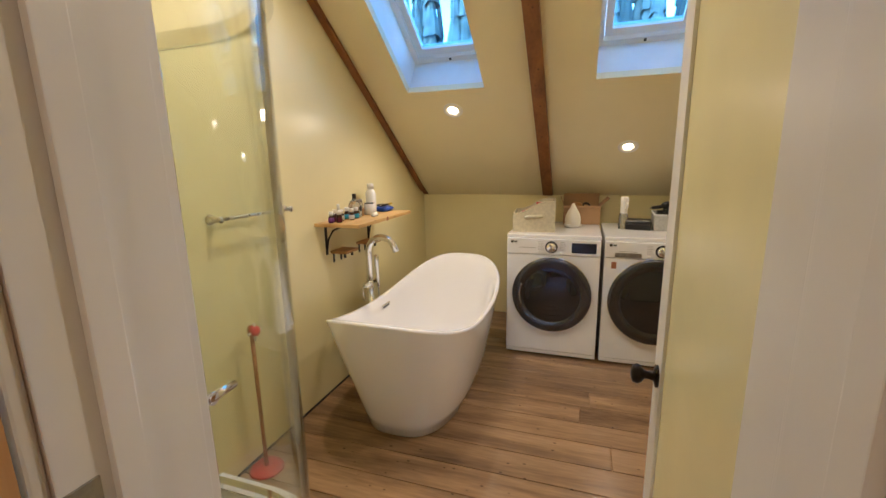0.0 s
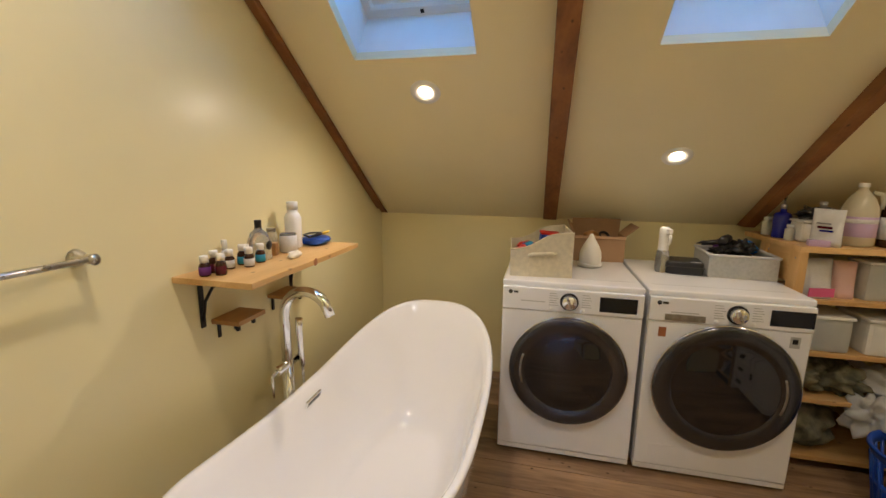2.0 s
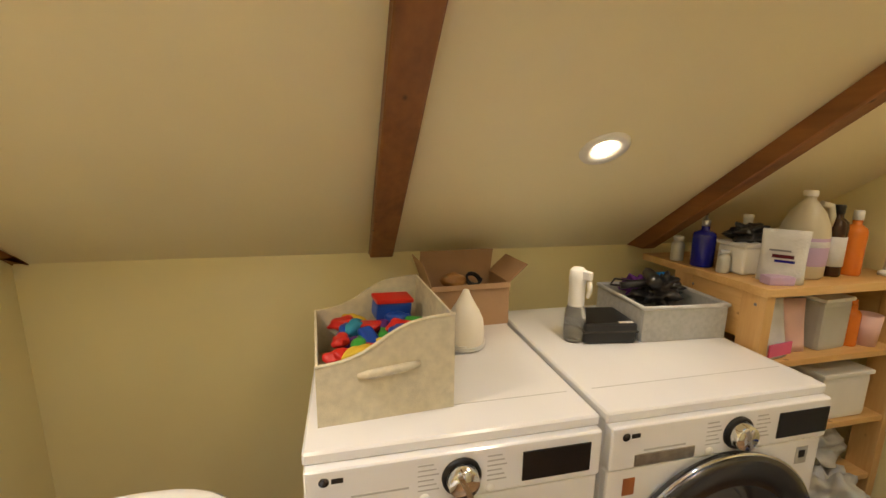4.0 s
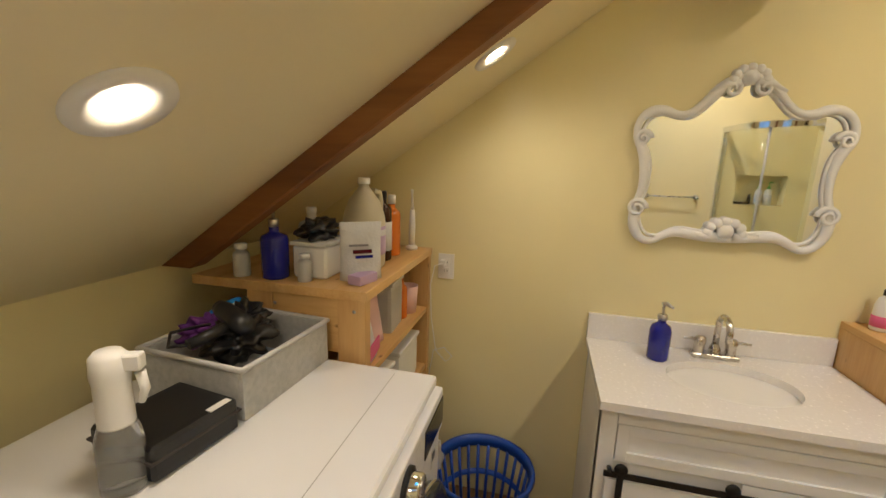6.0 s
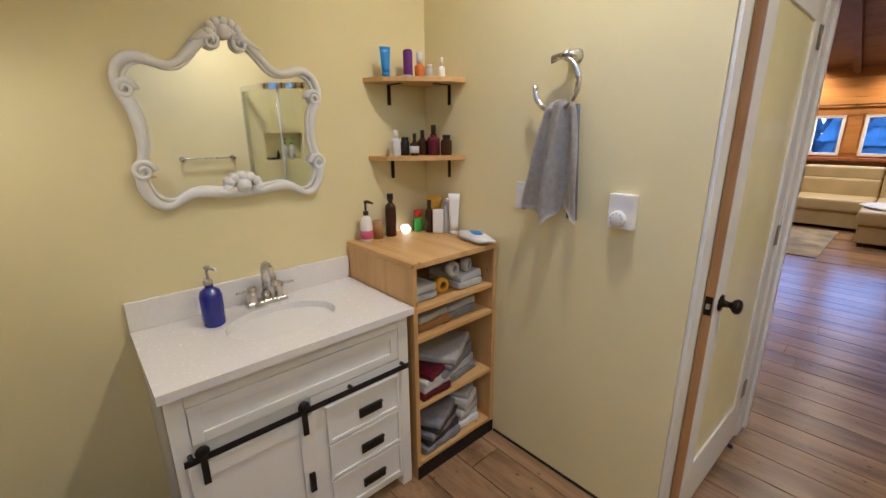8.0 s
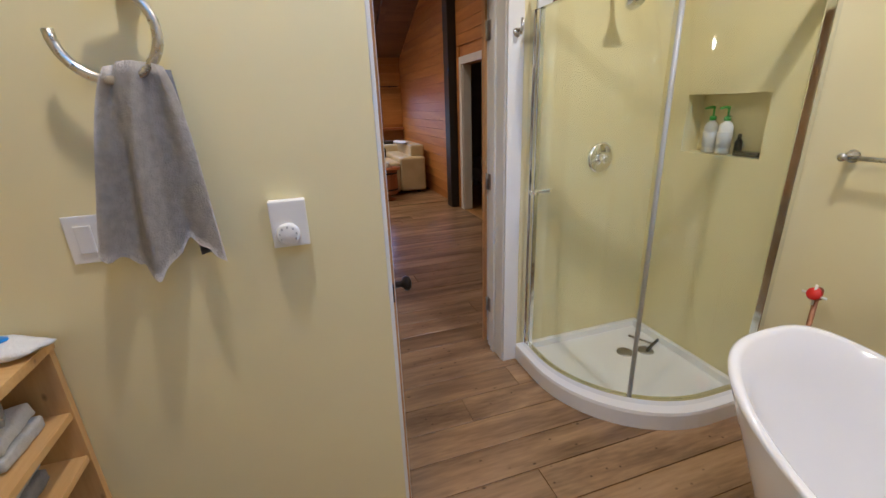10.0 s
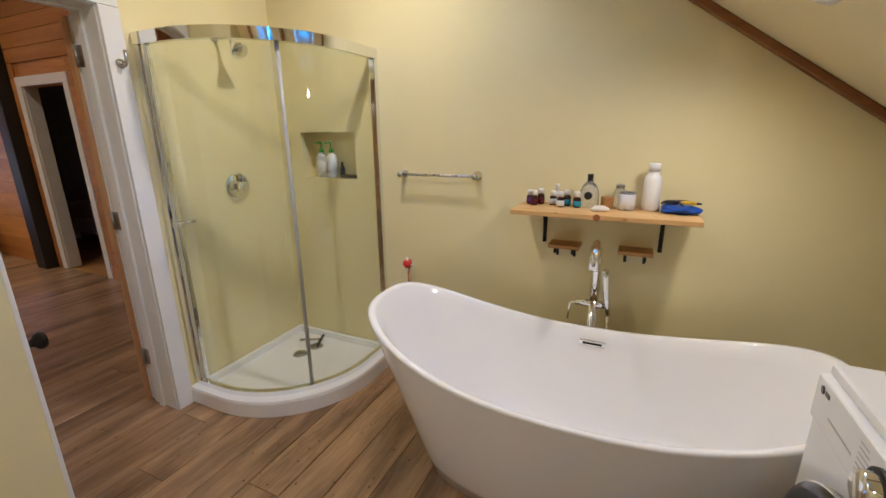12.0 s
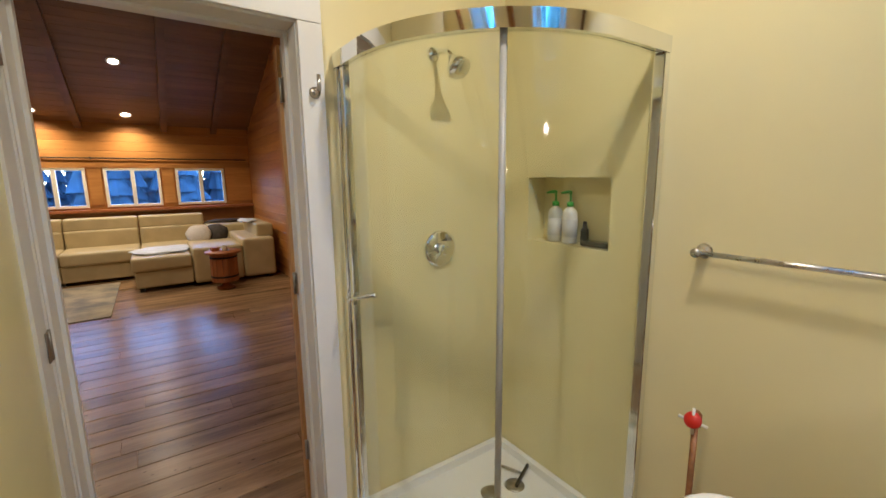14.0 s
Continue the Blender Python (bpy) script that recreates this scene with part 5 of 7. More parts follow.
basin_tap()
bottle("soap_bottle", (3.09, 2.965, 0.875), [(0.036, 0.0005), (0.039, 0.006), (0.039, 0.115), (0.033, 0.135), (0.016, 0.146), (0.014, 0.148), (0.014, 0.160)], BLUEGLASS, "cobalt blue glass soap pump beside the basin", cap=(0.017, 0.018), capmat=NICKEL, pump=True, turn=-60)


# ---------- carved mirror ----------
def carved_mirror():
    t = thing("wall_mirror", (RIGHT - 0.004, 2.762, 1.605), label="ornate white carved mirror with scrolled frame", category="mirror")
    # half outline, from the crest at the top round to the foot; mirrored across
    half = [(0.0, 0.318), (0.045, 0.302), (0.09, 0.268), (0.13, 0.218), (0.17, 0.185), (0.215, 0.182), (0.25, 0.198), (0.29, 0.200), (0.325, 0.178), (0.342, 0.140), (0.338, 0.095), (0.315, 0.06), (0.302, 0.02), (0.298, -0.04), (0.302, -0.10), (0.318, -0.15), (0.322, -0.20), (0.312, -0.245), (0.285, -0.282), (0.245, -0.290), (0.205, -0.262), (0.165, -0.245), (0.11, -0.252), (0.05, -0.262), (0.0, -0.264)]
    out = half + [(-y, z) for y, z in reversed(half[1:-1])]

    def smooth(pts, times=2):
        for _ in range(times):
            q = []
            for i in range(len(pts)):
                a, b = pts[i], pts[(i + 1) % len(pts)]
                q += [(a[0] * 0.75 + b[0] * 0.25, a[1] * 0.75 + b[1] * 0.25), (a[0] * 0.25 + b[0] * 0.75, a[1] * 0.25 + b[1] * 0.75)]
            pts = q
        return pts

    line = smooth(out)
    m = Matrix(((0, 0, -1, 0), (1, 0, 0, 0), (0, 1, 0, 0), (0, 0, 0, 1)))
    part("mirror_glass", prism(B(), line, 0.004, 0.010, m), MIRROR, t, "silvered glass")
    part("backing", prism(B(), [(y * 1.0, z * 1.0) for y, z in line], 0.0, 0.0035, m), WHITE, t)
    n = len(line)
    part("frame_moulding", tube(B(), [(-0.016, y * 1.02, z * 1.02) for y, z in line], [0.0165 + 0.003 * math.sin(i * 0.31) for i in range(n)], 10, True), WHITE, t, "white carved moulding")
    part("inner_bead", tube(B(), [(-0.015, y * 0.955, z * 0.945) for y, z in line], 0.006, 8, True), WHITE, t)

    def scroll(cy, cz, r, sgn, turns=1.6):
        pts = []
        for i in range(26):
            a = i / 25 * turns * 2 * math.pi
            k = r * (1 - 0.8 * i / 25)
            pts.append((-0.024 - 0.012 * i / 25, cy + sgn * k * math.cos(a), cz + k * math.sin(a)))
        return tube(B(), pts, [0.010 - 0.005 * i / 25 for i in range(26)], 8)

    for sgn in (-1, 1):
        part("scroll", scroll(sgn * 0.325, 0.10, 0.030, -sgn), WHITE, t, "carved scroll")
        part("scroll", scroll(sgn * 0.318, -0.165, 0.036, -sgn), WHITE, t, "carved scroll")
        part("scroll", scroll(sgn * 0.05, 0.275, 0.032, sgn), WHITE, t, "carved scroll")
    for cz, s in ((-0.245, 1.0), (0.305, 0.9)):
        for k in range(7):
            a = math.pi * k / 6
            rr = 0.058 * s
            petal = B()
            bmesh.ops.create_uvsphere(petal, u_segments=10, v_segments=8, radius=0.019 * s, matrix=pose(-0.026, rr * math.cos(a), cz + rr * 0.75 * math.sin(a)))
            part("shell_petal", petal, WHITE, t, "", True)
        boss = B()
        bmesh.ops.create_uvsphere(boss, u_segments=12, v_segments=8, radius=0.030 * s, matrix=pose(-0.024, 0, cz + 0.008))
        part("shell_boss", boss, WHITE, t, "", True)
        for sgn in (-1, 1):
            part("leaf_spray", tube(B(), [(-0.024, sgn * 0.03, cz - 0.012), (-0.03, sgn * 0.07, cz - 0.016), (-0.024, sgn * 0.12, cz - 0.004 if s == 1 else cz - 0.04)], [0.016 * s, 0.014 * s, 0.006 * s], 8), WHITE, t, "", True)


carved_mirror()


def sconce():
    t = thing("wall_lamp", (RIGHT - 0.001, 2.80, 2.27), label="dark metal wall lamp with caged clear glass, unlit", category="wall lamp")
    part("back_plate", bx(-0.02, -0.09, -0.035, 0.0, 0.09, 0.035, bevel=0.008), BRONZE, t)
    part("arm", tube(B(), [(-0.01, 0, 0), (-0.08, 0, 0.02), (-0.13, 0, -0.005)], 0.010, 10), BRONZE, t)
    part("hood", lathe(B(), [(0, 0.03), (0.03, 0.028), (0.075, 0.0), (0.11, -0.03), (0.108, -0.033), (0.07, -0.004), (0, 0.02)], 30, pose(-0.13, 0, -0.01)), BRONZE, t, "dark flared hood", True)
    part("glass", lathe(B(), [(0.045, -0.015), (0.048, -0.05), (0.036, -0.085), (0.012, -0.10), (0, -0.101)], 24, pose(-0.13, 0, -0.01)), GLASSY, t, "clear glass jar", True)
    for k in range(4):
        a = math.pi * k / 4
        c, s = math.cos(a), math.sin(a)
        part("cage_wire", tube(B(), [(-0.13 + f * c, f * s, z) for f, z in ((0.056, -0.03), (0.057, -0.07), (0.04, -0.105), (0.0, -0.118), (-0.04, -0.105), (-0.057, -0.07), (-0.056, -0.03))], 0.0028, 6), BRONZE, t)


sconce()


# ---------- corner shelves and the open cabinet ----------
def corner_shelf(z, ly, lx):
    t = thing("corner_shelf", (RIGHT - 0.001, TOWEL_Y + 0.001, z), label="pine corner shelf on two black brackets", category="shelf", group="corner shelves")
    pts = [(0, 0), (0, ly)] + [(-0.09 - (lx - 0.09) * f, ly * (1 - f) ** 0.8 * 0.92 + 0.06 * f) for f in (0.05, 0.25, 0.5, 0.75, 0.95)] + [(-lx, 0)]
    part("board", prism(B(), pts, -0.02, 0.0), PINE_X, t)
    for a, b in (((-0.0, ly * 0.62), (1, 0)), ((-lx * 0.62, 0.0), (0, 1))):
        m = pose(a[0] + (-0.001 if b[0] else 0), a[1] + (0.001 if b[1] else 0), 0, 0, 0, 90 if b[0] else 0)
        bm = B()
        box(bm, -0.009, 0.0, -0.115, 0.009, 0.004, -0.0205, m=m)
        box(bm, -0.009, 0.004, -0.0245, 0.009, 0.10, -0.0205, m=m)
        part("bracket", bm, BLACK, t, "black steel angle bracket")


corner_shelf(1.807, 0.375, 0.30)
corner_shelf(1.453, 0.365, 0.30)


def tube_pack(name, at, w, h, d, mat, label, turn=0, cap=None):
    """A squeeze tube standing on its cap."""
    t = thing(name, at, turn, label, "tube")
    if cap:
        part("cap", lathe(B(), [(0, 0.0005), (d * 0.55, 0.0005), (d * 0.55, 0.02), (0, 0.02)], 18), cap, t, "", True)
    bm = B()
    rows = []
    n = 20
    z0 = 0.02 if cap else 0.0005
    for k in range(6):
        f = k / 5
        rows.append([bm.verts.new(((d / 2 + (w - d) / 2 * f) * math.cos(a), (d / 2 * (1 - f) + 0.0015) * math.sin(a), z0 + (h - z0) * f)) for a in [2 * math.pi * i / n for i in range(n)]])
    for a, b in zip(rows, rows[1:]):
        for i in range(n):
            bm.faces.new((a[i], a[(i + 1) % n], b[(i + 1) % n], b[i]))
    bm.faces.new(rows[0])
    bm.faces.new(rows[-1])
    part("tube_body", bm, mat, t, "", True)
    return t


def corner_goods():
    z = 1.807
    tube_pack("cream_tube", (3.155, 2.10, z), 0.05, 0.13, 0.035, SKYBLUE, "bright blue squeeze tube on the corner shelf", 70, SKYBLUE)
    bottle("dark_spray", (3.15, 1.975, z), [(0.021, 0.0005), (0.022, 0.005), (0.022, 0.12), (0.018, 0.13), (0, 0.131)], PURPLE, "slim purple-grey bottle")
    bottle("orange_bottle", (3.125, 1.925, z), round_bottle(0.024, 0.075, 0.5), ORANGE, "small orange bottle with white cap", cap=(0.014, 0.045), capmat=WHITEPL)
    bottle("small_jar", (3.10, 1.885, z), round_bottle(0.022, 0.055, 0.7), CLEARPL, "small pale jar on the corner shelf", cap=(0.016, 0.012), capmat=WHITEPL)
    bottle("dropper_bottle", (3.04, 1.86, z), round_bottle(0.017, 0.06, 0.5), WHITEPL, "small white dropper bottle", cap=(0.009, 0.035), capmat=WHITEPL)
    soft_box("soap_bar", (3.11, 2.02, z), (0.05, 0.03, 0.012), LINEN, "small white soap bar", "soap", 20, 0.004)
    z = 1.453
    bottle("dropper_bottle", (3.15, 2.06, z), round_bottle(0.022, 0.09, 0.5), LINEN, "small white bottle with pale cap", cap=(0.012, 0.03), capmat=WHITEPL)
    bottle("dropper_bottle", (3.16, 2.0, z), round_bottle(0.023, 0.075, 0.7), BLACKPL, "small black jar", cap=(0.018, 0.012), capmat=BLACKPL)
    bottle("dropper_bottle", (3.115, 1.975, z), round_bottle(0.022, 0.07, 0.5), AMBER, "dark dropper bottle with white label", cap=(0.009, 0.035), capmat=BLACKPL, band=(0.0225, 0.012, 0.045), bandmat=LINEN)
    bottle("dropper_bottle", (3.12, 1.92, z), round_bottle(0.026, 0.085, 0.5), AMBER, "dark amber dropper bottle", cap=(0.010, 0.035), capmat=BLACKPL)
    bottle("dropper_bottle", (3.07, 1.89, z), round_bottle(0.032, 0.10, 0.5), MAROON, "dark red square bottle with black cap", cap=(0.012, 0.045), capmat=BLACKPL)
    bottle("dropper_bottle", (3.02, 1.85, z), round_bottle(0.028, 0.085, 0.6), AMBER, "dark amber jar", cap=(0.02, 0.012), capmat=BLACKPL)
    z = 1.055
    bottle("lotion_bottle", (3.16, 2.245, z), [(0.027, 0.0005), (0.030, 0.006), (0.029, 0.09), (0.022, 0.115), (0.012, 0.125), (0.012, 0.13)], WHITEPL, "white lotion pump with pink label and black pump", cap=(0.013, 0.018), capmat=BLACKPL, band=(0.0302, 0.015, 0.055), bandmat=PINK, pump=True, turn=-70)
    bottle("candle_tin", (3.175, 2.175, z), [(0.026, 0.0005), (0.026, 0.09), (0.023, 0.09), (0.023, 0.08)], STEPWOOD, "small brown tin", "tin")
    bottle("dark_bottle", (3.17, 2.095, z), round_bottle(0.028, 0.185, 0.42, 0.1), AMBER, "tall dark amber bottle with black cap", cap=(0.016, 0.03), capmat=BLACKPL)
    bottle("red_jar", (3.165, 1.925, z), round_bottle(0.024, 0.08, 0.6), GREEN, "small jar with red top", cap=(0.02, 0.03), capmat=RED)
    bottle("dark_bottle", (3.10, 1.90, z), round_bottle(0.020, 0.14, 0.5, 0.1), AMBER, "slim dark bottle", cap=(0.011, 0.03), capmat=BLACKPL)
    tube_pack("cream_tube", (3.12, 1.845, z), 0.085, 0.185, 0.045, YELLOWPL, "large yellow squeeze tube standing on its cap", 55, YELLOWPL)
    soft_box("white_jar", (3.055, 1.875, z), (0.055, 0.045, 0.125), WHITEPL, "white rounded bottle with small print", "bottle", 35, 0.014)
    bottle("clear_bottle", (3.03, 1.835, z), round_bottle(0.02, 0.16, 0.5), CLEARPL, "slim clear bottle with white cap", cap=(0.011, 0.02), capmat=WHITEPL)
    tube_pack("cream_tube", (2.975, 1.84, z), 0.06, 0.21, 0.04, WHITEPL, "tall white squeeze tube standing upright", 40, WHITEPL)
    b = solid("crystal_lamp", lump(B(), (0, 0, 0), (0.026, 0.023, 0.024), seed=80, amp=0.3), STONEGLOW, "small glowing white stone ornament", "ornament", smooth=True)
    b.matrix_basis = pose(3.16, 2.01, z + 0.0235)
    t = thing("wipes_pack", (2.80, 1.86, z), 82, "soft white and blue pack of wipes", "wipes")
    part("pack", lump(B(), (0, 0, 0.022), (0.055, 0.12, 0.022), seed=84, amp=0.25), LINEN, t, "", True)
    part("flap", lump(B(), (0, 0.0, 0.041), (0.028, 0.05, 0.006), seed=85, amp=0.2), SKYBLUE, t, "blue sticker flap", True)


corner_goods()


def rumple(bm, seed):
    """Soften a folded cloth: finer mesh, pushed about by noise."""
    bmesh.ops.subdivide_edges(bm, edges=[e for e in bm.edges if e.calc_length() > 0.05], cuts=5, use_grid_fill=True)
    for v in bm.verts:
        q = v.co * 22 + Vector((seed * 7, seed * 3, 0))
        v.co += Vector((noise.noise(q) * 0.008, noise.noise(q + Vector((9, 0, 0))) * 0.008, noise.noise(q + Vector((0, 9, 0))) * 0.007))
    return bm


def open_cabinet():
    t = thing("open_cabinet", (0, 0, 0), label="open pine cabinet with shelves of folded towels", category="cabinet")
    x0, x1, y0, y1 = 2.712, RIGHT - 0.002, TOWEL_Y + 0.003, 2.318
    part("top", bx(x0 - 0.004, y0, 1.030, x1, y1, 1.055, bevel=0.003), PINE_X, t)
    part("side", bx(x0, y1 - 0.022, 0.0, x1, y1 - 0.001, 1.0295, bevel=0.002), PINE_Z, t)
    part("side", bx(x0, y0 + 0.001, 0.0, x1, y0 + 0.022, 1.0295, bevel=0.002), PINE_Z, t)
    part("back", bx(x1 - 0.008, y0 + 0.023, 0.06, x1, y1 - 0.023, 1.029), PINE_Z, t)
    for z in (0.852, 0.712, 0.385, 0.085):
        part("shelf", bx(x0 + 0.004, y0 + 0.023, z - 0.02, x1 - 0.009, y1 - 0.023, z, bevel=0.002), PINE, t)
    part("plinth", bx(x0 - 0.004, y0 + 0.001, 0.0, x0 - 0.0005, y1 - 0.001, 0.066), BLACK, t, "black toe board")

    def pile(x, y, z, w, d, layers, mats, label, turn=0, cat="towel"):
        for i in range(layers):
            f = solid("folded_towel", rumple(bx(-w / 2 + 0.006 * (i % 3), -d / 2, -0.016, w / 2, d / 2 - 0.008 * (i % 2), 0.017, bevel=0.012, seg=3), i + y), mats[i % len(mats)], label, cat, "folded linen in the cabinet", smooth=True)
            f.matrix_basis = pose(x + 0.006 * (i % 2), y, z + 0.018 + 0.031 * i, 0, 0, turn + 6 * i)

    ym = (y0 + y1) / 2
    pile(2.86, ym - 0.12, 0.852, 0.22, 0.16, 2, (GREYBIN, LINEN), "white packet of wipes with grey print")
    pile(2.86, ym + 0.15, 0.852, 0.2, 0.13, 2, (GREYBIN, LINEN), "grey folded cloth")
    for i, (yy, mt, lb) in enumerate(((ym + 0.03, YELLOWPL, "yellow"), (ym - 0.04, LINEN, "white"), (ym - 0.13, GREYBIN, "grey"))):
        r = solid("tape_roll", lathe(B(), [(0.018, -0.02), (0.034, -0.02), (0.036, 0), (0.034, 0.02), (0.018, 0.02), (0.018, -0.02)], 24, pose(0, 0, 0, 0, 90, 0)), mt, f"small {lb} roll on the top cabinet shelf", "roll", "rolls in the cabinet", smooth=True)
        r.matrix_basis = pose(2.80, yy, 0.852 + (0.0365 if i == 0 else 0.098), 0, 0, 12 * i)
    pile(2.88, ym + 0.10, 0.712, 0.24, 0.2, 2, (STEPWOOD, GREYBIN), "flat folded brown cloth")
    pile(2.88, ym - 0.08, 0.712, 0.22, 0.2, 2, (GREYCLOTH, GREYBIN), "flat folded grey cloth")
    pile(2.90, ym - 0.02, 0.385, 0.30, 0.30, 5, (GREYCLOTH, GREYBIN, TOWELG), "grey towels folded in a pile", 8)
    pile(2.82, ym + 0.12, 0.385, 0.20, 0.18, 4, (MAROON, LINEN, LINEN), "white folded linen")
    pile(2.86, ym + 0.08, 0.085, 0.26, 0.24, 5, (GREYCLOTH, DARKCUSH), "dark grey towels folded in a pile", 4)
    pile(2.84, ym - 0.12, 0.085, 0.18, 0.15, 6, (LINEN, GREYBIN), "white crumpled cloth")


open_cabinet()


# ---------- wall fittings ----------
def towel_ring():
    t = thing("towel_ring", (2.36, TOWEL_Y + 0.001, 1.83), label="brushed nickel open towel ring on the yellow wall", category="towel ring")
    part("post", lathe(B(), [(0, 0), (0.028, 0), (0.024, 0.012), (0.014, 0.03), (0.012, 0.05), (0, 0.052)], 24, pose(0, 0, 0, -90, 0, 0)), NICKEL, t, "", True)
    part("wing", tube(B(), [(0.0, 0.045, 0.004), (0.04, 0.045, 0.0), (0.075, 0.045, -0.016)], [0.015, 0.012, 0.008], 12), NICKEL, t)
    cx, cz, r = 0.052, -0.096, 0.095
    pts = [(cx + r * math.cos(a), 0.045, cz + r * math.sin(a)) for a in [radians(78 + 10.5 * i) for i in range(28)]]
    part("ring", tube(B(), pts, 0.0105, 10), NICKEL, t, "open curved ring")
    # hand towel drawn through the ring
    h = thing("hand_towel", (2.385, TOWEL_Y + 0.046, 1.665), label="taupe and grey striped hand towel hanging in the ring", category="towel")
    bm = B()
    rows = []
    nu, nv = 44, 16
    for j in range(nv + 1):
        f = j / nv
        w = 0.055 + 0.075 * f ** 0.7
        drop = -0.43 * f
        row = []
        for i in range(nu + 1):
            u = i / nu * 2 - 1
            fold = (0.010 + 0.018 * f) * math.sin(u * 6.5 + 1.4 * u * u + 0.8 * f) + 0.018 * noise.noise(Vector((u * 3, f * 1.6, 4.0)))
            row.append(bm.verts.new((u * w + 0.03 * f - 0.012, 0.004 + fold + 0.016 * (1 - abs(u)), drop + 0.012 * (1 - f) * (1 - u * u) - f * (0.03 * math.sin(u * 4.4 + 0.6) + 0.03 * noise.noise(Vector((u * 4, 7.0, 1.0)))))))
        rows.append(row)
    for a, b in zip(rows, rows[1:]):
        for i in range(nu):
            bm.faces.new((a[i], a[i + 1], b[i + 1], b[i]))
    bmesh.ops.solidify(bm, geom=list(bm.faces), thickness=0.006)
    part("front_fall", bm, TOWEL, h, "", True)
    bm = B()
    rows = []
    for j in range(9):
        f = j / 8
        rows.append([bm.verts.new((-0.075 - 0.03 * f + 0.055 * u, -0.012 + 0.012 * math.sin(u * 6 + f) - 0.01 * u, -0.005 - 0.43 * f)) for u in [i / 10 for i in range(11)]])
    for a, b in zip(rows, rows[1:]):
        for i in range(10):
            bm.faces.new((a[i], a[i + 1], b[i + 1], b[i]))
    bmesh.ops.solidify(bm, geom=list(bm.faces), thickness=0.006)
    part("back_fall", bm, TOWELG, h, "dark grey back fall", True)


towel_ring()


def wall_switch(at, rz, name, label, rocker=True):
    t = thing(name, at, rz, label, "light switch" if rocker else "socket")
    part("plate", bx(-0.037, 0, -0.058, 0.037, 0.006, 0.058, bevel=0.003), WHITEPL, t)
    if rocker:
        part("rocker", bx(-0.017, 0.004, -0.034, 0.017, 0.010, 0.034, bevel=0.003), WHITEPL, t)
    else:
        for z in (0.02, -0.02):
            o = part("outlet_face", bx(-0.016, 0.004, z - 0.016, 0.016, 0.008, z + 0.016, bevel=0.003), WHITEPL, t)
            for x in (-0.006, 0.006):
                part("slot", bx(x - 0.001, 0.0078, z - 0.005, x + 0.001, 0.0085, z + 0.005), BLACKPL, o)
    return t


wall_switch((2.574, TOWEL_Y + 0.001, 1.294), 0, "wall_switch", "white rocker light switch on the plaster wall")
wall_switch((RIGHT - 0.001, 3.845, 1.13), 90, "wall_outlet", "white wall outlet with a plug in it", False)
t = thing("plug_cord", (RIGHT - 0.008, 3.855, 1.15), label="white plug and hanging looped cord", category="cable")
part("plug", bx(-0.03, -0.012, -0.012, -0.001, 0.012, 0.012, bevel=0.004), WHITEPL, t)
part("cord", tube(B(), [(-0.028, 0, 0), (-0.045, 0.03, -0.01), (-0.04, 0.05, -0.10), (-0.03, 0.045, -0.26), (-0.03, 0.02, -0.42), (-0.03, -0.03, -0.47), (-0.03, -0.06, -0.44), (-0.03, -0.02, -0.40), (-0.03, 0.03, -0.42), (-0.03, 0.05, -0.55)], 0.0028, 6), WHITEPL, t)

t = thing("thermostat", (2.118, TOWEL_Y + 0.001, 1.285), label="white wall thermostat with a round dial", category="thermostat")
part("case", bx(-0.046, 0, -0.062, 0.046, 0.034, 0.062, bevel=0.005), WHITEPL, t)
part("dial", lathe(B(), [(0.030, 0.0), (0.029, 0.012), (0.025, 0.015), (0, 0.015)], 32, pose(0.006, 0.034, -0.026, -90, 0, 0)), WHITEPL, t, "round white dial", True)
for k in range(7):
    a = radians(-210 + 40 * k)
    part("dial_tick", bx(-0.002, 0.0, -0.003, 0.002, 0.0008, 0.003, m=pose(0.006 + 0.021 * math.cos(a), 0.049, -0.026 - 0.021 * math.sin(a))), GREYBIN, t)


def towel_bar():
    t = thing("towel_bar", (0.001, 0, 1.318), label="brushed nickel towel bar on the plaster wall", category="towel bar")
    for y in (1.88, 2.362):
        part("post", lathe(B(), [(0, 0), (0.026, 0), (0.022, 0.012), (0.013, 0.028), (0.013, 0.06), (0.016, 0.066), (0, 0.068)], 22, pose(0, y, 0, 0, 90, 0)), NICKEL, t, "", True)
    part("bar", tube(B(), [(0.055, 1.88, 0), (0.055, 2.362, 0)], 0.0085, 14), NICKEL, t)


towel_bar()


def shut_off():
    t = thing("shut_off_valve", (0.10, 1.945, 0), label="red-handled water valve on a copper pipe with red floor flange", category="valve")
    part("pipe", tube(B(), [(0, 0, 0.01), (0, 0, 0.76)], 0.010, 12), COPPER, t, "old copper pipe")
    part("flange", lathe(B(), [(0, 0.001), (0.085, 0.001), (0.08, 0.012), (0.02, 0.02), (0, 0.02)], 28), RED, t, "red floor flange", True)
    part("valve_body", lathe(B(), [(0, 0.74), (0.018, 0.745), (0.018, 0.785), (0.010, 0.795), (0, 0.795)], 18), COPPER, t, "", True)
    hd = part("hand_wheel", lathe(B(), [(0, 0.0), (0.024, 0.002), (0.028, 0.012), (0.024, 0.022), (0, 0.024)], 20, pose(0.012, 0, 0.765, 0, 60, 0)), RED, t, "red hand wheel", True)
    for a in (0, 90):
        part("spoke", tube(B(), [(0.02, -0.045 * math.cos(radians(a)), 0.765 - 0.045 * math.sin(radians(a))), (0.02, 0.045 * math.cos(radians(a)), 0.765 + 0.045 * math.sin(radians(a)))], 0.0055, 8), CERAMIC, hd)


shut_off()

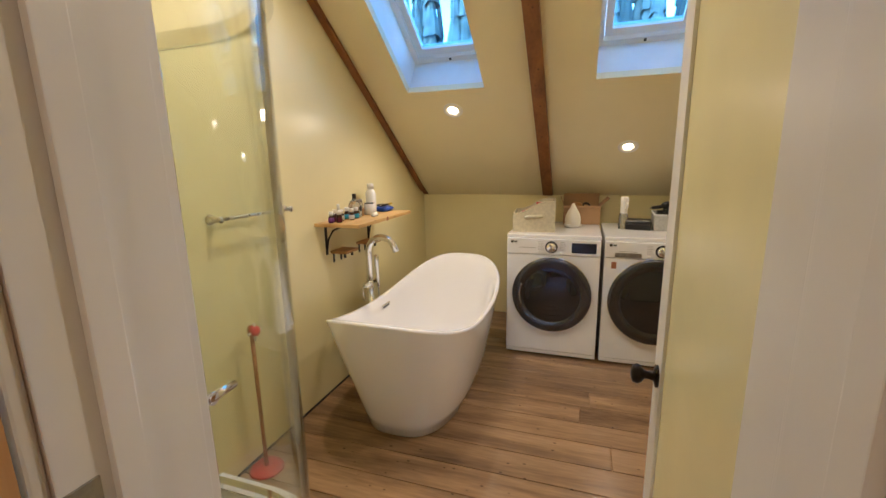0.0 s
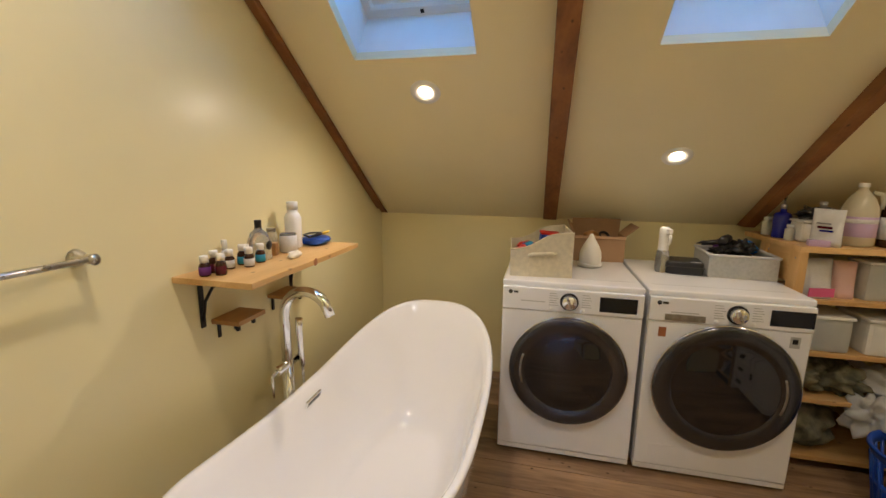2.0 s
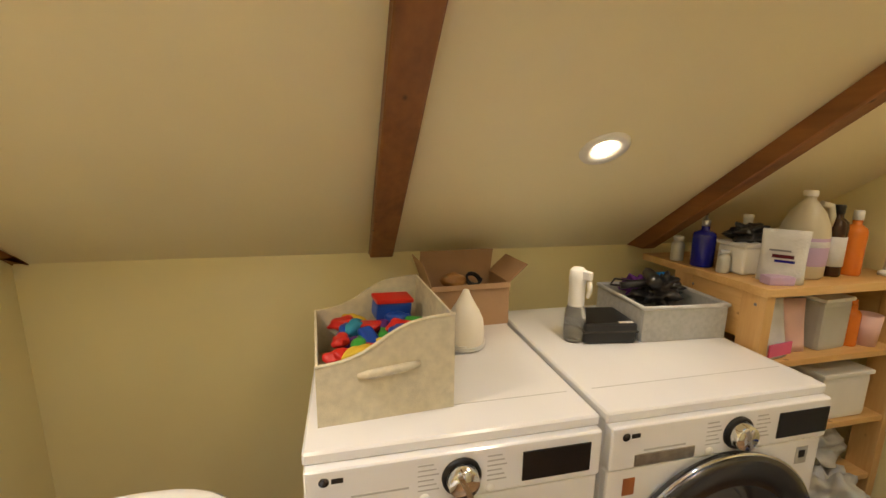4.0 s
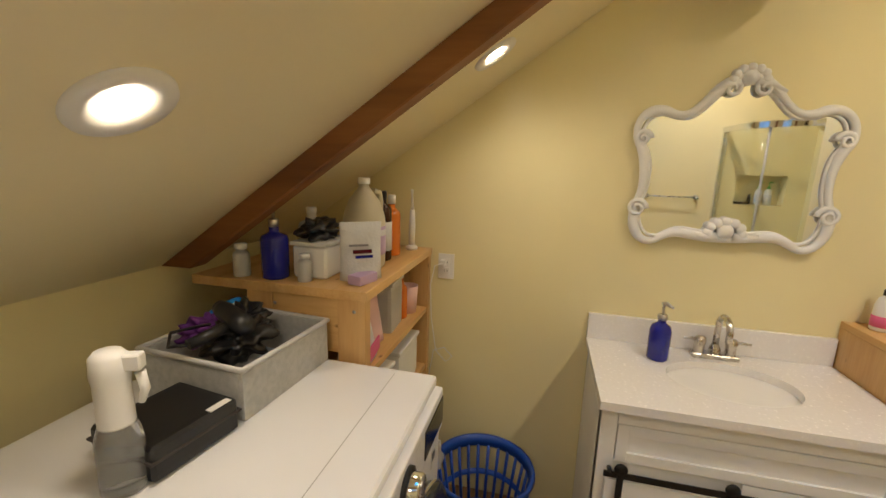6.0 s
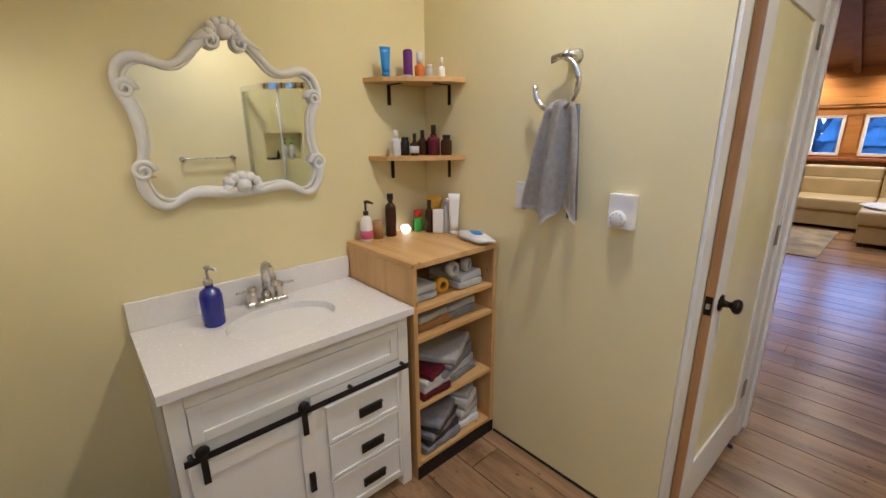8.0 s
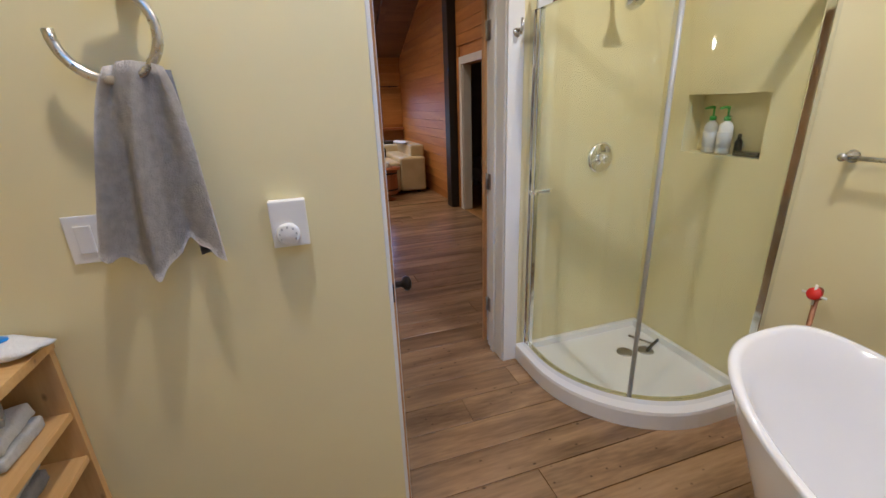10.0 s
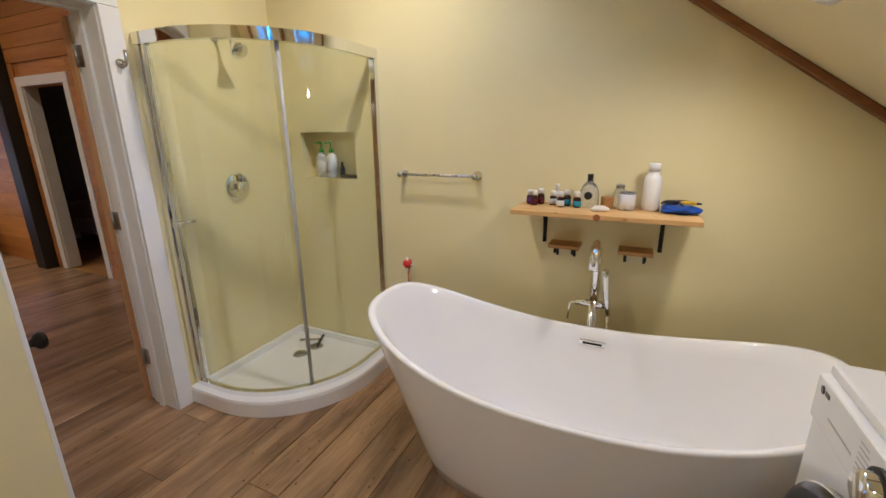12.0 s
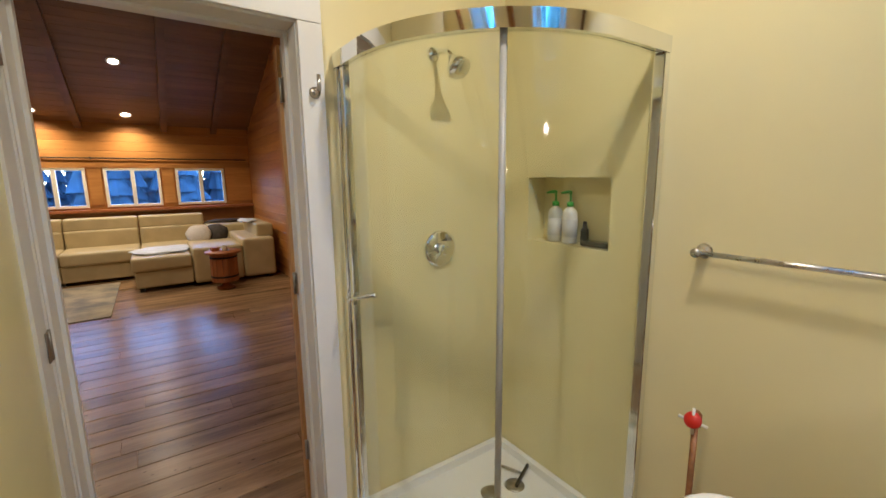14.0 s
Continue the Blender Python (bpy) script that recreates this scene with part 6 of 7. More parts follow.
t = thing("robe_hook", (0.975, BACK_Y + 0.021, 1.90), label="brushed nickel robe hook on the white door casing", category="hook")
part("base", lathe(B(), [(0, 0), (0.022, 0), (0.019, 0.010), (0, 0.012)], 20, pose(0, 0, -0.01, -90, 0, 0)), NICKEL, t, "", True)
part("hook", tube(B(), [(0, 0.008, -0.01), (0, 0.035, -0.018), (0, 0.05, 0.0), (0, 0.05, 0.045)], [0.010, 0.009, 0.008, 0.007], 10), NICKEL, t)


# ---------- shelf over the bath ----------
def bath_shelf():
    Z = 1.193
    t = thing("wall_shelf", (0.002, 2.65, Z), label="pale pine wall shelf on black brackets with small bottles", category="shelf")
    part("board", bx(0, 0, -0.022, 0.318, 0.82, 0, bevel=0.003), PINE, t)
    part("knot", lathe(B(), [(0, 0.0006), (0.014, 0.0004), (0.016, 0)], 14, pose(0.318, 0.40, -0.011, 0, 90, 0)), BARREL, t)
    for y in (0.115, 0.69):
        b = part("bracket", bx(0.0, y - 0.010, -0.225, 0.006, y + 0.010, -0.022), BLACK, t, "black steel bracket with curved brace")
        part("bracket_arm", bx(0.006, y - 0.010, -0.028, 0.20, y + 0.010, -0.0225), BLACK, b)
        part("brace", tube(B(), [(0.004, y, -0.20), (0.02, y, -0.12), (0.06, y, -0.06), (0.13, y, -0.03), (0.17, y, -0.027)], 0.006, 8), BLACK, b)
    for y0 in (0.155, 0.50):
        s = thing("small_wall_step", (0.002, 2.65 + y0, 0.985), label="small oiled wooden shelf on two black pegs", category="shelf", group="small shelves under the long shelf")
        part("board", bx(0, 0, -0.018, 0.125, 0.16, 0, bevel=0.003), STEPWOOD, s)
        for y in (0.035, 0.125):
            part("peg", bx(0.0, y - 0.007, -0.085, 0.006, y + 0.007, -0.0185), BLACK, s)
            part("peg", bx(0.085, y - 0.007, -0.05, 0.097, y + 0.007, -0.0185, bevel=0.002), BLACK, s)
    small = ((0.10, 0.045, PURPLE), (0.14, 0.075, MAROON), (0.09, 0.10, MAROON), (0.10, 0.165, LINEN), (0.15, 0.21, LINEN), (0.10, 0.235, TEAL), (0.08, 0.28, BLUEGLASS), (0.14, 0.29, TEAL))
    for i, (x, y, mt) in enumerate(small):
        bottle("dropper_bottle", (x, 2.65 + y, Z), round_bottle(0.018, 0.050 + 0.004 * (i % 3), 0.6), AMBER, "small dark bottle with coloured label and white cap", cap=(0.0145, 0.022), capmat=WHITEPL, band=(0.0184, 0.006, 0.034), bandmat=mt, group="small bottles on the bath shelf", seg=16)
    bottle("dropper_bottle", (0.07, 2.65 + 0.18, Z), round_bottle(0.018, 0.07, 0.5), WHITEPL, "white dropper bottle on the pine shelf", cap=(0.010, 0.035), capmat=WHITEPL, group="small bottles on the bath shelf", seg=16)
    t = bottle("perfume_bottle", (0.10, 2.99, Z), [(0.044, 0.0005), (0.048, 0.006), (0.047, 0.07), (0.032, 0.112), (0.016, 0.124), (0.015, 0.132)], GLASSY, "clear flat bottle with black cap and dark label", cap=(0.014, 0.032), capmat=BLACKPL)
    part("label_disc", lathe(B(), [(0, 0.002), (0.018, 0.001), (0.019, 0)], 20, pose(0.0470, 0, 0.062, 0, 90, 0)), BLACKPL, t)
    soft_box("wood_block", (0.09, 3.075, Z), (0.06, 0.045, 0.055), STEPWOOD, "small stack of brown wooden pieces", "block", 20, 0.006)
    b = solid("sea_shell", lump(B(), (0, 0, 0), (0.022, 0.035, 0.016), seed=101, amp=0.5), CERAMIC, "small pale sea shell on the shelf edge", "shell", smooth=True)
    b.matrix_basis = pose(0.22, 3.055, Z + 0.014)
    bottle("candle_jar", (0.12, 3.165, Z), [(0.034, 0.0005), (0.037, 0.004), (0.037, 0.085), (0.034, 0.085), (0.034, 0.06), (0, 0.06)], GLASSY, "glass candle jar with white label", "candle", band=(0.0375, 0.004, 0.078), bandmat=LINEN)
    bottle("clear_bottle", (0.06, 3.13, Z), round_bottle(0.026, 0.10, 0.7), GLASSY, "clear glass jar behind the candle", cap=(0.02, 0.012), capmat=STEEL)
    bottle("white_bottle", (0.08, 3.27, Z), [(0.036, 0.0005), (0.039, 0.005), (0.039, 0.145), (0.030, 0.165), (0.024, 0.17), (0.024, 0.185)], WHITEPL, "tall white pump bottle with broad white cap", cap=(0.026, 0.035), capmat=WHITEPL)
    t = thing("swim_goggles", (0.13, 3.385, Z), label="blue pouch with black and yellow swim goggles", category="goggles")
    part("pouch", lump(B(), (0, 0, 0.022), (0.075, 0.085, 0.022), seed=111, amp=0.4), BLUEPL, t, "blue fabric pouch", True)
    for y in (-0.035, 0.035):
        part("eye_cup", tube(B(), [(0.025 + 0.022 * math.cos(a), y + 0.028 * math.sin(a), 0.052 + 0.008 * math.cos(a)) for a in [2 * math.pi * i / 18 for i in range(18)]], 0.006, 8, True), BLACKPL if y < 0 else YELLOWF, t)
    part("strap", tube(B(), [(0.02, 0.06, 0.05), (-0.02, 0.09, 0.045), (-0.05, 0.03, 0.05), (-0.04, -0.04, 0.05), (0.01, -0.07, 0.045)], 0.005, 6), BLACKPL, t)


bath_shelf()

# bottles in the shower niche
for y, lab in ((1.19, "clear shampoo bottle with green pump in the niche"), (1.275, "white shampoo bottle with green pump in the niche")):
    bottle("shampoo_bottle", (-0.055, y, 1.267), [(0.032, 0.0005), (0.034, 0.006), (0.034, 0.135), (0.026, 0.155), (0.014, 0.162), (0.014, 0.17)], CLEARPL if y < 1.2 else WHITEPL, lab, cap=(0.016, 0.02), capmat=GREEN, band=(0.0345, 0.03, 0.11), bandmat=LINEN, pump=True, turn=60, group="bottles in the shower niche")
bottle("dark_bottle", (-0.06, 1.355, 1.267), round_bottle(0.018, 0.085, 0.5), BLACKPL, "small black bottle in the niche", cap=(0.009, 0.02), capmat=BLACKPL)
soft_box("razor_tray", (-0.05, 1.43, 1.267), (0.06, 0.13, 0.025), GUNMETAL, "dark tray with razor in the niche", "tray", 0, 0.008)

solid("corner_trim", bx(1.852, TOWEL_Y - 0.098, 0, 1.8655, TOWEL_Y - 0.008, 2.15, bevel=0.003), WHITE, "white painted corner trim beside the open door", "trim", kind="structure")
# thin black strips that draw the shaded gap along the foot of the walls
solid("gap_shade_strip", bx(0.0005, 1.80, 0.0, 0.006, KNEE_Y - 0.001, 0.012), BLACK, "thin dark gap at the foot of the wall", "trim", kind="structure")
solid("trim", bx(1.868, TOWEL_Y + 0.0005, 0.0, 2.70, TOWEL_Y + 0.006, 0.012), BLACK, "thin dark gap at the foot of the wall", "trim", kind="structure")

# ---------- hall and sitting room beyond the doorway ----------
HX0, HX1, HYB = -0.22, 5.2, -6.9


def hall_z(y):
    return 2.55 + 0.42 * (min(y, -1.0) - HYB)


def boards(name, x, y0, y1, z0, z1, top, mat, parent, seed):
    """Horizontal boards up a wall that faces +x."""
    h = 0.145
    z = z0
    while z < z1:
        part(name, bx(x, y0, z + 0.002, x + 0.018, y1, min(z + h - 0.002, z1), bevel=0.003, seg=1), mat, parent)
        z += h


w = solid("wall_hall_west", bx(HX0 - 0.12, HYB, 0, HX0 - 0.001, -3.0, 5.2), LOG, "amber pine board wall in the sitting room", "wall", kind="structure")
bm = B()
box(bm, HX0 - 0.12, -2.16, 0, HX0 - 0.001, HALL_Y, 5.2)
box(bm, HX0 - 0.12, -3.0, 2.08, HX0 - 0.001, -2.16, 5.2)
w2 = solid("wall_hall_door", bm, LOG, "amber pine board wall around a white doorway", "wall", kind="structure")
z = 0.0
while z < 4.9:
    # boards stop where the sloping ceiling meets the wall
    ya = max(HYB + 0.02, HYB + (z + 0.145 - 2.55) / 0.42)
    if ya < -3.45:
        part("board", bx(HX0, ya, z + 0.002, HX0 + 0.018, -3.43, z + 0.143, bevel=0.003, seg=1), LOG, w)
    if z > 2.2:
        part("board", bx(HX0, max(ya, -3.2), z + 0.002, HX0 + 0.018, HALL_Y - 0.14, z + 0.143, bevel=0.003, seg=1), LOG, w2)
    else:
        part("board", bx(HX0, -2.05, z + 0.002, HX0 + 0.018, HALL_Y - 0.14, z + 0.143, bevel=0.003, seg=1), LOG, w2)
        part("board", bx(HX0, -3.2, z + 0.002, HX0 + 0.018, -3.10, z + 0.143, bevel=0.003, seg=1), LOG, w)
    z += 0.145
solid("post", bx(HX0, -3.42, 0.0, HX0 + 0.14, -3.21, hall_z(-3.3), bevel=0.008), POST, "black stained square timber post", "post", kind="structure")
t = thing("door_frame_bedroom", label="white painted door casing in the board wall", category="door frame", kind="structure")
part("casing", bx(HX0, -3.095, 0, HX0 + 0.022, -3.0, 2.08, bevel=0.003), WHITE, t)
part("casing", bx(HX0, -2.16, 0, HX0 + 0.022, -2.065, 2.08, bevel=0.003), WHITE, t)
part("head_casing", bx(HX0, -3.095, 2.082, HX0 + 0.022, -2.065, 2.18, bevel=0.003), WHITE, t)
part("jamb", bx(HX0 - 0.12, -3.0, 0, HX0 - 0.0005, -2.985, 2.08), WHITE, t)
part("jamb", bx(HX0 - 0.12, -2.175, 0, HX0 - 0.0005, -2.16, 2.08), WHITE, t)
s = wall_switch((HX0 + 0.019, -3.62, 1.2), -90, "wall_switch", "white switch on the pine board wall")

bm = B()
box(bm, -3.4, -5.2, 0, -3.3, -0.4, 2.6)
box(bm, -3.3, -5.2, 0, HX0 - 0.121, -5.1, 2.6)
box(bm, -3.3, -0.5, 0, HX0 - 0.121, -0.4, 2.6)
solid("wall_bedroom", bm, INSIDE, "grey painted walls of a dim bedroom", "wall", kind="structure")
solid("ceiling_bedroom", bx(-3.4, -5.2, 2.6, HX0 - 0.121, -0.4, 2.65), INSIDE, "bedroom ceiling", "ceiling", kind="structure")
t = thing("bed", (-1.9, -3.95, 0), 0, "bed with white frame and dark bedding in the dim bedroom", "bed")
part("frame", bx(-0.8, -0.9, 0.12, 0.8, 0.9, 0.34, bevel=0.01), WHITE, t)
part("mattress", bx(-0.78, -0.88, 0.34, 0.78, 0.88, 0.58, bevel=0.05, seg=3), LINEN, t)
part("blanket", lump(B(), (0, 0.1, 0.60), (0.74, 0.72, 0.07), seed=120, amp=0.3), DARKCUSH, t, "dark blanket", True)
for x in (-0.75, 0.75):
    for y in (-0.85, 0.85):
        part("leg", bx(x - 0.03, y - 0.03, 0, x + 0.03, y + 0.03, 0.12), WHITE, t)
t = thing("curtain", (-3.27, -3.6, 0.5), 0, "dark blue curtain beside the bedroom window", "curtain")
bm = B()
rows = [[bm.verts.new((0.03 * math.sin(i * 1.1), -0.45 + i * 0.03, zz)) for i in range(30)] for zz in (0.0, 1.7)]
for i in range(29):
    bm.faces.new((rows[0][i], rows[0][i + 1], rows[1][i + 1], rows[1][i]))
bmesh.ops.solidify(bm, geom=list(bm.faces), thickness=0.006)
part("cloth", bm, BLUEGLASS, t, "", True)

# window wall
WZ0, WZ1 = 1.12, 1.80
WINS = ((0.28, 1.10), (1.34, 2.16), (2.40, 3.22), (3.46, 4.28))
bm = B()
box(bm, HX0 - 0.12, HYB - 0.14, 0, HX1, HYB, WZ0)
box(bm, HX0 - 0.12, HYB - 0.14, WZ1, HX1, HYB, 2.9)
xs3 = [HX0 - 0.12] + [v for wn_ in WINS for v in wn_] + [HX1]
for i in range(0, len(xs3), 2):
    box(bm, xs3[i], HYB - 0.14, WZ0, xs3[i + 1], HYB, WZ1)
wb = solid("wall_windows", bm, LOG_X, "amber pine wall with a row of sliding windows", "wall", kind="structure")
for z0 in (1.93, 2.09, 2.25, 2.41):
    part("board", bx(HX0 + 0.02, HYB, z0, HX1, HYB + 0.018, z0 + 0.156, bevel=0.003, seg=1), LOG_X, wb)
for i in range(0, len(xs3), 2):
    part("board", bx(max(xs3[i], HX0 + 0.02) + (0.03 if i else 0), HYB, WZ0 + 0.04, xs3[i + 1] - 0.03, HYB + 0.018, WZ1 + 0.02, bevel=0.003, seg=1), LOG_X, wb)
for i, (a, b) in enumerate(WINS):
    t = thing(f"window_{i + 3}", label="sliding window with pale frame, dusk outside", category="window", kind="structure")
    c = (a + b) / 2
    for x0, x1, z0, z1 in ((a, a + 0.045, WZ0, WZ1), (b - 0.045, b, WZ0, WZ1), (a + 0.045, b - 0.045, WZ0, WZ0 + 0.045), (a + 0.045, b - 0.045, WZ1 - 0.045, WZ1), (c - 0.03, c + 0.03, WZ0 + 0.045, WZ1 - 0.045)):
        part("window_frame", bx(x0, HYB - 0.07, z0, x1, HYB + 0.022, z1, bevel=0.004), CERAMIC, t)
    for x0, x1 in ((a + 0.045, c - 0.03), (c + 0.03, b - 0.045)):
        p = part("pane", bx(x0, HYB - 0.045, WZ0 + 0.045, x1, HYB - 0.04, WZ1 - 0.045), WINGLASS, t)
        p.visible_shadow = False
solid("window_shelf", bx(HX0 + 0.02, HYB + 0.002, WZ0 - 0.075, HX1, HYB + 0.16, WZ0 - 0.03, bevel=0.006), BARREL, "dark red-brown window ledge", "ledge", kind="structure")
t = thing("curtain_rod", (0, HYB + 0.08, 1.965), label="thin black curtain rod above the windows", category="curtain rod")
part("rod", tube(B(), [(HX0 + 0.1, 0, 0), (4.9, 0, 0)], 0.011, 8), BLACK, t)
for x in (0.05, 2.3, 4.6):
    part("bracket", bx(x - 0.01, -0.08, -0.02, x + 0.01, 0.0, 0.02), BLACK, t)

# ceiling of dark boards, its beams and lamps
bm = B()
for i in range(40):
    ya = HYB + 0.147 * i
    yb = ya + 0.143
    if ya > -1.0:
        break
    q = [(ya, hall_z(ya)), (yb, hall_z(yb)), (yb, hall_z(yb) + 0.03), (ya, hall_z(ya) + 0.03)]
    prism(bm, q, HX0 - 0.12, HX1, Matrix(((0, 0, 1, 0), (1, 0, 0, 0), (0, 1, 0, 0), (0, 0, 0, 1))))
box(bm, HX0 - 0.12, -1.05, hall_z(-1.0), HX1, HALL_Y, hall_z(-1.0) + 0.05)
q = [(HYB - 0.2, 2.5), (-1.0, hall_z(-1.0) + 0.035), (-1.0, hall_z(-1.0) + 0.08), (HYB - 0.2, 2.58)]
prism(bm, q, HX0 - 0.12, HX1, Matrix(((0, 0, 1, 0), (1, 0, 0, 0), (0, 1, 0, 0), (0, 0, 0, 1))))
solid("ceiling_hall", bm, DARKCEIL, "dark stained board ceiling sloping to the windows", "ceiling", kind="structure")
for x in (0.35, 1.15, 2.35, 3.55):
    bm = B()
    q = [(HYB + 0.02, hall_z(HYB) - 0.10), (-1.0, hall_z(-1.0) - 0.10), (-1.0, hall_z(-1.0) - 0.002), (HYB + 0.02, hall_z(HYB) - 0.002)]
    prism(bm, q, x, x + 0.10, Matrix(((0, 0, 1, 0), (1, 0, 0, 0), (0, 1, 0, 0), (0, 0, 0, 1))))
    solid("ceiling_beam", bm, DARKCEIL, "dark timber beam under the board ceiling", "beam", "beams of the sitting room", kind="structure")
bm = B()
box(bm, HX1, HYB - 0.14, 0, HX1 + 0.12, HALL_Y, 5.2)
box(bm, RIGHT + T, HALL_Y, 0, HX1 + 0.12, HALL_Y + 0.1, 5.2)
box(bm, HX0 - 0.12, HALL_Y - 0.002, 4.0, RIGHT + T, HALL_Y + 0.1, 5.2)
box(bm, HX0 - 0.12, HALL_Y - 0.0, 0, -T - 0.01, HALL_Y + 0.1, 4.0)
solid("wall_hall_far", bm, LOG_X, "amber pine walls closing the sitting room", "wall", kind="structure")

HP = math.degrees(math.atan(0.42))
# the last one is an unseen extra that brightens the door and its casing
for x, y in ((1.76, -5.25), (1.73, -6.58), (2.93, -6.6), (2.93, -5.25), (1.75, -3.5), (2.9, -3.5), (1.6, -1.3)):
    t = tagged(new("recessed_downlight"), "round recessed downlight, lit, in the dark board ceiling, one of them added by the doorway", "ceiling light", "downlights in the sitting room")
    t.matrix_basis = pose(x, y, hall_z(y) - 0.002, HP, 0, 0)
    part("trim_ring", lathe(B(), [(0.06, 0.0), (0.07, -0.012), (0.085, -0.010), (0.088, 0.0)], 28), WHITE, t, "", True)
    part("lens", lathe(B(), [(0, -0.006), (0.045, -0.006), (0.062, -0.001)], 24), LAMPGLOW, t, "glowing lens", True)
    d = bpy.data.lights.new("hall_beam", "SPOT")
    d.energy, d.color, d.spot_size, d.spot_blend, d.shadow_soft_size = P_HALL * (1.4 if y > -2 else 1.0), (1.0, 0.78, 0.50), radians(140), 0.8, 0.05
    new("hall_beam", d).matrix_basis = look((x, y + 0.02, hall_z(y) - 0.04), (x, y + 0.1, 0))


# ---------- sofa, table, rug ----------
def sofa():
    t = thing("sectional_sofa", label="cream leather sectional sofa with chaise and headrests", category="sofa")
    yb = HYB + 0.2

    def cushion(name, x0, y0, z0, x1, y1, z1, bv=0.05):
        return part(name, bx(x0, y0, z0, x1, y1, z1, bevel=bv, seg=4), LEATHER, t, "", True)

    xs4 = (0.75, 1.75, 2.75, 3.75, 4.75)
    for a, b in zip(xs4, xs4[1:]):
        cushion("seat_base", a + 0.004, yb + 0.15, 0.05, b - 0.004, yb + 0.93, 0.30, 0.03)
        cushion("seat_cushion", a + 0.006, yb + 0.2, 0.30, b - 0.006, yb + 0.97, 0.50, 0.06)
        cushion("backrest", a + 0.006, yb, 0.30, b - 0.006, yb + 0.26, 0.78, 0.06)
        cushion("headrest", a + 0.006, yb - 0.02, 0.76, b - 0.006, yb + 0.24, 0.97, 0.05)
    cushion("seat_cushion", 0.42, yb + 0.76, 0.05, 0.745, yb + 0.975, 0.50, 0.04)
    cushion("chaise_base", 1.112, yb + 0.98, 0.06, 1.82, yb + 2.05, 0.30, 0.03)
    cushion("chaise_cushion", 1.112, yb + 0.98, 0.30, 1.85, yb + 2.08, 0.50, 0.06)
    cushion("arm", 0.42, yb + 0.98, 0.05, 1.10, yb + 2.12, 0.58, 0.06)
    cushion("arm", -0.06, yb + 0.75, 0.05, 0.415, yb + 2.12, 0.66, 0.06)
    cushion("corner_back", -0.12, yb, 0.05, 0.745, yb + 0.75, 0.78, 0.06)
    cushion("headrest", -0.1, yb + 0.6, 0.64, 0.16, yb + 1.9, 0.86, 0.05)
    for x, y in ((0.06, yb + 2.0), (1.75, yb + 1.98), (0.9, yb + 0.3), (2.75, yb + 0.85), (4.6, yb + 0.85)):
        part("foot", bx(x - 0.03, y - 0.03, 0, x + 0.03, y + 0.03, 0.065), BLACKPL, t)
    for i, (x, y, z, tl) in enumerate(((0.92, yb + 1.10, 0.67, 24), (0.66, yb + 1.08, 0.67, 28))):
        c = solid("cushion", lump(B(), (0, 0, 0), (0.20, 0.08, 0.17), seed=130 + i, amp=0.15), (TOWEL, DARKCUSH)[i], ("taupe", "dark brown")[i] + " scatter cushion on the sofa", "cushion", "scatter cushions", smooth=True)
        c.matrix_basis = pose(x, y, z, tl, 0, -20)
    b = solid("throw_blanket", lump(B(), (0, 0, 0), (0.40, 0.42, 0.03), seed=140, amp=0.4), BLANKET, "pale throw lying on the chaise", "blanket", smooth=True)
    b.matrix_basis = pose(1.45, yb + 1.5, 0.515)
    b = solid("throw_blanket", lump(B(), (0, 0, 0), (0.13, 0.35, 0.03), seed=141, amp=0.4), BLANKET, "pale throw over the sofa arm rest", "blanket", smooth=True)
    b.matrix_basis = pose(0.18, yb + 1.2, 0.87)
    b = solid("folded_coat", lump(B(), (0, 0, 0), (0.33, 0.14, 0.035), seed=142, amp=0.5), DARKCUSH, "dark garment lying over the sofa back", "coat", smooth=True)
    b.matrix_basis = pose(0.38, yb + 0.30, 0.812)


sofa()


def barrel_table():
    t = thing("barrel_table", (0.74, -4.24, 0), label="small red-brown barrel side table", category="side table")
    part("foot", lathe(B(), [(0, 0.001), (0.12, 0.001), (0.12, 0.03), (0.05, 0.05), (0.05, 0.12), (0, 0.12)], 24), BARREL, t, "", True)
    for i in range(14):
        a = 2 * math.pi * i / 14
        part("stave", bx(-0.037, -0.008, 0.12, 0.037, 0.008, 0.53, bevel=0.004, seg=1, m=pose(0.17 * math.sin(a), 0.17 * math.cos(a), 0, 0, 0, -math.degrees(a))), BARREL, t)
    for z in (0.18, 0.46):
        part("hoop", lathe(B(), [(0.181, z), (0.184, z + 0.002), (0.184, z + 0.026), (0.181, z + 0.028)], 28), BLACK, t, "", True)
    part("tabletop", lathe(B(), [(0, 0.53), (0.235, 0.53), (0.24, 0.545), (0.235, 0.56), (0, 0.56)], 32), BARREL, t, "", True)
    bottle("candle_jar", (0.72, -4.21, 0.56), round_bottle(0.04, 0.08, 0.8), CERAMIC, "small pale pot on the barrel table", "pot")
    soft_box("coaster_box", (0.84, -4.29, 0.56), (0.10, 0.08, 0.05), BARREL, "small dark wooden box on the barrel table", "box", 15, 0.005)


barrel_table()
solid("rug", bx(2.05, -5.6, 0.001, 4.4, -3.55, 0.014, bevel=0.004), RUGM, "patterned beige and grey rug on the plank floor", "rug")

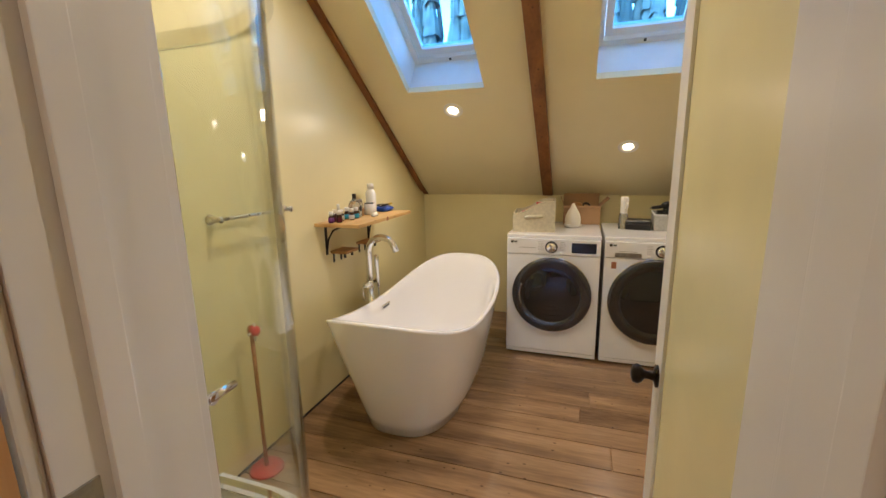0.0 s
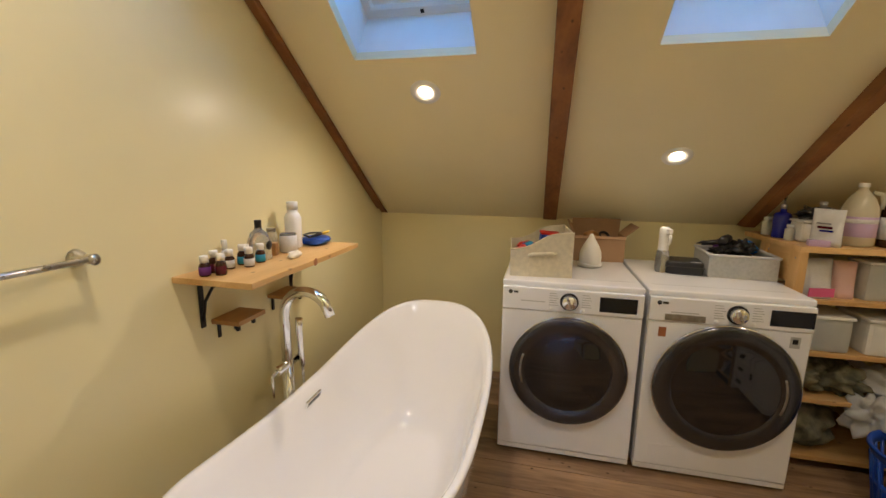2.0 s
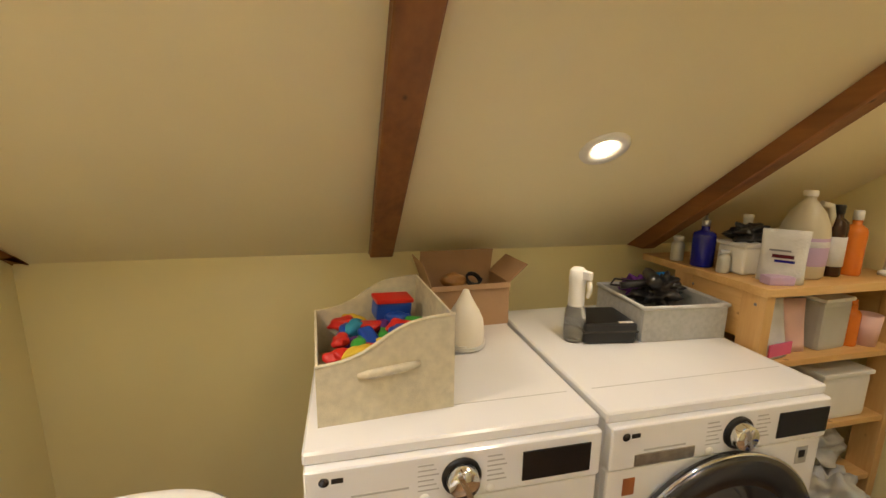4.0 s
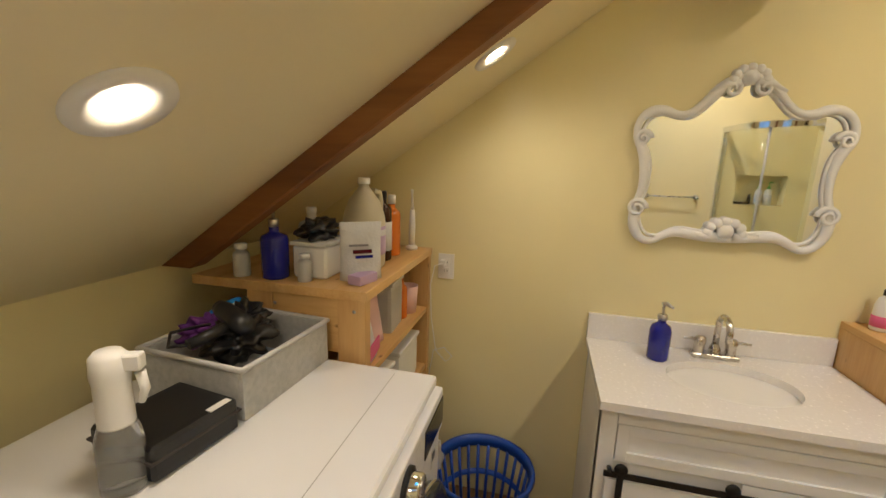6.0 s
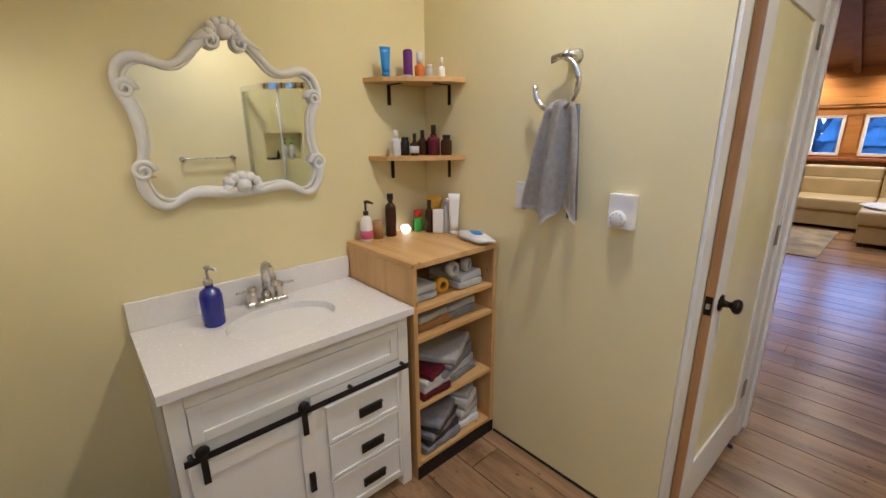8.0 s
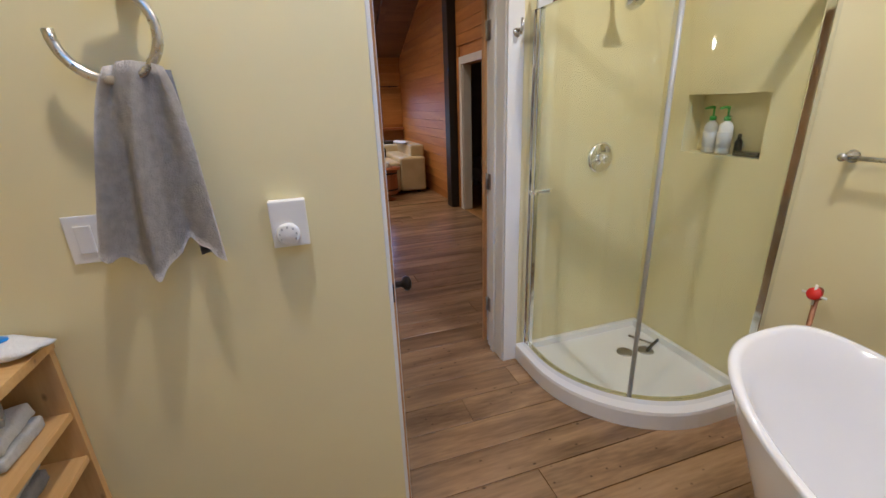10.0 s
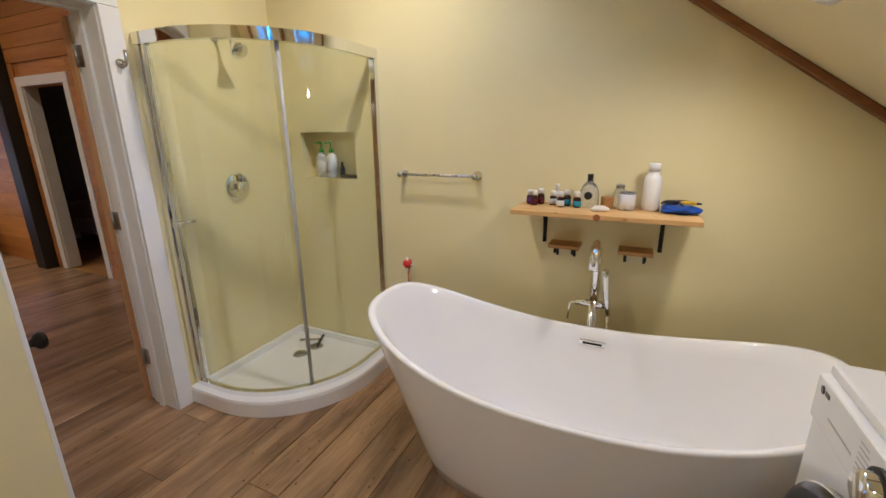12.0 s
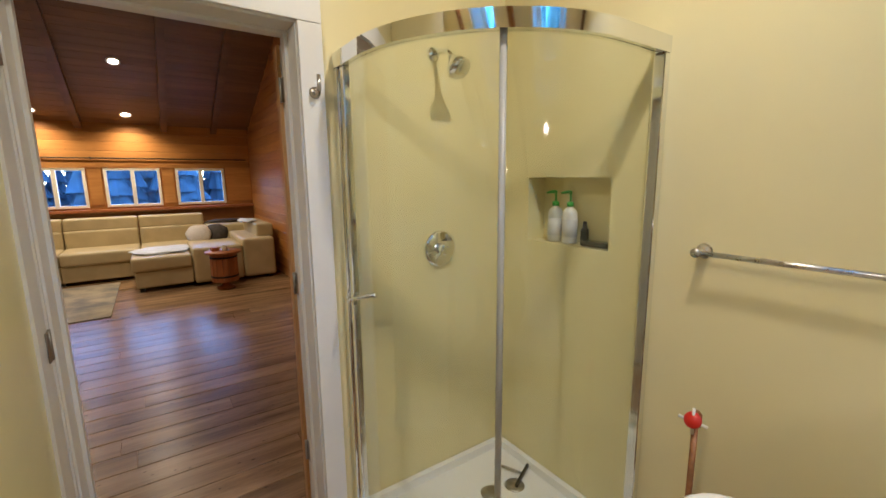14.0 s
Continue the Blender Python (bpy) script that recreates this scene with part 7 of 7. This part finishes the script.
# ---------- outside ----------
solid("ground", bx(-600, -600, -3.3, 600, 600, -3.2), SNOW, "pale snowy ground outside at dusk", "ground", kind="structure")
rng = random.Random(8)
bm = B()
for i in range(260):
    x = -70 + i * 0.55 + rng.random() * 0.4
    y = -62 - rng.random() * 14
    hgt = 5.0 + rng.random() * 6
    for k in range(4):
        r0 = (2.0 - 0.42 * k) * (0.7 + 0.5 * rng.random())
        zz = -3.2 + hgt * (0.12 + 0.22 * k)
        bmesh.ops.create_cone(bm, cap_ends=False, segments=7, radius1=r0, radius2=0.05, depth=hgt * 0.34, matrix=pose(x + rng.random() * 0.3, y, zz + hgt * 0.17))
# tall north rows, added to cover the bright sky behind the roof windows
for i in range(320):
    x = -75 + i * 0.47 + rng.random()
    y = 54 + rng.random() * 20
    hgt = 26 + rng.random() * 13
    for k in range(9):
        r0 = (2.6 - 0.25 * k) * (0.55 + 0.6 * rng.random())
        zz = -3.2 + hgt * (0.08 + 0.10 * k)
        tip = bm.verts.new((x, y, zz + hgt * 0.17))
        ring = [bm.verts.new((x + r0 * (0.7 + 0.5 * rng.random()) * math.cos(a), y + r0 * math.sin(a), zz - rng.random() * 0.6)) for a in [2 * math.pi * q / 8 for q in range(8)]]
        for q in range(8):
            bm.faces.new((ring[q], ring[(q + 1) % 8], tip))
solid("far_woods", bm, TREES, "dark spruce wood in the distance", "woods", kind="stuff")


# ---------- floor planks ----------
def planks(x0, x1, y0, y1, width, parent, seed, mat, long=2.2):
    rng = random.Random(seed)
    meshes = []
    for k in range(4):
        ln = long * (0.7 + 0.2 * k)
        me_bm = bx(0, 0.0024, -0.007, ln - 0.004, width - 0.0024, 0.0)
        es = [e for e in me_bm.edges if all(abs(v.co.z) < 1e-6 for v in e.verts)]
        bmesh.ops.bevel(me_bm, geom=es, offset=0.002, segments=1, affect="EDGES")
        me = bpy.data.meshes.new("plank")
        me_bm.to_mesh(me)
        me_bm.free()
        me.materials.append(mat)
        meshes.append((me, ln))
    y = y0
    while y < y1:
        # the hall is wider than the bathroom; end planks are cut to the walls
        a, b = (-0.215, 5.19) if y + width < HALL_Y else (x0, x1)
        x = a - rng.random() * 1.5
        while x < b:
            me, ln = meshes[rng.randrange(4)]
            s, e = max(x, a), min(x + ln, b)
            if e - s > 0.02:
                ob = new("plank", me)
                ob.parent = parent
                ob.location = (s, y, 0.0)
                ob.scale = ((e - s) / ln, 1.0, 1.0)
            x += ln
        y += width


floor_ob = bpy.data.objects["floor"]
planks(-0.02, 3.26, -6.9, 4.62, 0.187, floor_ob, 3, FLOORW, 3.2)
